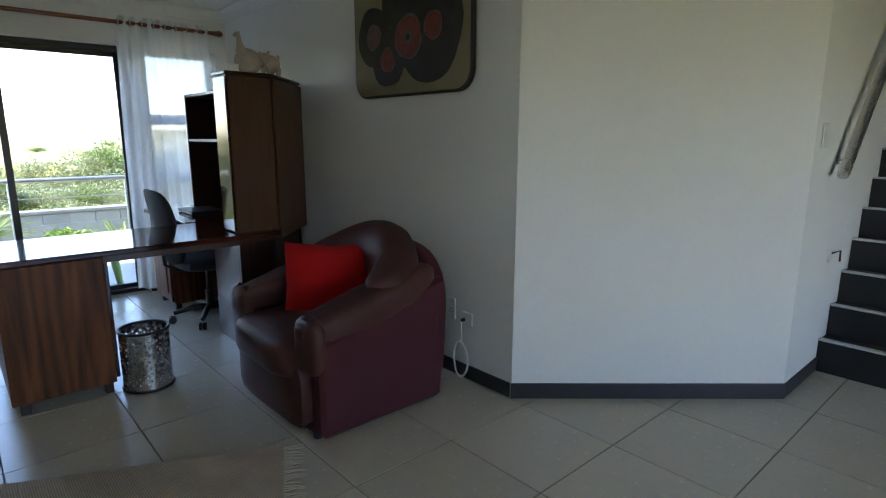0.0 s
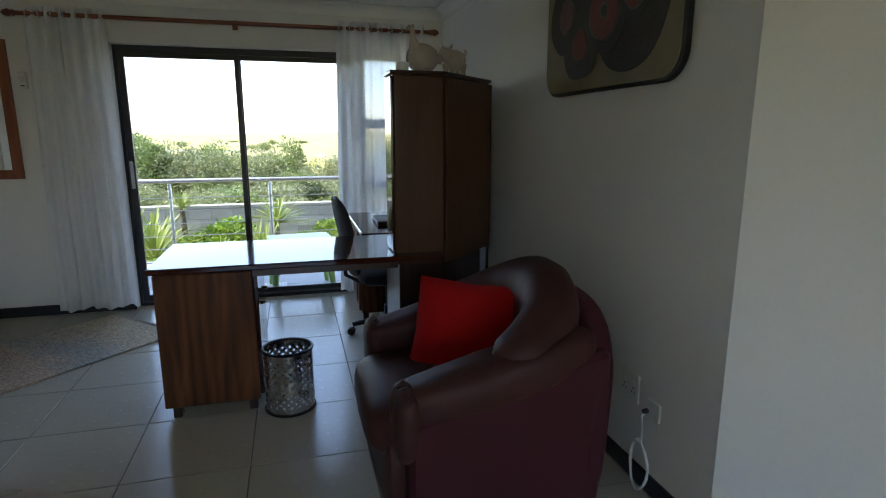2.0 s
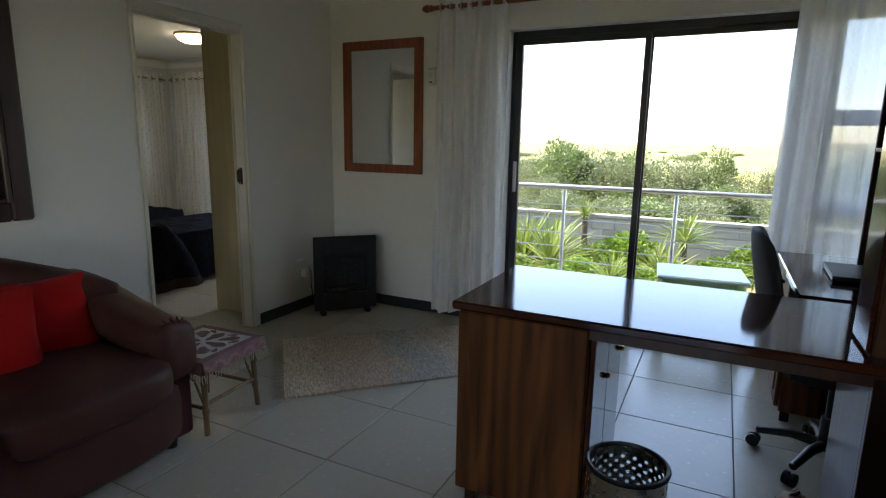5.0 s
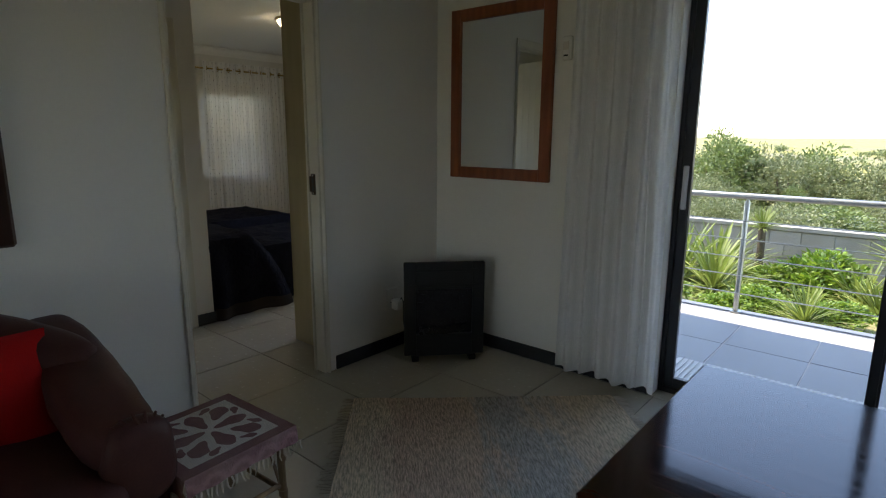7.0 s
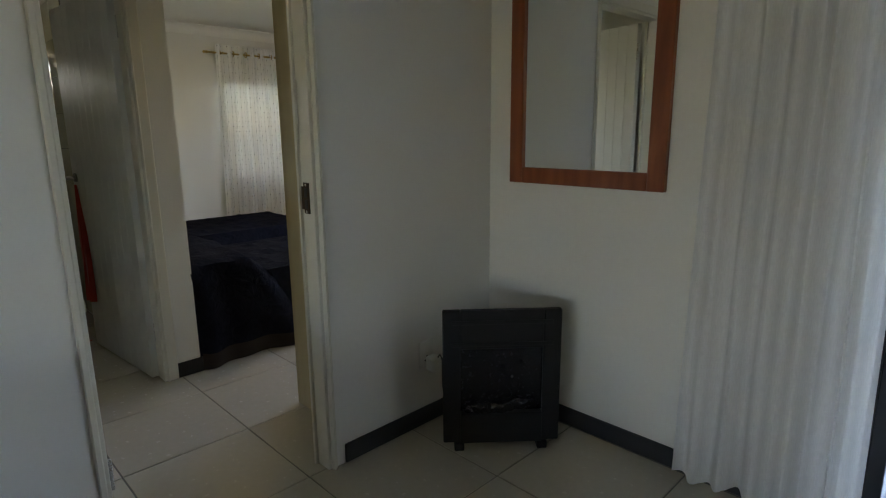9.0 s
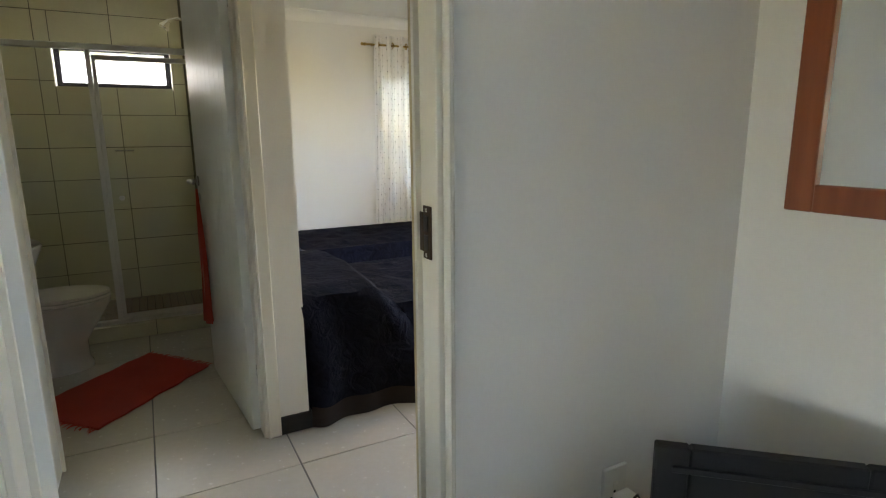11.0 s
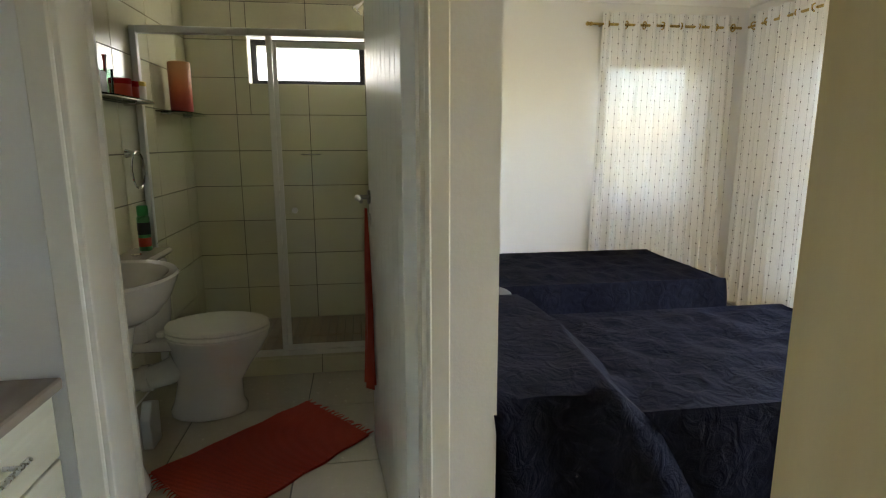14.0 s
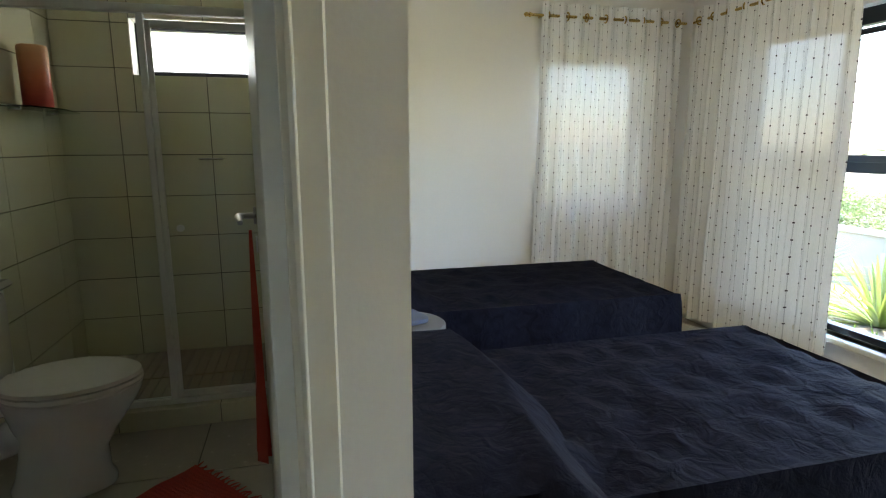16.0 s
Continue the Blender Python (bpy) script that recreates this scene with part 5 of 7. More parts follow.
fig.matrix_world = pose(2.425, 5.185, 1.698, 0, 0, 195) @ Matrix.Scale(0.88, 4)
tagged(fig, "pale clay guinea fowl figurine on top of the cupboard", "figurine")
beast = bmesh.new()
soft_block(0, 0, 0.105, 0.16, 0.11, 0.13, 2.4, 10, None, 0.006, 24, beast)
tube(beast, [(-0.07, 0, 0.14), (-0.095, 0, 0.155), (-0.1, 0, 0.17), (-0.085, 0, 0.175)], [0.012, 0.012, 0.011, 0.008], 8)
soft_block(0.075, 0, 0.135, 0.085, 0.085, 0.09, 2.4, 8, None, 0.003, 30, beast)
soft_block(0.125, 0, 0.115, 0.04, 0.04, 0.035, 2.6, 5, None, 0.0, 1, beast)
for x, y in ((-0.05, -0.03), (-0.05, 0.03), (0.05, -0.03), (0.05, 0.03)):
    tube(beast, [(x, y, 0.0), (x, y, 0.035), (x, y, 0.08)], [0.019, 0.016, 0.024], 8)
for y in (-0.028, 0.028):
    tube(beast, [(0.07, y, 0.15), (0.062, y * 1.5, 0.185), (0.058, y * 1.6, 0.195)], [0.016, 0.011, 0.002], 6)
fig = part("pig_figurine", beast, M_CLAY)
fig.matrix_world = pose(2.655, 5.375, 1.698, 0, 0, 205) @ Matrix.Scale(0.86, 4)
tagged(fig, "squat pale clay animal figurine on top of the cupboard", "figurine")
pot = tagged(part("small_pot", lathe([(0.028, 0.0), (0.034, 0.006), (0.034, 0.035), (0.037, 0.042), (0.03, 0.044), (0.028, 0.01), (0.001, 0.009)], 18), M_WHITEPL), "small white pot at the cupboard's edge", "pot")
pot.matrix_world = pose(2.31, 5.14, 1.698)
model = thing("model_car", 2.62, 6.0, 1.642, "small dark model car on top of the shelf", "ornament", 75)
part("body", soft_block(0, 0, 0.035, 0.20, 0.075, 0.035, 5, 6), M_BLACK, model)
part("cabin", soft_block(-0.01, 0, 0.06, 0.10, 0.06, 0.03, 4, 6), M_SKIN, model)
for x in (-0.06, 0.06):
    for y in (-0.034, 0.034):
        part("wheel", tubes(([(x, y - 0.006, 0.018), (x, y + 0.006, 0.018)], 0.018), sides=14), M_BLACK, model)
for k, (y, h, w) in enumerate(((5.84, 0.12, 0.03), (5.88, 0.16, 0.04), (5.95, 0.10, 0.05), (6.02, 0.14, 0.03))):
    b = thing("bottle", 2.6, y, 1.310, "small dark bottle standing on the shelf", "bottle", group="bottles on the shelf")
    part("glass_body", lathe([(w * 0.45, 0), (w * 0.5, 0.01), (w * 0.5, h * 0.6), (w * 0.2, h * 0.75), (w * 0.2, h)], 14), M_SKIN, b)
    part("cap", lathe([(w * 0.24, h), (w * 0.24, h + 0.012), (0.001, h + 0.012)], 12), M_CHROME, b)

# low cane table with a woven cloth
stool = thing("side_table", -0.268, 5.06, 0, "low bamboo cane side table beside the sofa", "side table", 4)
for x in (-0.155, 0.155):
    for y in (-0.155, 0.155):
        leg = part("leg", tubes(([(x * 1.06, y * 1.06, 0), (x * 1.02, y * 1.02, 0.12), (x, y, 0.335)], [0.013, 0.0125, 0.014]), sides=10), M_CANE, stool)
        for z in (0.11, 0.24):
            part("binding", tubes(([(x * 1.02, y * 1.02, z - 0.01), (x * 1.02, y * 1.02, z + 0.01)], 0.0155), sides=10), M_CANE, leg)
for s in (-1, 1):
    part("stretcher", tubes(([(-0.155, s * 0.155, 0.12), (0.155, s * 0.155, 0.12)], 0.009)), M_CANE, stool)
    part("stretcher", tubes(([(s * 0.155, -0.155, 0.14), (s * 0.155, 0.155, 0.14)], 0.009)), M_CANE, stool)
    part("brace", tubes(([(-0.15, s * 0.155, 0.13), (-0.1, s * 0.155, 0.24), (0, s * 0.155, 0.30), (0.1, s * 0.155, 0.24), (0.15, s * 0.155, 0.13)], 0.006)), M_CANE, stool)
part("top", boxes((-0.18, 0.18, -0.18, 0.18, 0.335, 0.350), r=0.004), M_CANE, stool)
cloth = thing("table_cloth", -0.268, 5.06, 0.351, "plum and white patterned cloth on the cane table", "cloth", 4)
M_CLOTH = weave("plum_table_cloth", (0.26, 0.13, 0.13), (0.31, 0.18, 0.17), 300, 6)
M_CLOTHW = weave("white_cloth_pattern", (0.76, 0.73, 0.67), (0.70, 0.66, 0.60), 300, 6)
bm = boxes((-0.195, 0.195, -0.195, 0.195, 0.0005, 0.004), r=0.0015)
for k in range(4):
    m = pose(0, 0, 0, 0, 0, 90 * k)
    rows = []
    for i in range(25):
        x = -0.195 + 0.39 * i / 24
        wob = 0.004 * math.sin(i * 1.1 + k * 2)
        rows.append([bm.verts.new(m @ Vector((x, y - wob * f, z))) for y, z, f in ((-0.196, 0.003, 0), (-0.201, -0.022, 0.5), (-0.205, -0.05, 1), (-0.2035, -0.05, 1), (-0.1985, -0.022, 0.5), (-0.1945, 0.001, 0))])
    for u, v in zip(rows, rows[1:]):
        for q in range(6):
            bm.faces.new((u[q], u[(q + 1) % 6], v[(q + 1) % 6], v[q]))
bmesh.ops.recalc_face_normals(bm, faces=bm.faces)
part("cloth", bm, M_CLOTH, cloth)
bm = bmesh.new()
box(bm, -0.155, 0.155, -0.155, 0.155, 0.0045, 0.0056)
part("pattern", bm, M_CLOTHW, cloth, "white woven field")
bm = bmesh.new()


def motif(cx, cy, length, width, angle):
    """A flat leaf outline drawn on the cloth."""
    ring = []
    for s in range(20):
        t = 2 * math.pi * s / 20
        u, v = 0.5 * length * math.cos(t), 0.5 * width * math.sin(t) * (1 + 0.45 * math.cos(t)) * (1 + 0.15 * math.cos(5 * t))
        ring.append(bm.verts.new((cx + u * math.cos(angle) - v * math.sin(angle), cy + u * math.sin(angle) + v * math.cos(angle), 0.0064)))
    bm.faces.new(ring)


for k in range(4):
    a = math.pi / 2 * k
    motif(0.075 * math.cos(a), 0.075 * math.sin(a), 0.12, 0.05, a)
    motif(0.115 * math.cos(a + 0.785), 0.115 * math.sin(a + 0.785), 0.10, 0.055, a + 0.785)
    for d in (-0.42, 0.42):
        motif(0.142 * math.cos(a + d), 0.142 * math.sin(a + d), 0.055, 0.024, a + d * 2.6)
part("leaf_motifs", bm, M_CLOTH, cloth)
bm = bmesh.new()
rnd = random.Random(8)
for k in range(4):
    m = pose(0, 0, 0, 0, 0, 90 * k)
    for s in range(26):
        x = -0.2 + 0.4 * s / 25
        tube(bm, [m @ Vector((x, -0.205, -0.05)), m @ Vector((x + rnd.uniform(-0.006, 0.006), -0.209, -0.068)), m @ Vector((x + rnd.uniform(-0.01, 0.01), -0.211, -0.085))], [0.0032, 0.003, 0.0016], 5)
part("fringe", bm, M_FRINGE, cloth)

# ---- bathroom ----
TH, TW = 0.2335, 0.465


def tiled(name, origin, along, up_from, up_to, length, start, face, keep=lambda a, z: True, label=""):
    """Wall tiles stacked in rows, on a grout bed; face: the way the tiles look."""
    o, al, fc = Vector(origin), Vector(along), Vector(face)
    bm = bmesh.new()
    bed = structure(name, wall_bed(o, al, fc, up_from, up_to, length, keep), M_WGROUT, label, "tiled wall")
    shapes = {}
    z = up_from
    row = 0
    while z < up_to - 0.02:
        h = min(TH, up_to - z)
        a = start - TW
        while a < length - 0.01:
            lo, hi = max(a, 0.0), min(a + TW, length)
            if hi - lo > 0.03:
                for q0, q1, r0, r1 in keep_parts(keep, lo, hi, z, z + h):
                    key = (round(q1 - q0, 3), round(r1 - r0, 3))
                    if key not in shapes:
                        shapes[key] = mesh_of("wall_tile", boxes((0.0025, key[0] - 0.0025, -0.004, 0.006, 0.0025, key[1] - 0.0025), r=0.0012), M_WTILE, 40)
                    ob = new("wall_tile", shapes[key])
                    x_axis, y_axis = al, fc
                    if al.cross(fc).z < 0:
                        ob.matrix_world = Matrix.Translation(o + al * q1 + fc * 0.004 + Vector((0, 0, r0))) @ Matrix(((-al.x, fc.x, 0, 0), (-al.y, fc.y, 0, 0), (0, 0, 1, 0), (0, 0, 0, 1)))
                    else:
                        ob.matrix_world = Matrix.Translation(o + al * q0 + fc * 0.004 + Vector((0, 0, r0))) @ Matrix(((al.x, fc.x, 0, 0), (al.y, fc.y, 0, 0), (0, 0, 1, 0), (0, 0, 0, 1)))
                    ob.parent = bed
                    ob.matrix_parent_inverse = bed.matrix_world.inverted()
            a += TW
        z += TH
        row += 1
    return bed


def keep_parts(keep, a0, a1, z0, z1):
    """A tile's rectangle less a window opening (a0, a1, z0, z1), as up to four rectangles."""
    hole = keep(a0, z0)
    if hole is True or hole is None:
        return [(a0, a1, z0, z1)]
    h0, h1, k0, k1 = hole
    if a1 <= h0 or a0 >= h1 or z1 <= k0 or z0 >= k1:
        return [(a0, a1, z0, z1)]
    out = []
    if a0 < h0 - 0.02:
        out.append((a0, h0, z0, z1))
    if a1 > h1 + 0.02:
        out.append((h1, a1, z0, z1))
    c0, c1 = max(a0, h0), min(a1, h1)
    if z0 < k0 - 0.02:
        out.append((c0, c1, z0, k0))
    if z1 > k1 + 0.02:
        out.append((c0, c1, k1, z1))
    return out


def wall_bed(o, al, fc, z0, z1, length, keep):
    bm = bmesh.new()
    for q0, q1, r0, r1 in keep_parts(keep, 0.0, length, z0, z1):
        p, q = o + al * q0, o + al * q1 + fc * 0.005
        box(bm, min(p.x, q.x), max(p.x, q.x), min(p.y, q.y), max(p.y, q.y), r0, r1)
    return bm


window_hole = (0.39, 1.14, 1.62, 1.915)
tiled("wall_tiling_far", (-4.925, 4.70, 0), (0, 1, 0), 0.02, 2.278, 1.25, 0.30, (1, 0, 0), lambda a, z: window_hole, "cream ceramic tiles on the shower's back wall")
tiled("wall_tiling_side", (-4.915, 4.70, 0), (1, 0, 0), 0.02, 2.278, 2.48, 0.20, (0, 1, 0), lambda a, z: True, "cream ceramic tiles on the side wall")
tiled("wall_tiling_shower", (-4.915, 5.95, 0), (1, 0, 0), 0.02, 2.278, 1.4, 0.20, (0, -1, 0), lambda a, z: True, "cream ceramic tiles on the shower's inner wall")

structure("shower_kerb", boxes((-4.06, -3.955, 4.712, 5.938, 0, 0.085)), M_WGROUT, "tiled kerb in front of the shower", "kerb")
kerb_set = bpy.data.objects["shower_kerb"]
for k in range(3):
    a0, a1 = 4.712 + k * 0.42, min(4.712 + (k + 1) * 0.42, 5.938)
    o = part("kerb_tile", boxes((-3.955, -3.947, a0 + 0.002, a1 - 0.002, 0.001, 0.092), (-4.062, -3.9545, a0 + 0.002, a1 - 0.002, 0.085, 0.092), r=0.001), M_WTILE, kerb_set)
M_SLAT = surface("brown_shower_tile", (0.30, 0.24, 0.165), 0.35, vary=0.12, scale=8, random_tone=0.4)
tray = structure("shower_floor", boxes((-4.91, -4.06, 4.71, 5.94, 0.0, 0.02)), M_GROUT, "narrow brown tiles on the shower floor", "shower floor")
slat_mesh = mesh_of("strip_tile", boxes((0, 0.41, 0.002, 0.05, 0.0, 0.012), r=0.001), M_SLAT, 40)
for i in range(2):
    for j in range(23):
        ob = new("strip_tile", slat_mesh)
        ob.matrix_world = pose(-4.9 + i * 0.42, 4.715 + j * 0.0525, 0.016)
        ob.parent = tray
part("drain", boxes((-4.22, -4.12, 5.30, 5.40, 0.0282, 0.031), r=0.001), M_STEEL, tray, "steel floor drain")

screen = thing("shower_screen", -4.005, 4.715, 0.092, "glass shower enclosure in a slim white frame, shut", "shower screen")
part("frame", boxes((-0.018, 0.018, 0.0, 0.03, 0, 1.70), (-0.018, 0.018, 1.19, 1.22, 0, 1.70), (-0.018, 0.018, 0.03, 1.19, 1.665, 1.70), (-0.018, 0.018, 0.03, 1.19, 0, 0.028), (-0.017, 0.017, 0.628, 0.655, 0.028, 1.665), r=0.003), M_WHITEALU, screen)
d = part("glass_door", boxes((0.0, 0.016, 0.657, 0.678, 0.032, 1.64), (0.0, 0.016, 1.165, 1.188, 0.032, 1.64), (0.0, 0.016, 0.678, 1.165, 0.032, 0.06), (0.0, 0.016, 0.678, 1.165, 1.61, 1.64), r=0.002), M_WHITEALU, screen)
pane("pane", boxes((0.005, 0.010, 0.678, 1.165, 0.06, 1.61)), d)
pane("pane", boxes((-0.003, 0.003, 0.03, 0.628, 0.028, 1.665)), screen)
part("knob", tubes(([(0.012, 0.73, 0.80), (0.03, 0.73, 0.80), (0.045, 0.73, 0.80)], [0.008, 0.016, 0.014]), sides=16), M_WHITEPL, d)

shower = thing("wall_shower", -4.55, 5.94, 2.06, "chrome shower head on a bent arm", "shower head")
part("arm", tubes(([(0, 0.0, 0), (0, -0.05, 0.01), (0, -0.10, -0.005)], 0.009), ([(0, 0.0, 0), (0, -0.006, 0)], 0.028)), M_CHROME, shower)
part("rose", tubes(([(0, -0.10, -0.003), (0, -0.115, -0.02), (0, -0.14, -0.055), (0, -0.145, -0.062)], [0.012, 0.016, 0.038, 0.034]), sides=18), M_CHROME, shower)
dish = thing("soap_dish", -4.905, 5.47, 1.16, "small chrome wire soap dish on the shower wall", "soap dish")
bm = bmesh.new()
for k in range(5):
    tube(bm, [(0.0, -0.05 + k * 0.025, 0), (0.085, -0.05 + k * 0.025, 0)], 0.0035, 6)
tube(bm, [(0, -0.06, 0.004), (0.09, -0.06, 0.004), (0.09, 0.06, 0.004), (0, 0.06, 0.004)], 0.0055, 6)
part("wire_tray", bm, M_CHROME, dish)

wc = thing("toilet", -3.58, 4.712, 0, "white ceramic toilet with an ivory closed seat", "toilet", 0)


def bowl(profile, at_y):
    bm = bmesh.new()
    rings = []
    for w, l, cy, z in profile:
        rings.append([bm.verts.new((w * math.cos(a) * (1 - 0.12 * max(0.0, math.sin(a))), at_y + cy + l * math.sin(a), z)) for a in (2 * math.pi * s / 36 for s in range(36))])
    for a, b in zip(rings, rings[1:]):
        for s in range(36):
            bm.faces.new((a[s], a[(s + 1) % 36], b[(s + 1) % 36], b[s]))
    bm.faces.new(rings[0][::-1]), bm.faces.new(rings[-1])
    return bm


part("pan", bowl([(0.115, 0.17, 0.0, 0.0), (0.118, 0.172, 0.0, 0.025), (0.10, 0.155, 0.0, 0.06), (0.095, 0.145, 0.01, 0.15), (0.105, 0.165, 0.03, 0.22), (0.145, 0.20, 0.05, 0.30), (0.178, 0.225, 0.06, 0.36), (0.185, 0.23, 0.06, 0.385), (0.18, 0.225, 0.06, 0.39)], 0.345), M_CERAMIC, wc)
part("neck", soft_block(0, 0.17, 0.36, 0.21, 0.28, 0.065, 5, 8), M_CERAMIC, wc)
part("outlet_pipe", tubes(([(0.0, 0.01, 0.17), (0.0, 0.06, 0.175), (0.0, 0.061, 0.175), (0.0, 0.10, 0.18), (0.0, 0.101, 0.18), (0.0, 0.17, 0.20), (0, 0.27, 0.25)], [0.052, 0.052, 0.062, 0.062, 0.055, 0.06, 0.07]), sides=18), M_CERAMIC, wc)
seat = part("seat", bowl([(0.182, 0.228, 0.062, 0.392), (0.186, 0.232, 0.062, 0.398), (0.184, 0.23, 0.062, 0.41)], 0.345), M_SEATPL, wc)
part("lid", bowl([(0.178, 0.222, 0.062, 0.412), (0.184, 0.229, 0.062, 0.417), (0.18, 0.225, 0.062, 0.429), (0.15, 0.19, 0.06, 0.433)], 0.345), M_SEATPL, wc)
for x in (-0.07, 0.07):
    part("seat_hinge", boxes((x - 0.02, x + 0.02, 0.165, 0.2, 0.395, 0.42), r=0.006), M_SEATPL, seat)
part("cistern", soft_block(0, 0.085, 0.555, 0.38, 0.165, 0.34, 8, 10, lambda q, p: (q.x * (0.9 + 0.1 * (q.z - 0.385) / 0.34), q.y, q.z)), M_CERAMIC, wc)
part("cistern_lid", boxes((-0.205, 0.205, -0.0, 0.18, 0.722, 0.752), r=0.012), M_CERAMIC, wc)
part("flush_button", tubes(([(0.0, 0.09, 0.752), (0.0, 0.09, 0.757)], 0.022), sides=18), M_CHROME, wc)

can = thing("spray_can", -3.70, 4.80, 0.753, "air freshener can with a green cap on the cistern", "spray can")
part("can", lathe([(0.025, 0.0), (0.027, 0.003), (0.027, 0.15), (0.022, 0.162)], 20), surface("printed_green_can", (0.06, 0.22, 0.07), 0.3, vary=0.2, scale=16), can)
part("cap", lathe([(0.0225, 0.162), (0.0235, 0.165), (0.0235, 0.20), (0.02, 0.207), (0.001, 0.207)], 20), surface("green_cap_plastic", (0.02, 0.28, 0.05), 0.4, vary=0.05), can, "green cap")
part("printed_band", lathe([(0.0274, 0.02), (0.0274, 0.06)], 20), M_TOWEL, can)
part("printed_label", lathe([(0.0274, 0.075), (0.0274, 0.13)], 20), M_BLACK, can)

basin = thing("wash_basin", -2.955, 4.712, 0, "white ceramic wash basin on a pedestal", "basin")
bm = bmesh.new()
rings = []
for w, l, z in ((0.10, 0.11, 0.635), (0.17, 0.16, 0.665), (0.23, 0.20, 0.72), (0.262, 0.222, 0.775), (0.268, 0.228, 0.795), (0.262, 0.222, 0.803), (0.235, 0.195, 0.798), (0.21, 0.17, 0.77), (0.17, 0.13, 0.72), (0.06, 0.05, 0.69)):
    rings.append([bm.verts.new((w * math.cos(a), 0.215 + l * math.sin(a) * (1.0 if math.sin(a) > 0 else 0.93), z)) for a in (2 * math.pi * s / 40 for s in range(40))])
for a, b in zip(rings, rings[1:]):
    for s in range(40):
        bm.faces.new((a[s], a[(s + 1) % 40], b[(s + 1) % 40], b[s]))
bm.faces.new(rings[0][::-1]), bm.faces.new(rings[-1])
part("bowl", bm, M_CERAMIC, basin)
part("back_ledge", soft_block(0, 0.05, 0.785, 0.40, 0.09, 0.06, 5, 8), M_CERAMIC, basin)
part("pedestal", bowl([(0.10, 0.10, 0, 0.0), (0.10, 0.10, 0, 0.03), (0.075, 0.08, 0, 0.10), (0.075, 0.08, 0, 0.5), (0.10, 0.11, 0, 0.64)], 0.19), M_CERAMIC, basin)
tap = part("tap", tubes(([(0, 0.06, 0.80), (0, 0.06, 0.87), (0, 0.08, 0.90), (0, 0.16, 0.89), (0, 0.17, 0.87)], [0.018, 0.015, 0.013, 0.011, 0.010])), M_CHROME, basin)
part("tap_lever", boxes((-0.008, 0.008, 0.03, 0.10, 0.912, 0.922), r=0.003), M_CHROME, tap)
roll = thing("paper_bag", -3.30, 4.735, 0.0, "white paper bag standing beside the basin", "paper bag")
part("bag", prism([(-0.05, 0.0), (0.05, 0.0), (0.06, 0.13), (0.02, 0.20), (-0.055, 0.17)], 0.14, 0.18, "y", 0.004), M_WHITEPL, roll)

shelf = thing("glass_shelf", -3.66, 4.712, 1.425, "glass wall shelf on chrome brackets crowded with toiletries", "shelf", group="bathroom shelves")
g = part("glass_plate", prism([(-0.30, 0.004), (0.30, 0.004), (0.28, 0.10), (0.20, 0.125), (-0.20, 0.125), (-0.28, 0.10)], 0.0, 0.007, "z", 0.001), M_SHELFGLASS, shelf)
for x in (-0.2, 0.2):
    part("bracket", tubes(([(x, 0, -0.006), (x, 0.05, -0.006), (x, 0.055, 0.012)], [0.012, 0.009, 0.008])), M_CHROME, shelf)
part("rim", tubes(([(-0.3, 0.01, -0.003), (-0.28, 0.106, -0.003), (-0.2, 0.131, -0.003), (0.2, 0.131, -0.003), (0.28, 0.106, -0.003), (0.3, 0.01, -0.003)], 0.003)), M_CHROME, shelf)
shelf_two = thing("glass_shelf", -4.55, 4.712, 1.405, "glass corner shelf with a tall candle", "shelf", group="bathroom shelves")
part("glass_plate", prism([(-0.36, 0.004), (0.30, 0.004), (0.26, 0.12), (0.0, 0.16), (-0.36, 0.10)], 0.0, 0.007, "z", 0.001), M_SHELFGLASS, shelf_two)
for x in (-0.2, 0.2):
    part("bracket", tubes(([(x, 0, -0.006), (x, 0.05, -0.006), (x, 0.055, 0.012)], [0.012, 0.009, 0.008])), M_CHROME, shelf_two)
mm, n_, l_, b_ = shader("candle_wax")
v_ = coords(n_, l_)
sp = n_.new("ShaderNodeSeparateXYZ")
l_.new(v_, sp.inputs[0])
l_.new(ramp(n_, l_, math_node(n_, l_, "ADD", math_node(n_, l_, "DIVIDE", sp.outputs[2], 0.27), math_node(n_, l_, "MULTIPLY", noise_tex(n_, l_, v_, 12), 0.15)), [(0.15, (0.42, 0.03, 0.02)), (0.55, (0.62, 0.13, 0.04)), (1.0, (0.66, 0.30, 0.12))]), b_.inputs["Base Color"])
b_.inputs["Roughness"].default_value = 0.45
candle = thing("candle", -4.44, 4.80, 1.4125, "tall thick candle fading from red to orange", "candle")
part("wax", lathe([(0.058, 0.0), (0.06, 0.004), (0.06, 0.262), (0.055, 0.27), (0.04, 0.262), (0.001, 0.26)], 26), mm, candle)
part("wick", tubes(([(0, 0, 0.26), (0.002, 0, 0.275)], 0.0015), sides=6), M_BLACK, candle)

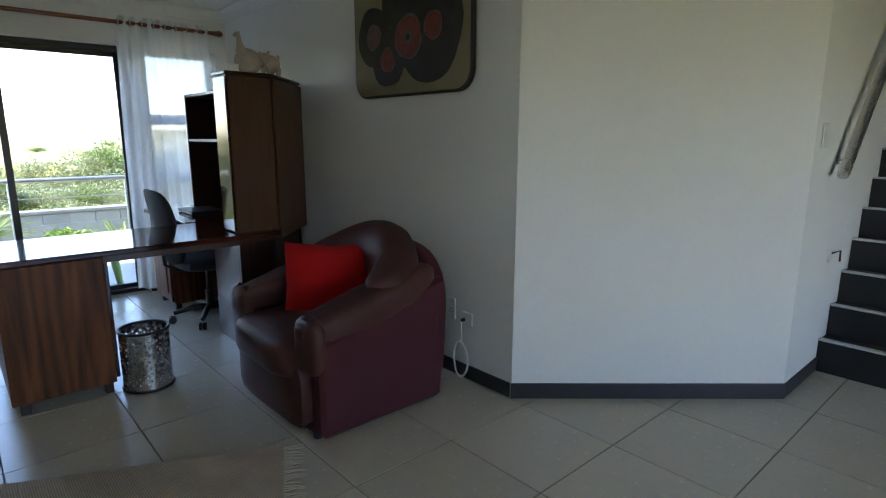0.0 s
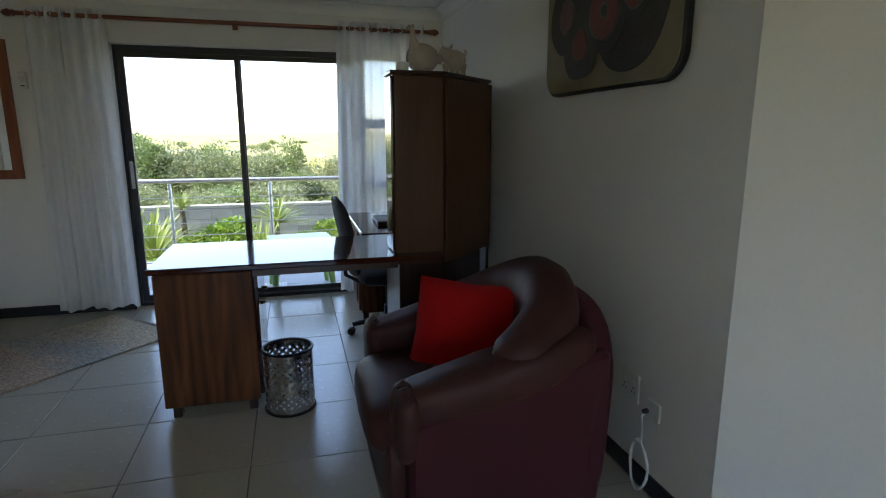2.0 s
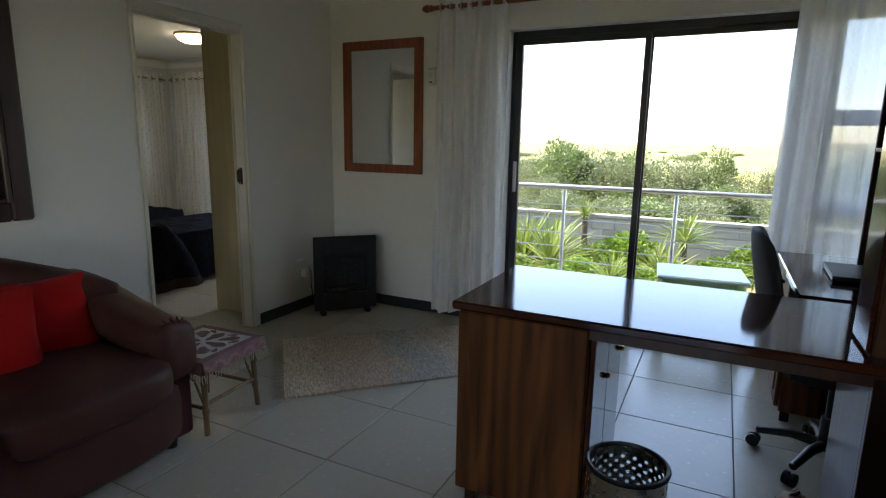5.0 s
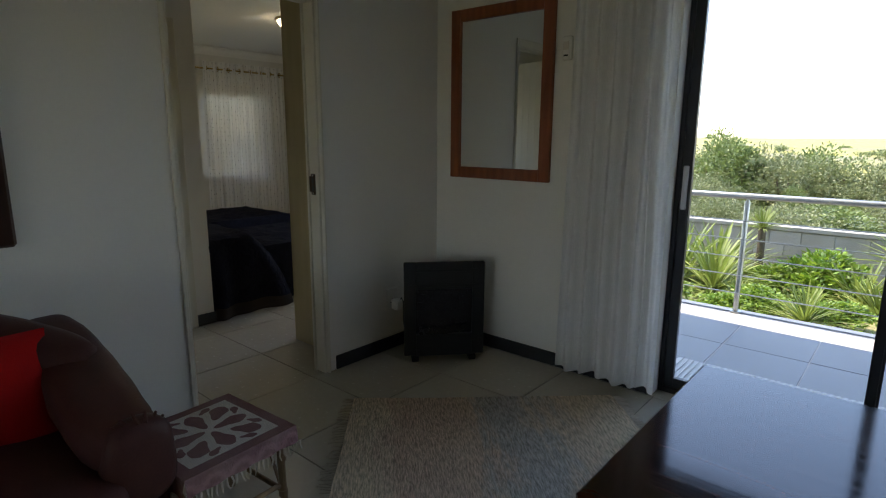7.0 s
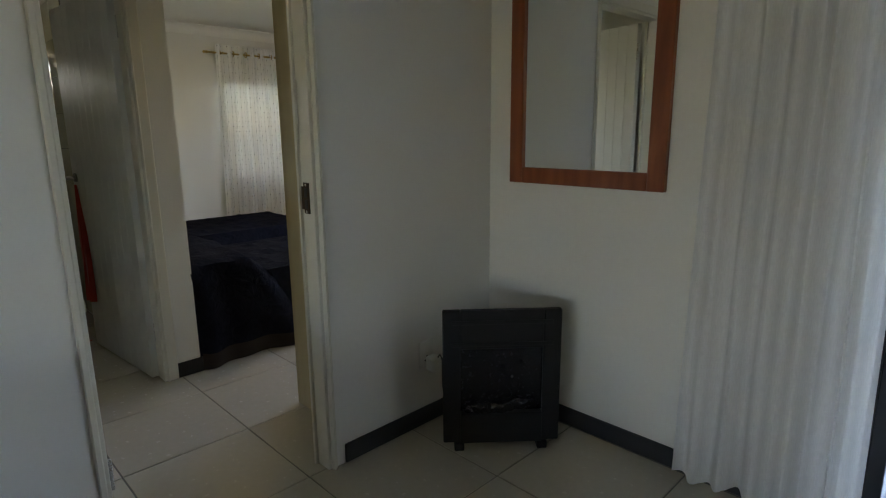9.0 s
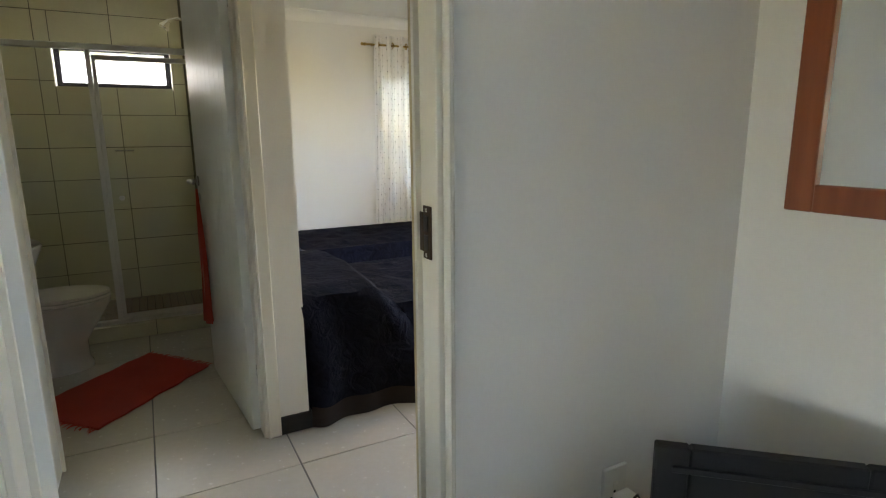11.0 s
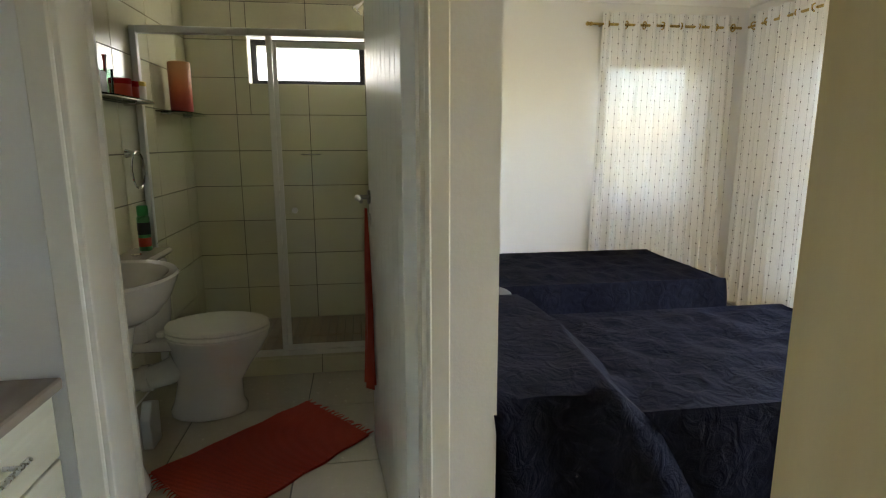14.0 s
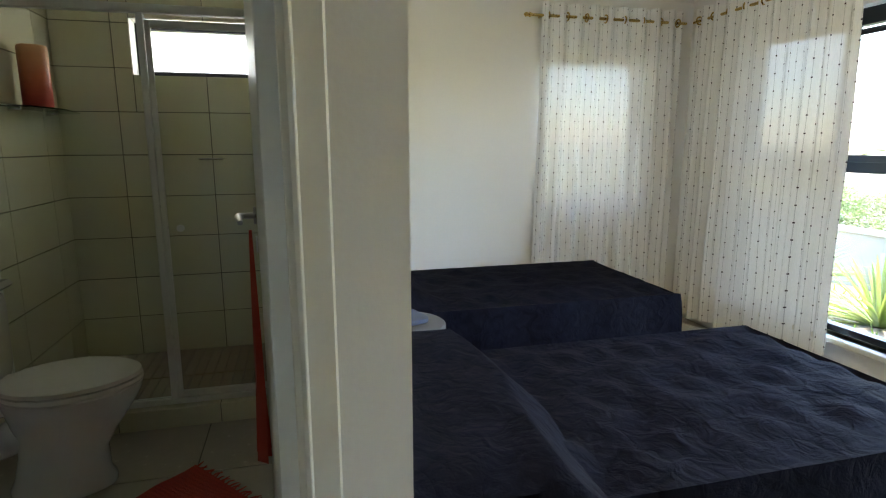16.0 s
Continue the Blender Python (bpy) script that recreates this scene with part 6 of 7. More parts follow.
holder = thing("brush_holder", -3.42, 4.775, 1.4325, "dark box holding brushes and a comb", "holder")
part("box", boxes((-0.045, 0.045, -0.03, 0.03, 0, 0.085), r=0.004), M_BLACK, holder)
for k, (x, y, h) in enumerate(((-0.02, 0.0, 0.16), (0.0, 0.01, 0.19), (0.02, -0.01, 0.15))):
    part("brush", tubes(([(x, y, 0.08), (x + 0.01, y, h - 0.04), (x + 0.012, y, h)], [0.004, 0.005, 0.011])), M_WHITEPL if k else M_BLACK, holder)
cup = thing("tooth_mug", -3.53, 4.77, 1.4325, "clear mug with toothbrushes", "mug")
part("mug", lathe([(0.03, 0), (0.034, 0.1), (0.031, 0.1), (0.027, 0.006), (0.001, 0.006)], 18), M_SHELFGLASS, cup)
part("toothbrush", tubes(([(0.0, 0, 0.01), (-0.03, 0, 0.14), (-0.035, 0.0, 0.16)], [0.004, 0.0035, 0.006])), M_WHITEPL, cup)
part("toothbrush", tubes(([(0.0, 0, 0.01), (0.012, 0.01, 0.13), (0.014, 0.01, 0.155)], [0.004, 0.0035, 0.006])), M_TOWEL, cup)
for x, w in ((-3.67, 0.085), (-3.79, 0.06)):
    b = thing("red_tub", x, 4.775, 1.4325, "squat red tub with a lid on the glass shelf", "tub", group="red tubs")
    part("tub", lathe([(w * 0.48, 0), (w * 0.5, 0.004), (w * 0.5, 0.055)], 20), M_TOWEL, b)
    part("lid", lathe([(w * 0.52, 0.055), (w * 0.52, 0.075), (w * 0.48, 0.079), (0.001, 0.079)], 20), M_RED, b)
b = thing("cream_jar", -3.87, 4.775, 1.4325, "white jar with a yellow lid", "jar")
part("jar", lathe([(0.03, 0), (0.034, 0.004), (0.034, 0.065)], 20), M_WHITEPL, b)
part("lid", lathe([(0.035, 0.065), (0.035, 0.085), (0.001, 0.087)], 20), surface("yellow_lid_plastic", (0.62, 0.5, 0.08), 0.4, vary=0.05), b, "yellow lid")
ring = thing("towel_ring", -3.82, 4.712, 1.19, "chrome towel ring on the tiled wall", "towel ring")
part("mount", tubes(([(0, 0, 0), (0, 0.04, 0), (0, 0.05, 0)], [0.022, 0.010, 0.012])), M_CHROME, ring)
bm = bmesh.new()
tube(bm, [(0.075 * math.sin(a), 0.045, -0.075 + 0.085 * math.cos(a)) for a in (2 * math.pi * s / 32 for s in range(33))], 0.0055, 8, False)
part("ring", bm, M_CHROME, ring)
towel = thing("hand_towel", -3.07, 5.824, 0.0, "red towel hanging from the bathroom door handle", "towel", 5)
bm = bmesh.new()
rows = []
for i in range(9):
    u = i / 8
    rows.append([bm.verts.new(((-0.05 + 0.10 * u) * (1.0 - 0.8 * max(0.0, z - 0.6) / 0.4) + 0.012 * math.sin(u * 14 + z * 4) * (1 - z), 0.022 * math.sin(u * 13 + z * 1.5) * (1 - 0.8 * z) - 0.022, 0.31 + 0.69 * z)) for z in (0, 0.2, 0.4, 0.6, 0.8, 0.93, 1.0)])
for a, b in zip(rows, rows[1:]):
    for k in range(6):
        bm.faces.new((a[k], b[k], b[k + 1], a[k + 1]))
bmesh.ops.solidify(bm, geom=bm.faces, thickness=0.006)
part("cloth", bm, M_TOWEL, towel)
rug("bath_mat", [(-3.067, 4.965), (-3.585, 5.50), (-3.225, 5.79), (-2.71, 5.29)], M_MAT, M_REDFRINGE, "red woven bath mat with fringed ends", "bath mat", 0.01, 0.035, 26)

# ---- passage ----
dresser = thing("built_in_dresser", -2.275, 4.702, 0, "pale laminate built-in dresser with long bar handles", "dresser")
part("carcass", boxes((0.0, 1.12, 0.0, 0.375, 0.06, 0.70)), M_DRAWER, dresser)
part("plinth", boxes((0.0, 1.12, 0.0, 0.35, 0.0, 0.0595)), M_DRAWER, dresser)
part("counter", boxes((0.0, 1.13, 0.0, 0.415, 0.7005, 0.728), r=0.004), M_COUNTER, dresser, "taupe laminate counter top")
for c0, c1 in ((0.01, 0.55), (0.56, 1.11)):
    for k in range(4):
        z0 = 0.075 + k * 0.156
        d = part("drawer", boxes((c0, c1, 0.3755, 0.394, z0, z0 + 0.15), r=0.002), M_DRAWER, dresser)
        xm = (c0 + c1) / 2
        part("bar_handle", tubes(([(xm - 0.11, 0.425, z0 + 0.085), (xm + 0.11, 0.425, z0 + 0.085)], 0.006), ([(xm - 0.08, 0.394, z0 + 0.085), (xm - 0.08, 0.425, z0 + 0.085)], 0.005), ([(xm + 0.08, 0.394, z0 + 0.085), (xm + 0.08, 0.425, z0 + 0.085)], 0.005)), M_STEEL, d)
wardrobe = thing("wardrobe", -1.135, 6.295, 0, "beech laminate wardrobe standing just inside the bedroom", "wardrobe")
part("side_panel", boxes((-0.445, 0.0, 0.0, 0.02, 0, 2.2), r=0.002), M_BEECH, wardrobe)
part("carcass", boxes((-0.425, 0.045, 0.0205, 0.68, 0.05, 2.19), (-0.425, 0.0, 0.68, 1.55, 0.05, 2.19)), M_BEECH, wardrobe)
for k in range(3):
    d = part("wardrobe_door", boxes((-0.445, -0.4255, 0.025 + k * 0.508, 0.53 + k * 0.508, 0.06, 2.18), r=0.002), M_BEECH, wardrobe)
    part("bar_handle", tubes(([(-0.47, 0.48 + k * 0.508, 0.9), (-0.47, 0.48 + k * 0.508, 1.1)], 0.006), ([(-0.445, 0.48 + k * 0.508, 0.93), (-0.47, 0.48 + k * 0.508, 0.93)], 0.005), ([(-0.445, 0.48 + k * 0.508, 1.07), (-0.47, 0.48 + k * 0.508, 1.07)], 0.005)), M_STEEL, d)

# ---- bedroom ----


def made_bed(x0, x1, y0, y1, h, label, seed):
    t = thing("bed", (x0 + x1) / 2, y0, 0, label, "bed", group="single beds")
    w, l = x1 - x0, y1 - y0
    part("mattress_base", boxes((-w / 2 + 0.03, w / 2 - 0.03, 0.02, l - 0.03, 0.05, h - 0.04), r=0.02), M_QUILT, t)
    bm = bmesh.new()
    nx, ny = 46, 84
    rows = []
    skirt = h - 0.03
    for i in range(nx + 1):
        u = i / nx
        run = u * (w + 2 * skirt) - skirt
        col = []
        for j in range(ny + 1):
            v = j / ny
            step = v * (l + skirt)
            y = min(step, l)
            over_y = max(0.0, step - l)
            x = max(0.0, min(run, w)) - w / 2
            over_x = max(0.0, -run, run - w)
            p = Vector((x * 7 + seed, step * 7, seed))
            z = h - max(over_x, over_y)
            sx_, sy_ = (-1 if run < 0 else 1), 1
            out_x = (0.012 + 0.03 * over_x + 0.012 * math.sin(step * 17 + seed)) * (over_x > 0) * min(1, over_x * 9)
            out_y = (0.012 + 0.02 * over_y + 0.012 * math.sin(x * 19 + seed)) * (over_y > 0) * min(1, over_y * 9)
            puff = 0.0
            if over_x == 0 and over_y == 0:
                cu, cv = (run / 0.30) % 1.0 - 0.5, (step / 0.30) % 1.0 - 0.5
                rr = math.hypot(cu, cv)
                puff = 0.012 * math.cos(rr * 10.0) * math.exp(-rr * 1.5) + 0.010 * noise.noise(p * 0.9) + 0.004 * noise.noise(p * 4)
                edge = min(run, w - run, l - step)
                puff -= 0.03 * math.exp(-edge * 22)
                puff += 0.10 * math.exp(-((step - 0.24) / 0.17) ** 4) * min(1.0, min(run, w - run) * 9)
            else:
                z += 0.0
            z = max(z + puff, 0.012 + 0.008 * math.sin(step * 9 + x * 7))
            col.append(bm.verts.new((x + sx_ * out_x, y + out_y, z)))
        rows.append(col)
    for a, b in zip(rows, rows[1:]):
        for k in range(ny):
            bm.faces.new((a[k], b[k], b[k + 1], a[k + 1]))
    bmesh.ops.solidify(bm, geom=bm.faces, thickness=-0.004)
    part("bedspread", bm, M_QUILT, t, smooth=60)
    return t


made_bed(-3.34, -2.40, 6.12, 7.80, 0.475, "single bed made up with a navy quilted bedspread to the floor", 2)
made_bed(-4.80, -3.89, 6.12, 7.88, 0.475, "single bed under the window made up with a navy quilted bedspread", 9)
throw = thing("bed_throw", -2.36, 6.30, 0.0, "navy throw with a brown lace hem draped over the bed's head", "throw")
bm = bmesh.new()
rows = []
for i in range(40):
    v = i / 39
    y = -0.185 + 0.47 * v
    col = []
    for j in range(41):
        s = j / 40 * 1.50
        if s < 0.56:
            z, x = 0.022 + s, 0.05 + 0.035 * (1 - s / 0.56) * (0.5 + 0.5 * math.sin(v * 16)) + 0.02 * math.sin(v * 9 + s * 3)
        else:
            a = min((s - 0.56) / 0.12, 1.0)
            z, x = 0.582 + 0.02 * math.sin(a * math.pi / 2) , 0.05 - (s - 0.56)
        z += 0.012 * noise.noise(Vector((x * 6, y * 9, 2.0))) - (0.12 * max(0.0, v - 0.72) / 0.28 if s >= 0.56 else 0.12 * max(0.0, v - 0.72) / 0.28 * s / 0.56)
        col.append(bm.verts.new((x, y + 0.02 * math.sin(s * 7) + 0.18 * v * v * (1 - min(s, 0.6) / 0.6), max(z, 0.02))))
    rows.append(col)
for a, b in zip(rows, rows[1:]):
    for k in range(40):
        bm.faces.new((a[k], b[k], b[k + 1], a[k + 1]))
hem_low = [(r[0].co.copy(), r[2].co.copy()) for r in rows]
bmesh.ops.solidify(bm, geom=bm.faces, thickness=0.004)
part("cloth", bm, M_QUILT, throw, smooth=60)
bm = bmesh.new()
prev = None
for lo, hi in hem_low:
    pair = [bm.verts.new((lo.x + 0.008, lo.y, 0.006)), bm.verts.new((hi.x + 0.008, hi.y, hi.z))]
    if prev:
        bm.faces.new((prev[0], pair[0], pair[1], prev[1]))
    prev = pair
bmesh.ops.solidify(bm, geom=bm.faces, thickness=0.002)
part("lace_hem", bm, M_HEM, throw, "brown lace hem")

night = thing("bedside_table", -3.64, 6.34, 0, "small round grey bedside table between the beds", "bedside table")
M_GREYWOOD = surface("grey_painted_wood", (0.16, 0.16, 0.17), 0.5, vary=0.1)
part("top", lathe([(0.17, 0.478), (0.178, 0.483), (0.178, 0.497), (0.172, 0.502), (0.001, 0.502)], 36), M_GREYWOOD, night)
part("column", lathe([(0.03, 0.02), (0.022, 0.2), (0.03, 0.4), (0.06, 0.478)], 20), M_GREYWOOD, night)
part("foot", lathe([(0.14, 0.0), (0.145, 0.01), (0.03, 0.03), (0.001, 0.03)], 28), M_GREYWOOD, night)
fold = tagged(part("folded_cloth", soft_block(0, 0, 0.016, 0.17, 0.13, 0.032, 6, 8, None, 0.004, 18), surface("slate_blue_cotton", (0.10, 0.12, 0.18), 0.9, vary=0.12, fine=200)), "folded slate blue cloth on the bedside table", "folded cloth")
fold.matrix_world = pose(-3.66, 6.36, 0.502, 0, 0, 20)
lamp = thing("ceiling_light", -2.85, 7.3, 2.28, "round flush ceiling light with a frosted glass bowl, lit", "ceiling light")
mm, n_, l_, b_ = shader("frosted_bowl")
b_.inputs["Base Color"].default_value, b_.inputs["Roughness"].default_value = (0.8, 0.74, 0.6, 1), 0.5
b_.inputs["Emission Color"].default_value, b_.inputs["Emission Strength"].default_value = (1.0, 0.86, 0.55, 1), 2.5
part("bowl", lathe([(0.15, -0.012), (0.148, -0.03), (0.125, -0.06), (0.08, -0.08), (0.03, -0.09), (0.001, -0.091)], 36), mm, lamp)
part("rim", lathe([(0.13, 0.0), (0.165, 0.0), (0.168, -0.01), (0.155, -0.02), (0.13, -0.014)], 36), M_BRASS, lamp)

# ---- terrace ----
DECK_Z = -0.06
deck = structure("terrace", boxes((-1.0, 8.0, NORTH + 0.22, 9.12, -0.6, DECK_Z - 0.003)), M_BLOCK, "grey tiled terrace slab", "terrace")
deck_mesh = mesh_of("terrace_tile", boxes((0.003, 0.497, 0.003, 0.497, -0.012, 0), r=0.002), M_DECK, 40)
for i in range(14):
    for j in range(5):
        y = 7.23 + j * 0.5
        if y + 0.5 > 9.1:
            continue
        ob = new("terrace_tile", deck_mesh)
        ob.matrix_world = pose(-0.98 + i * 0.5, y + 0.02, DECK_Z)
        ob.parent = deck
structure("terrace_edge", boxes((-1.0, 8.0, 9.07, 9.16, -0.6, DECK_Z + 0.004), r=0.005), M_DECK, "pale stone edge of the terrace", "terrace edge")
structure("upper_storey", boxes((-5.12, -1.0, 4.5, 8.82, 2.76, 6.2), (-1.0, 8.15, BACK - 0.2, NORTH + 0.22, 4.64, 6.2)), M_OUTWALL, "rendered upper storey of the house", "upper storey")
# unseen slab, added only to block sun from the far bedroom window
structure("unseen_sun_block", boxes((-6.0, -5.12, 6.3, 8.9, 2.5, 2.62)), M_OUTWALL, "rendered slab added out of view to keep sun off the curtained window", "eave")
structure("floor_reveal", boxes((0.48, 2.22, NORTH - 0.006, NORTH + 0.083, -0.1, 0.0)), M_TILE, "beige tile strip inside the sliding door", "floor")
structure("threshold", boxes((0.48, 2.22, NORTH + 0.085, NORTH + 0.22, -0.1, -0.001)), M_SKIRT, "dark sill under the sliding door", "sill")
rail_thing = thing("terrace_railing", 0.42, 9.08, DECK_Z, "stainless steel terrace railing with five thin cross rods", "railing")
part("top_rail", tubes(([(-1.2, 0, 0.93), (6.0, 0, 0.93)], 0.024), sides=14), M_RAIL, rail_thing)
for k in range(6):
    x = -1.1 + 1.08 * k
    part("post", tubes(([(x, 0, 0), (x, 0, 0.88), (x, 0, 0.91)], [0.02, 0.02, 0.008]), ([(x, 0, 0), (x, 0, 0.012)], 0.045), sides=14), M_RAIL, rail_thing)
for k in range(5):
    part("cross_rod", tubes(([(-1.2, -0.022, 0.16 + k * 0.145), (6.0, -0.022, 0.16 + k * 0.145)], 0.0045), sides=8), M_RAIL, rail_thing)

doormat = thing("door_mat", 1.0, 7.58, DECK_Z, "pale ribbed outdoor mat at the sliding door", "door mat")
M_RIB = surface("pale_ribbed_mat", (0.42, 0.42, 0.41), 0.9, vary=0.12, fine=140, relief=0.4)
bm = boxes((-0.62, 0.62, -0.2, 0.2, 0.001, 0.008))
for k in range(40):
    x = -0.61 + k * 0.0313
    box(bm, x + 0.004, x + 0.024, -0.195, 0.195, 0.008, 0.016, r=0.003, seg=1)
part("ribs", bm, M_RIB, doormat)

table = thing("garden_table", 1.78, 7.58, DECK_Z, "low pale green plastic garden table on the terrace", "garden table", 6)
part("tabletop", boxes((-0.29, 0.29, -0.23, 0.23, 0.465, 0.49), r=0.01), M_TABLEPL, table)
part("apron", boxes((-0.25, 0.25, -0.20, -0.19, 0.42, 0.4645), (-0.25, 0.25, 0.19, 0.20, 0.42, 0.4645), (-0.25, -0.24, -0.19, 0.19, 0.42, 0.4645), (0.24, 0.25, -0.19, 0.19, 0.42, 0.4645)), M_GREENPL, table)
for x in (-0.225, 0.225):
    for y in (-0.17, 0.17):
        part("leg", tubes(([(x * 1.2, y * 1.2, 0), (x, y, 0.464)], [0.024, 0.045])), M_GREENPL, table, "lime green leg")

# ---- garden, wall and veld ----
GROUND_FAR = -0.85


def ground_height(x, y):
    d = math.hypot(x, y - 8)
    z = -0.32 - 0.5 * min(1.0, max(0.0, (y - 9.5) / 4.0))
    z += 0.05 * noise.noise(Vector((x * 0.5, y * 0.5, 0)))
    if d > 15:
        z += 0.5 * noise.noise(Vector((x * 0.02, y * 0.02, 3))) * min(1.0, (d - 15) / 60)
    if d > 120:
        far = min(1.0, (d - 120) / 700)
        z += far * (1.0 + 3.5 * noise.noise(Vector((x * 0.0022, y * 0.0022, 7))))
    if d > 1300:
        ridge = max(0.0, 1 - abs(math.atan2(x, y) - 0.33) / 0.45)
        z += min(1.0, (d - 1300) / 900) * (3 + 22 * ridge * ridge * (3 - 2 * ridge))
    return z


bm = bmesh.new()
radii = [0, 2, 4, 6, 8, 10, 12, 15, 19, 24, 30, 40, 55, 75, 100, 140, 200, 300, 450, 700, 1000, 1400, 1800, 2300, 3000, 4200]
rings = []
for r in radii:
    ring = []
    for s in range(96):
        a = 2 * math.pi * s / 96
        x, y = r * math.sin(a), 8 + r * math.cos(a)
        z = ground_height(x, y)
        if y < 9.3:
            z = min(z, -0.62)
        ring.append(bm.verts.new((x, y, z)))
    rings.append(ring)
for a, b in zip(rings[1:], rings[2:]):
    for s in range(96):
        bm.faces.new((a[s], a[(s + 1) % 96], b[(s + 1) % 96], b[s]))
centre = bm.verts.new((0, 8, -0.62))
for s in range(96):
    bm.faces.new((centre, rings[1][s], rings[1][(s + 1) % 96]))
for v in rings[0]:
    bm.verts.remove(v)
bmesh.ops.recalc_face_normals(bm, faces=bm.faces)
structure("ground", bm, M_GROUND, "sandy garden soil and green-yellow veld reaching low hills", "ground", 180)

garden_wall = structure("garden_wall", boxes((-16, 16, 13.62, 13.74, -1.2, 0.0)), M_MORTAR, "low grey concrete block boundary wall", "garden wall")
block_mesh = mesh_of("block", boxes((0.004, 0.396, 0, 0.15, 0.004, 0.196), r=0.004), M_BLOCK, 40)
for row in range(4):
    for k in range(38):
        x = -7.2 + k * 0.4 + (0.2 if row % 2 else 0)
        ob = new("block", block_mesh)
        ob.matrix_world = pose(x, 13.605 + 0.004 * math.sin(k * 2.3 + row), -0.81 + row * 0.2)
        ob.parent = garden_wall
structure("garden_wall_cap", boxes((-16, 16, 13.58, 13.78, 0.0, 0.06), r=0.006), M_BLOCK, "concrete coping on the boundary wall", "wall coping")


def leaf_cloud(seed, n, size, lumps, flat=0.95, long=1.8):
    """A crown of small folded leaves gathered in lumps round a centre, about one metre across."""
    rnd = random.Random(seed)
    centres = []
    for k in range(lumps):
        a, r = rnd.uniform(0, 6.283), 0.36 * math.sqrt(rnd.random())
        centres.append((r * math.cos(a), r * math.sin(a), flat * (0.16 + 0.62 * rnd.random() * (1 - r)), rnd.uniform(0.12, 0.24)))
    verts, faces = [], []
    for _ in range(n):
        cx, cy, cz, rad = rnd.choice(centres)
        d = Vector((rnd.gauss(0, 1), rnd.gauss(0, 1), rnd.gauss(0, 1) + 0.35)).normalized()
        p = Vector((cx, cy, cz)) + d * rad * rnd.uniform(0.6, 1.08)
        if p.z < 0.02:
            continue
        t = (d + Vector((rnd.uniform(-1, 1), rnd.uniform(-1, 1), rnd.uniform(-0.5, 1)))).normalized()
        s = t.cross(Vector((rnd.uniform(-1, 1), rnd.uniform(-1, 1), rnd.uniform(-1, 1)))).normalized()
        w, l = size * rnd.uniform(0.6, 1.2), size * long * rnd.uniform(0.7, 1.3)
        i = len(verts)
        verts += [p, p + t * l * 0.5 + s * w * 0.5, p + t * l, p + t * l * 0.5 - s * w * 0.5]
        faces.append((i, i + 1, i + 2, i + 3))
    me = bpy.data.meshes.new("crown")
    me.from_pydata([tuple(v) for v in verts], [], faces)
    return me


def stems(seed, count=7):
    rnd = random.Random(seed)
    bm = bmesh.new()
    for k in range(count):
        a, r = rnd.uniform(0, 6.283), rnd.uniform(0.1, 0.32)
        tube(bm, [(0.03 * math.cos(a), 0.03 * math.sin(a), -0.08), (r * 0.5 * math.cos(a), r * 0.5 * math.sin(a), 0.2), (r * math.cos(a), r * math.sin(a), rnd.uniform(0.35, 0.5))], [0.022, 0.015, 0.006], 6)
    return mesh_of("stems", bm, M_BARK)


crowns = []
for k, (mat, n, size) in enumerate([(M_LEAF, 4200, 0.027), (M_LEAF, 4200, 0.026), (M_LEAFGREY, 4200, 0.022), (M_LEAFGREY, 4000, 0.024), (M_LEAFBRIGHT, 2200, 0.05)]):
    me = leaf_cloud(40 + k, n, size, 34)
    me.materials.append(mat)
    crowns.append(me)
stem_mesh = stems(5)


def shrub(x, y, w, h, kind, turn, label, group):
    t = thing("shrub", x, y, ground_height(x, y), label, "shrub", turn, group)
    for name, me in (("crown", crowns[kind]), ("stems", stem_mesh)):
        ob = new(name, me)
        ob.parent = t
        ob.scale = (w, w, h)
    return t


rnd = random.Random(17)
veld = [("tall green veld bush with small leaves", "veld bushes"), ("grey-green veld bush with small leaves", "veld bushes")]
for x, y, w, h, kind in ((-4.6, 24.0, 2.2, 2.1, 2), (-3.8, 24.5, 2.3, 2.75, 0), (-3.1, 23.0, 2.6, 2.5, 0), (-2.2, 23.6, 2.6, 2.4, 2), (-1.5, 22.6, 2.2, 2.2, 3), (-0.8, 24.2, 2.3, 2.6, 1), (0.0, 23.2, 2.6, 2.2, 2), (0.7, 24.0, 1.9, 2.0, 3), (1.7, 24.4, 1.7, 2.4, 0), (2.4, 23.0, 1.2, 1.7, 2), (3.4, 25.0, 1.6, 1.8, 3), (4.6, 25.0, 2.2, 2.1, 2), (6.0, 26.0, 2.6, 2.3, 0), (7.6, 26.5, 2.4, 2.0, 3), (-6.4, 25.5, 2.4, 2.0, 3), (-8.2, 26.0, 2.6, 2.3, 0), (-10.5, 26.0, 2.8, 2.1, 2)):
    shrub(x, y, w, h, kind, rnd.uniform(0, 360), veld[kind // 2][0], veld[kind // 2][1])
for k in range(120):
    y = 14.6 + 8.5 * (k / 120) ** 1.1
    x = rnd.uniform(-0.75, 0.5) * (y * 0.85 + 2)
    kind = rnd.choice((0, 2, 2, 3, 3))
    shrub(x, y, rnd.uniform(0.9, 2.1), rnd.uniform(0.65, 1.15 + 0.05 * (y - 14)), kind, rnd.uniform(0, 360), veld[kind // 2][0], veld[kind // 2][1])
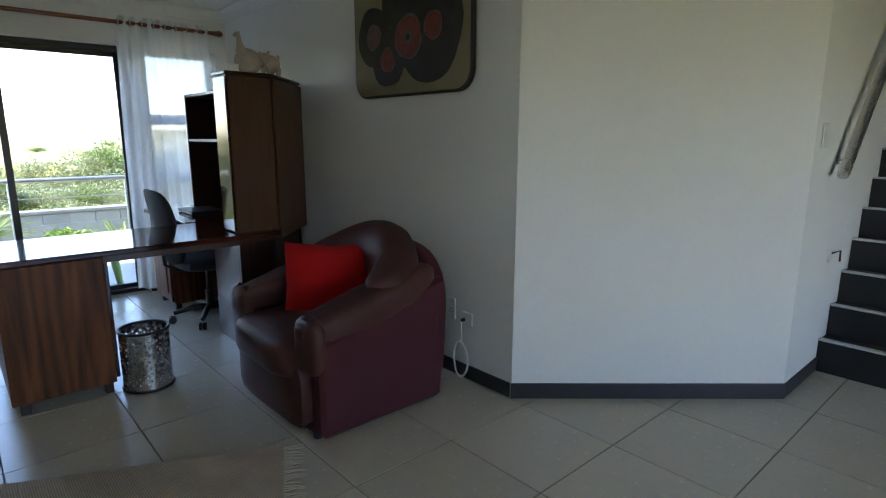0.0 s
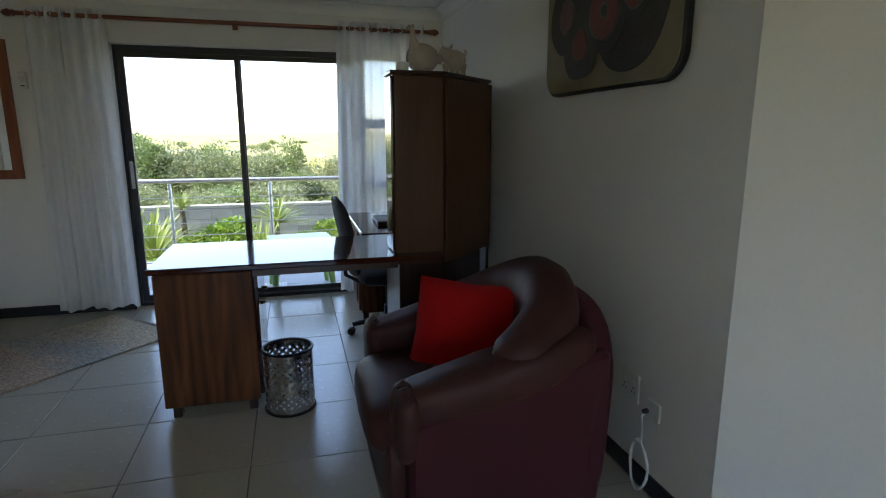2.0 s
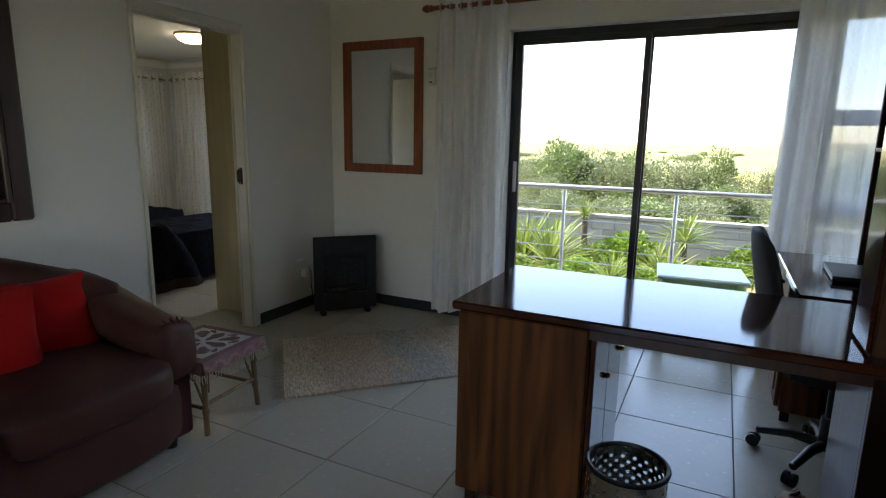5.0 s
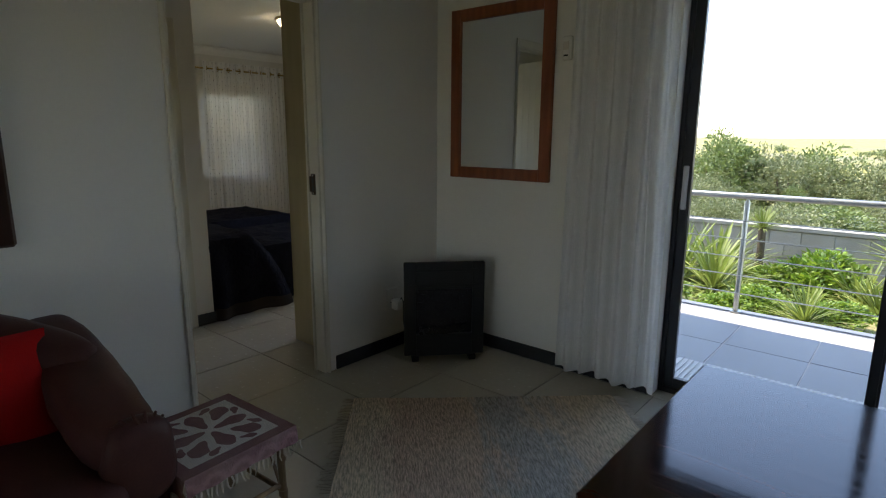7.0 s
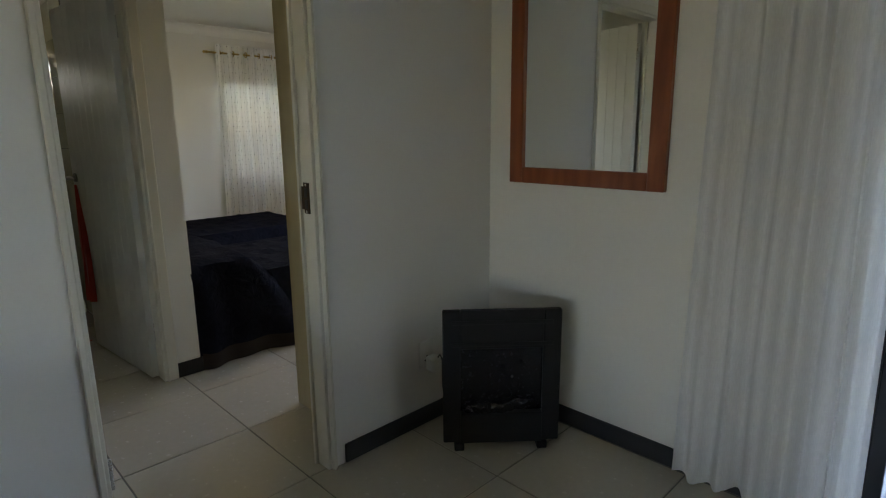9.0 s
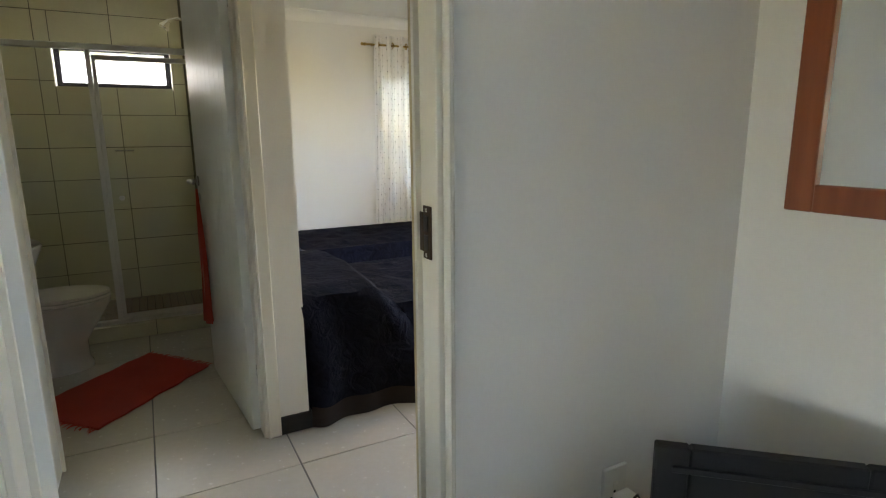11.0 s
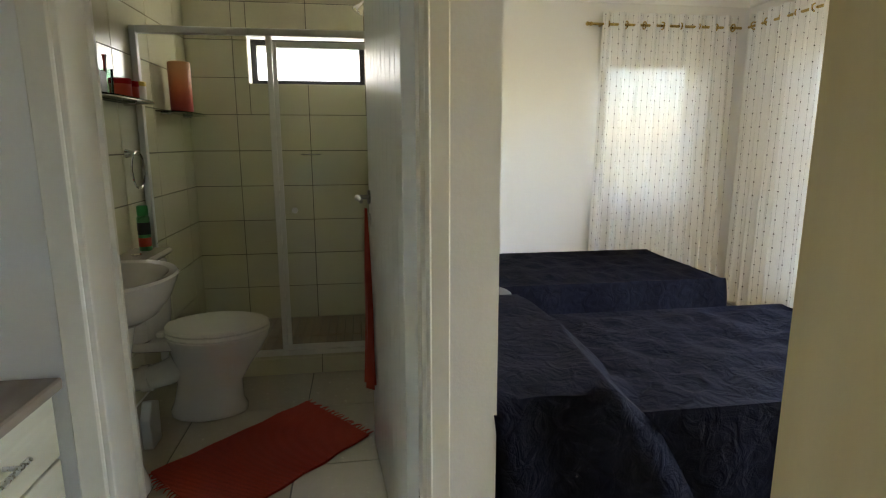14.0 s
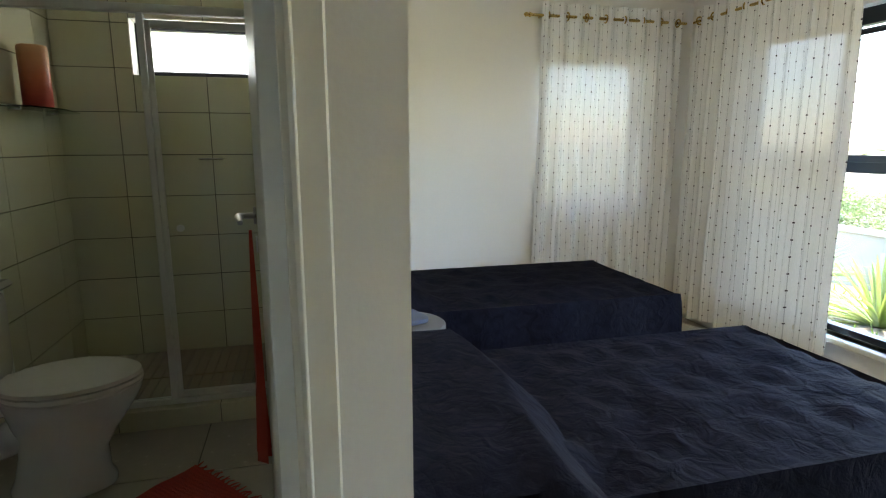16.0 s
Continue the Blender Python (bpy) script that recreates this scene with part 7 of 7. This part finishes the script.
for k in range(80):
    y = 27 + 150 * (k / 80) ** 1.3
    x = rnd.uniform(-0.85, 0.8) * y
    kind = rnd.choice((0, 1, 2, 3))
    shrub(x, y, rnd.uniform(1.6, 4.5), rnd.uniform(0.6, 1.5), kind, rnd.uniform(0, 360), veld[kind // 2][0], veld[kind // 2][1])
for x, y, w, h in ((0.62, 12.5, 1.15, 0.8), (0.1, 12.2, 0.8, 0.5), (0.05, 10.1, 0.5, 0.24), (0.95, 10.5, 0.6, 0.28), (-0.6, 10.4, 0.6, 0.3), (2.5, 12.8, 1.0, 0.7), (3.4, 12.2, 1.3, 0.6), (4.6, 12.9, 1.3, 0.7), (-2.6, 12.6, 1.2, 0.6), (0.3, 10.6, 0.6, 0.3), (2.0, 12.3, 0.8, 0.45)):
    shrub(x, y, w, h, 4, rnd.uniform(0, 360), "bright green leafy garden shrub", "garden shrubs")


def strap_plant_mesh(seed, n, length, width):
    """A rosette of long arching sword leaves."""
    rnd = random.Random(seed)
    bm = bmesh.new()
    for k in range(n):
        a = rnd.uniform(0, 6.283)
        up = rnd.uniform(0.25, 1.35)
        l = length * rnd.uniform(0.7, 1.1)
        d = Vector((math.cos(a), math.sin(a), 0))
        s = Vector((-math.sin(a), math.cos(a), 0))
        pts = []
        for q in range(6):
            t = q / 5
            out = l * t * math.cos(up) * (1 + 0.25 * t)
            z = l * t * math.sin(up) - 0.32 * l * t * t * math.cos(up)
            w = width * (0.55 + 0.9 * t) * (1 - t) ** 0.6 + 0.001
            p = d * out + Vector((0, 0, max(z, -0.02)))
            pts.append((bm.verts.new(p - s * w), bm.verts.new(p + Vector((0, 0, -w * 0.5))), bm.verts.new(p + s * w)))
        for u, v in zip(pts, pts[1:]):
            bm.faces.new((u[0], u[1], v[1], v[0])), bm.faces.new((u[1], u[2], v[2], v[1]))
    return mesh_of("leaves", bm, M_BLADE, 60)


straps = [strap_plant_mesh(3, 90, 0.9, 0.026), strap_plant_mesh(4, 100, 0.75, 0.02)]
for k, (x, y, s, trunk) in enumerate(((-0.95, 12.0, 1.15, 0.0), (-0.12, 12.6, 0.5, 0.85), (-0.62, 12.5, 1.1, 0.1), (-1.35, 12.4, 1.15, 0.0), (1.05, 12.1, 0.8, 0.0), (0.75, 10.2, 0.6, 0.0), (1.42, 12.7, 0.7, 0.55), (1.25, 11.6, 0.85, 0.0), (-0.35, 11.4, 0.9, 0.0), (0.7, 10.8, 0.5, 0.0), (3.0, 11.6, 0.9, 0.0), (-1.7, 12.5, 1.0, 0.1), (4.4, 11.4, 1.0, 0.2), (0.0, 11.0, 0.45, 0.0), (-5.6, 11.6, 1.1, 0.0), (-4.9, 12.6, 1.0, 0.2), (-3.9, 11.2, 0.8, 0.0), (-7.2, 12.2, 1.2, 0.1))):
    z = ground_height(x, y)
    p = thing("strap_leaf_plant", x, y, z, "spiky garden plant with long sword leaves", "garden plant", 50 * k, "sword-leaved plants")
    if trunk:
        part("trunk", tubes(([(0, 0, -0.05), (0.01, 0, trunk * 0.5), (0, 0, trunk + 0.03)], [0.06, 0.05, 0.045])), M_BARK, p)
    ob = new("leaves", straps[k % 2])
    ob.parent, ob.scale, ob.location = p, (s, s, s), (0, 0, trunk)
    ob.rotation_euler = (0, 0, k * 1.1)
tufts = bmesh.new()
for k in range(2600):
    x, y = rnd.uniform(-8, 7), rnd.uniform(9.3, 13.4)
    z = ground_height(x, y)
    if noise.noise(Vector((x * 0.8, y * 0.8, 9))) < -0.05:
        continue
    h, a = rnd.uniform(0.04, 0.16), rnd.uniform(0, 6.283)
    dx, dy = math.cos(a), math.sin(a)
    o = [tufts.verts.new((x + dx * 0.012, y + dy * 0.012, z - 0.01)), tufts.verts.new((x - dx * 0.012, y - dy * 0.012, z - 0.01)), tufts.verts.new((x + rnd.uniform(-0.06, 0.06), y + rnd.uniform(-0.06, 0.06), z + h))]
    tufts.faces.new(o)
tagged(part("ground_cover", tufts, M_LEAFBRIGHT), "low green ground cover in the garden bed", "ground cover", "", "stuff")
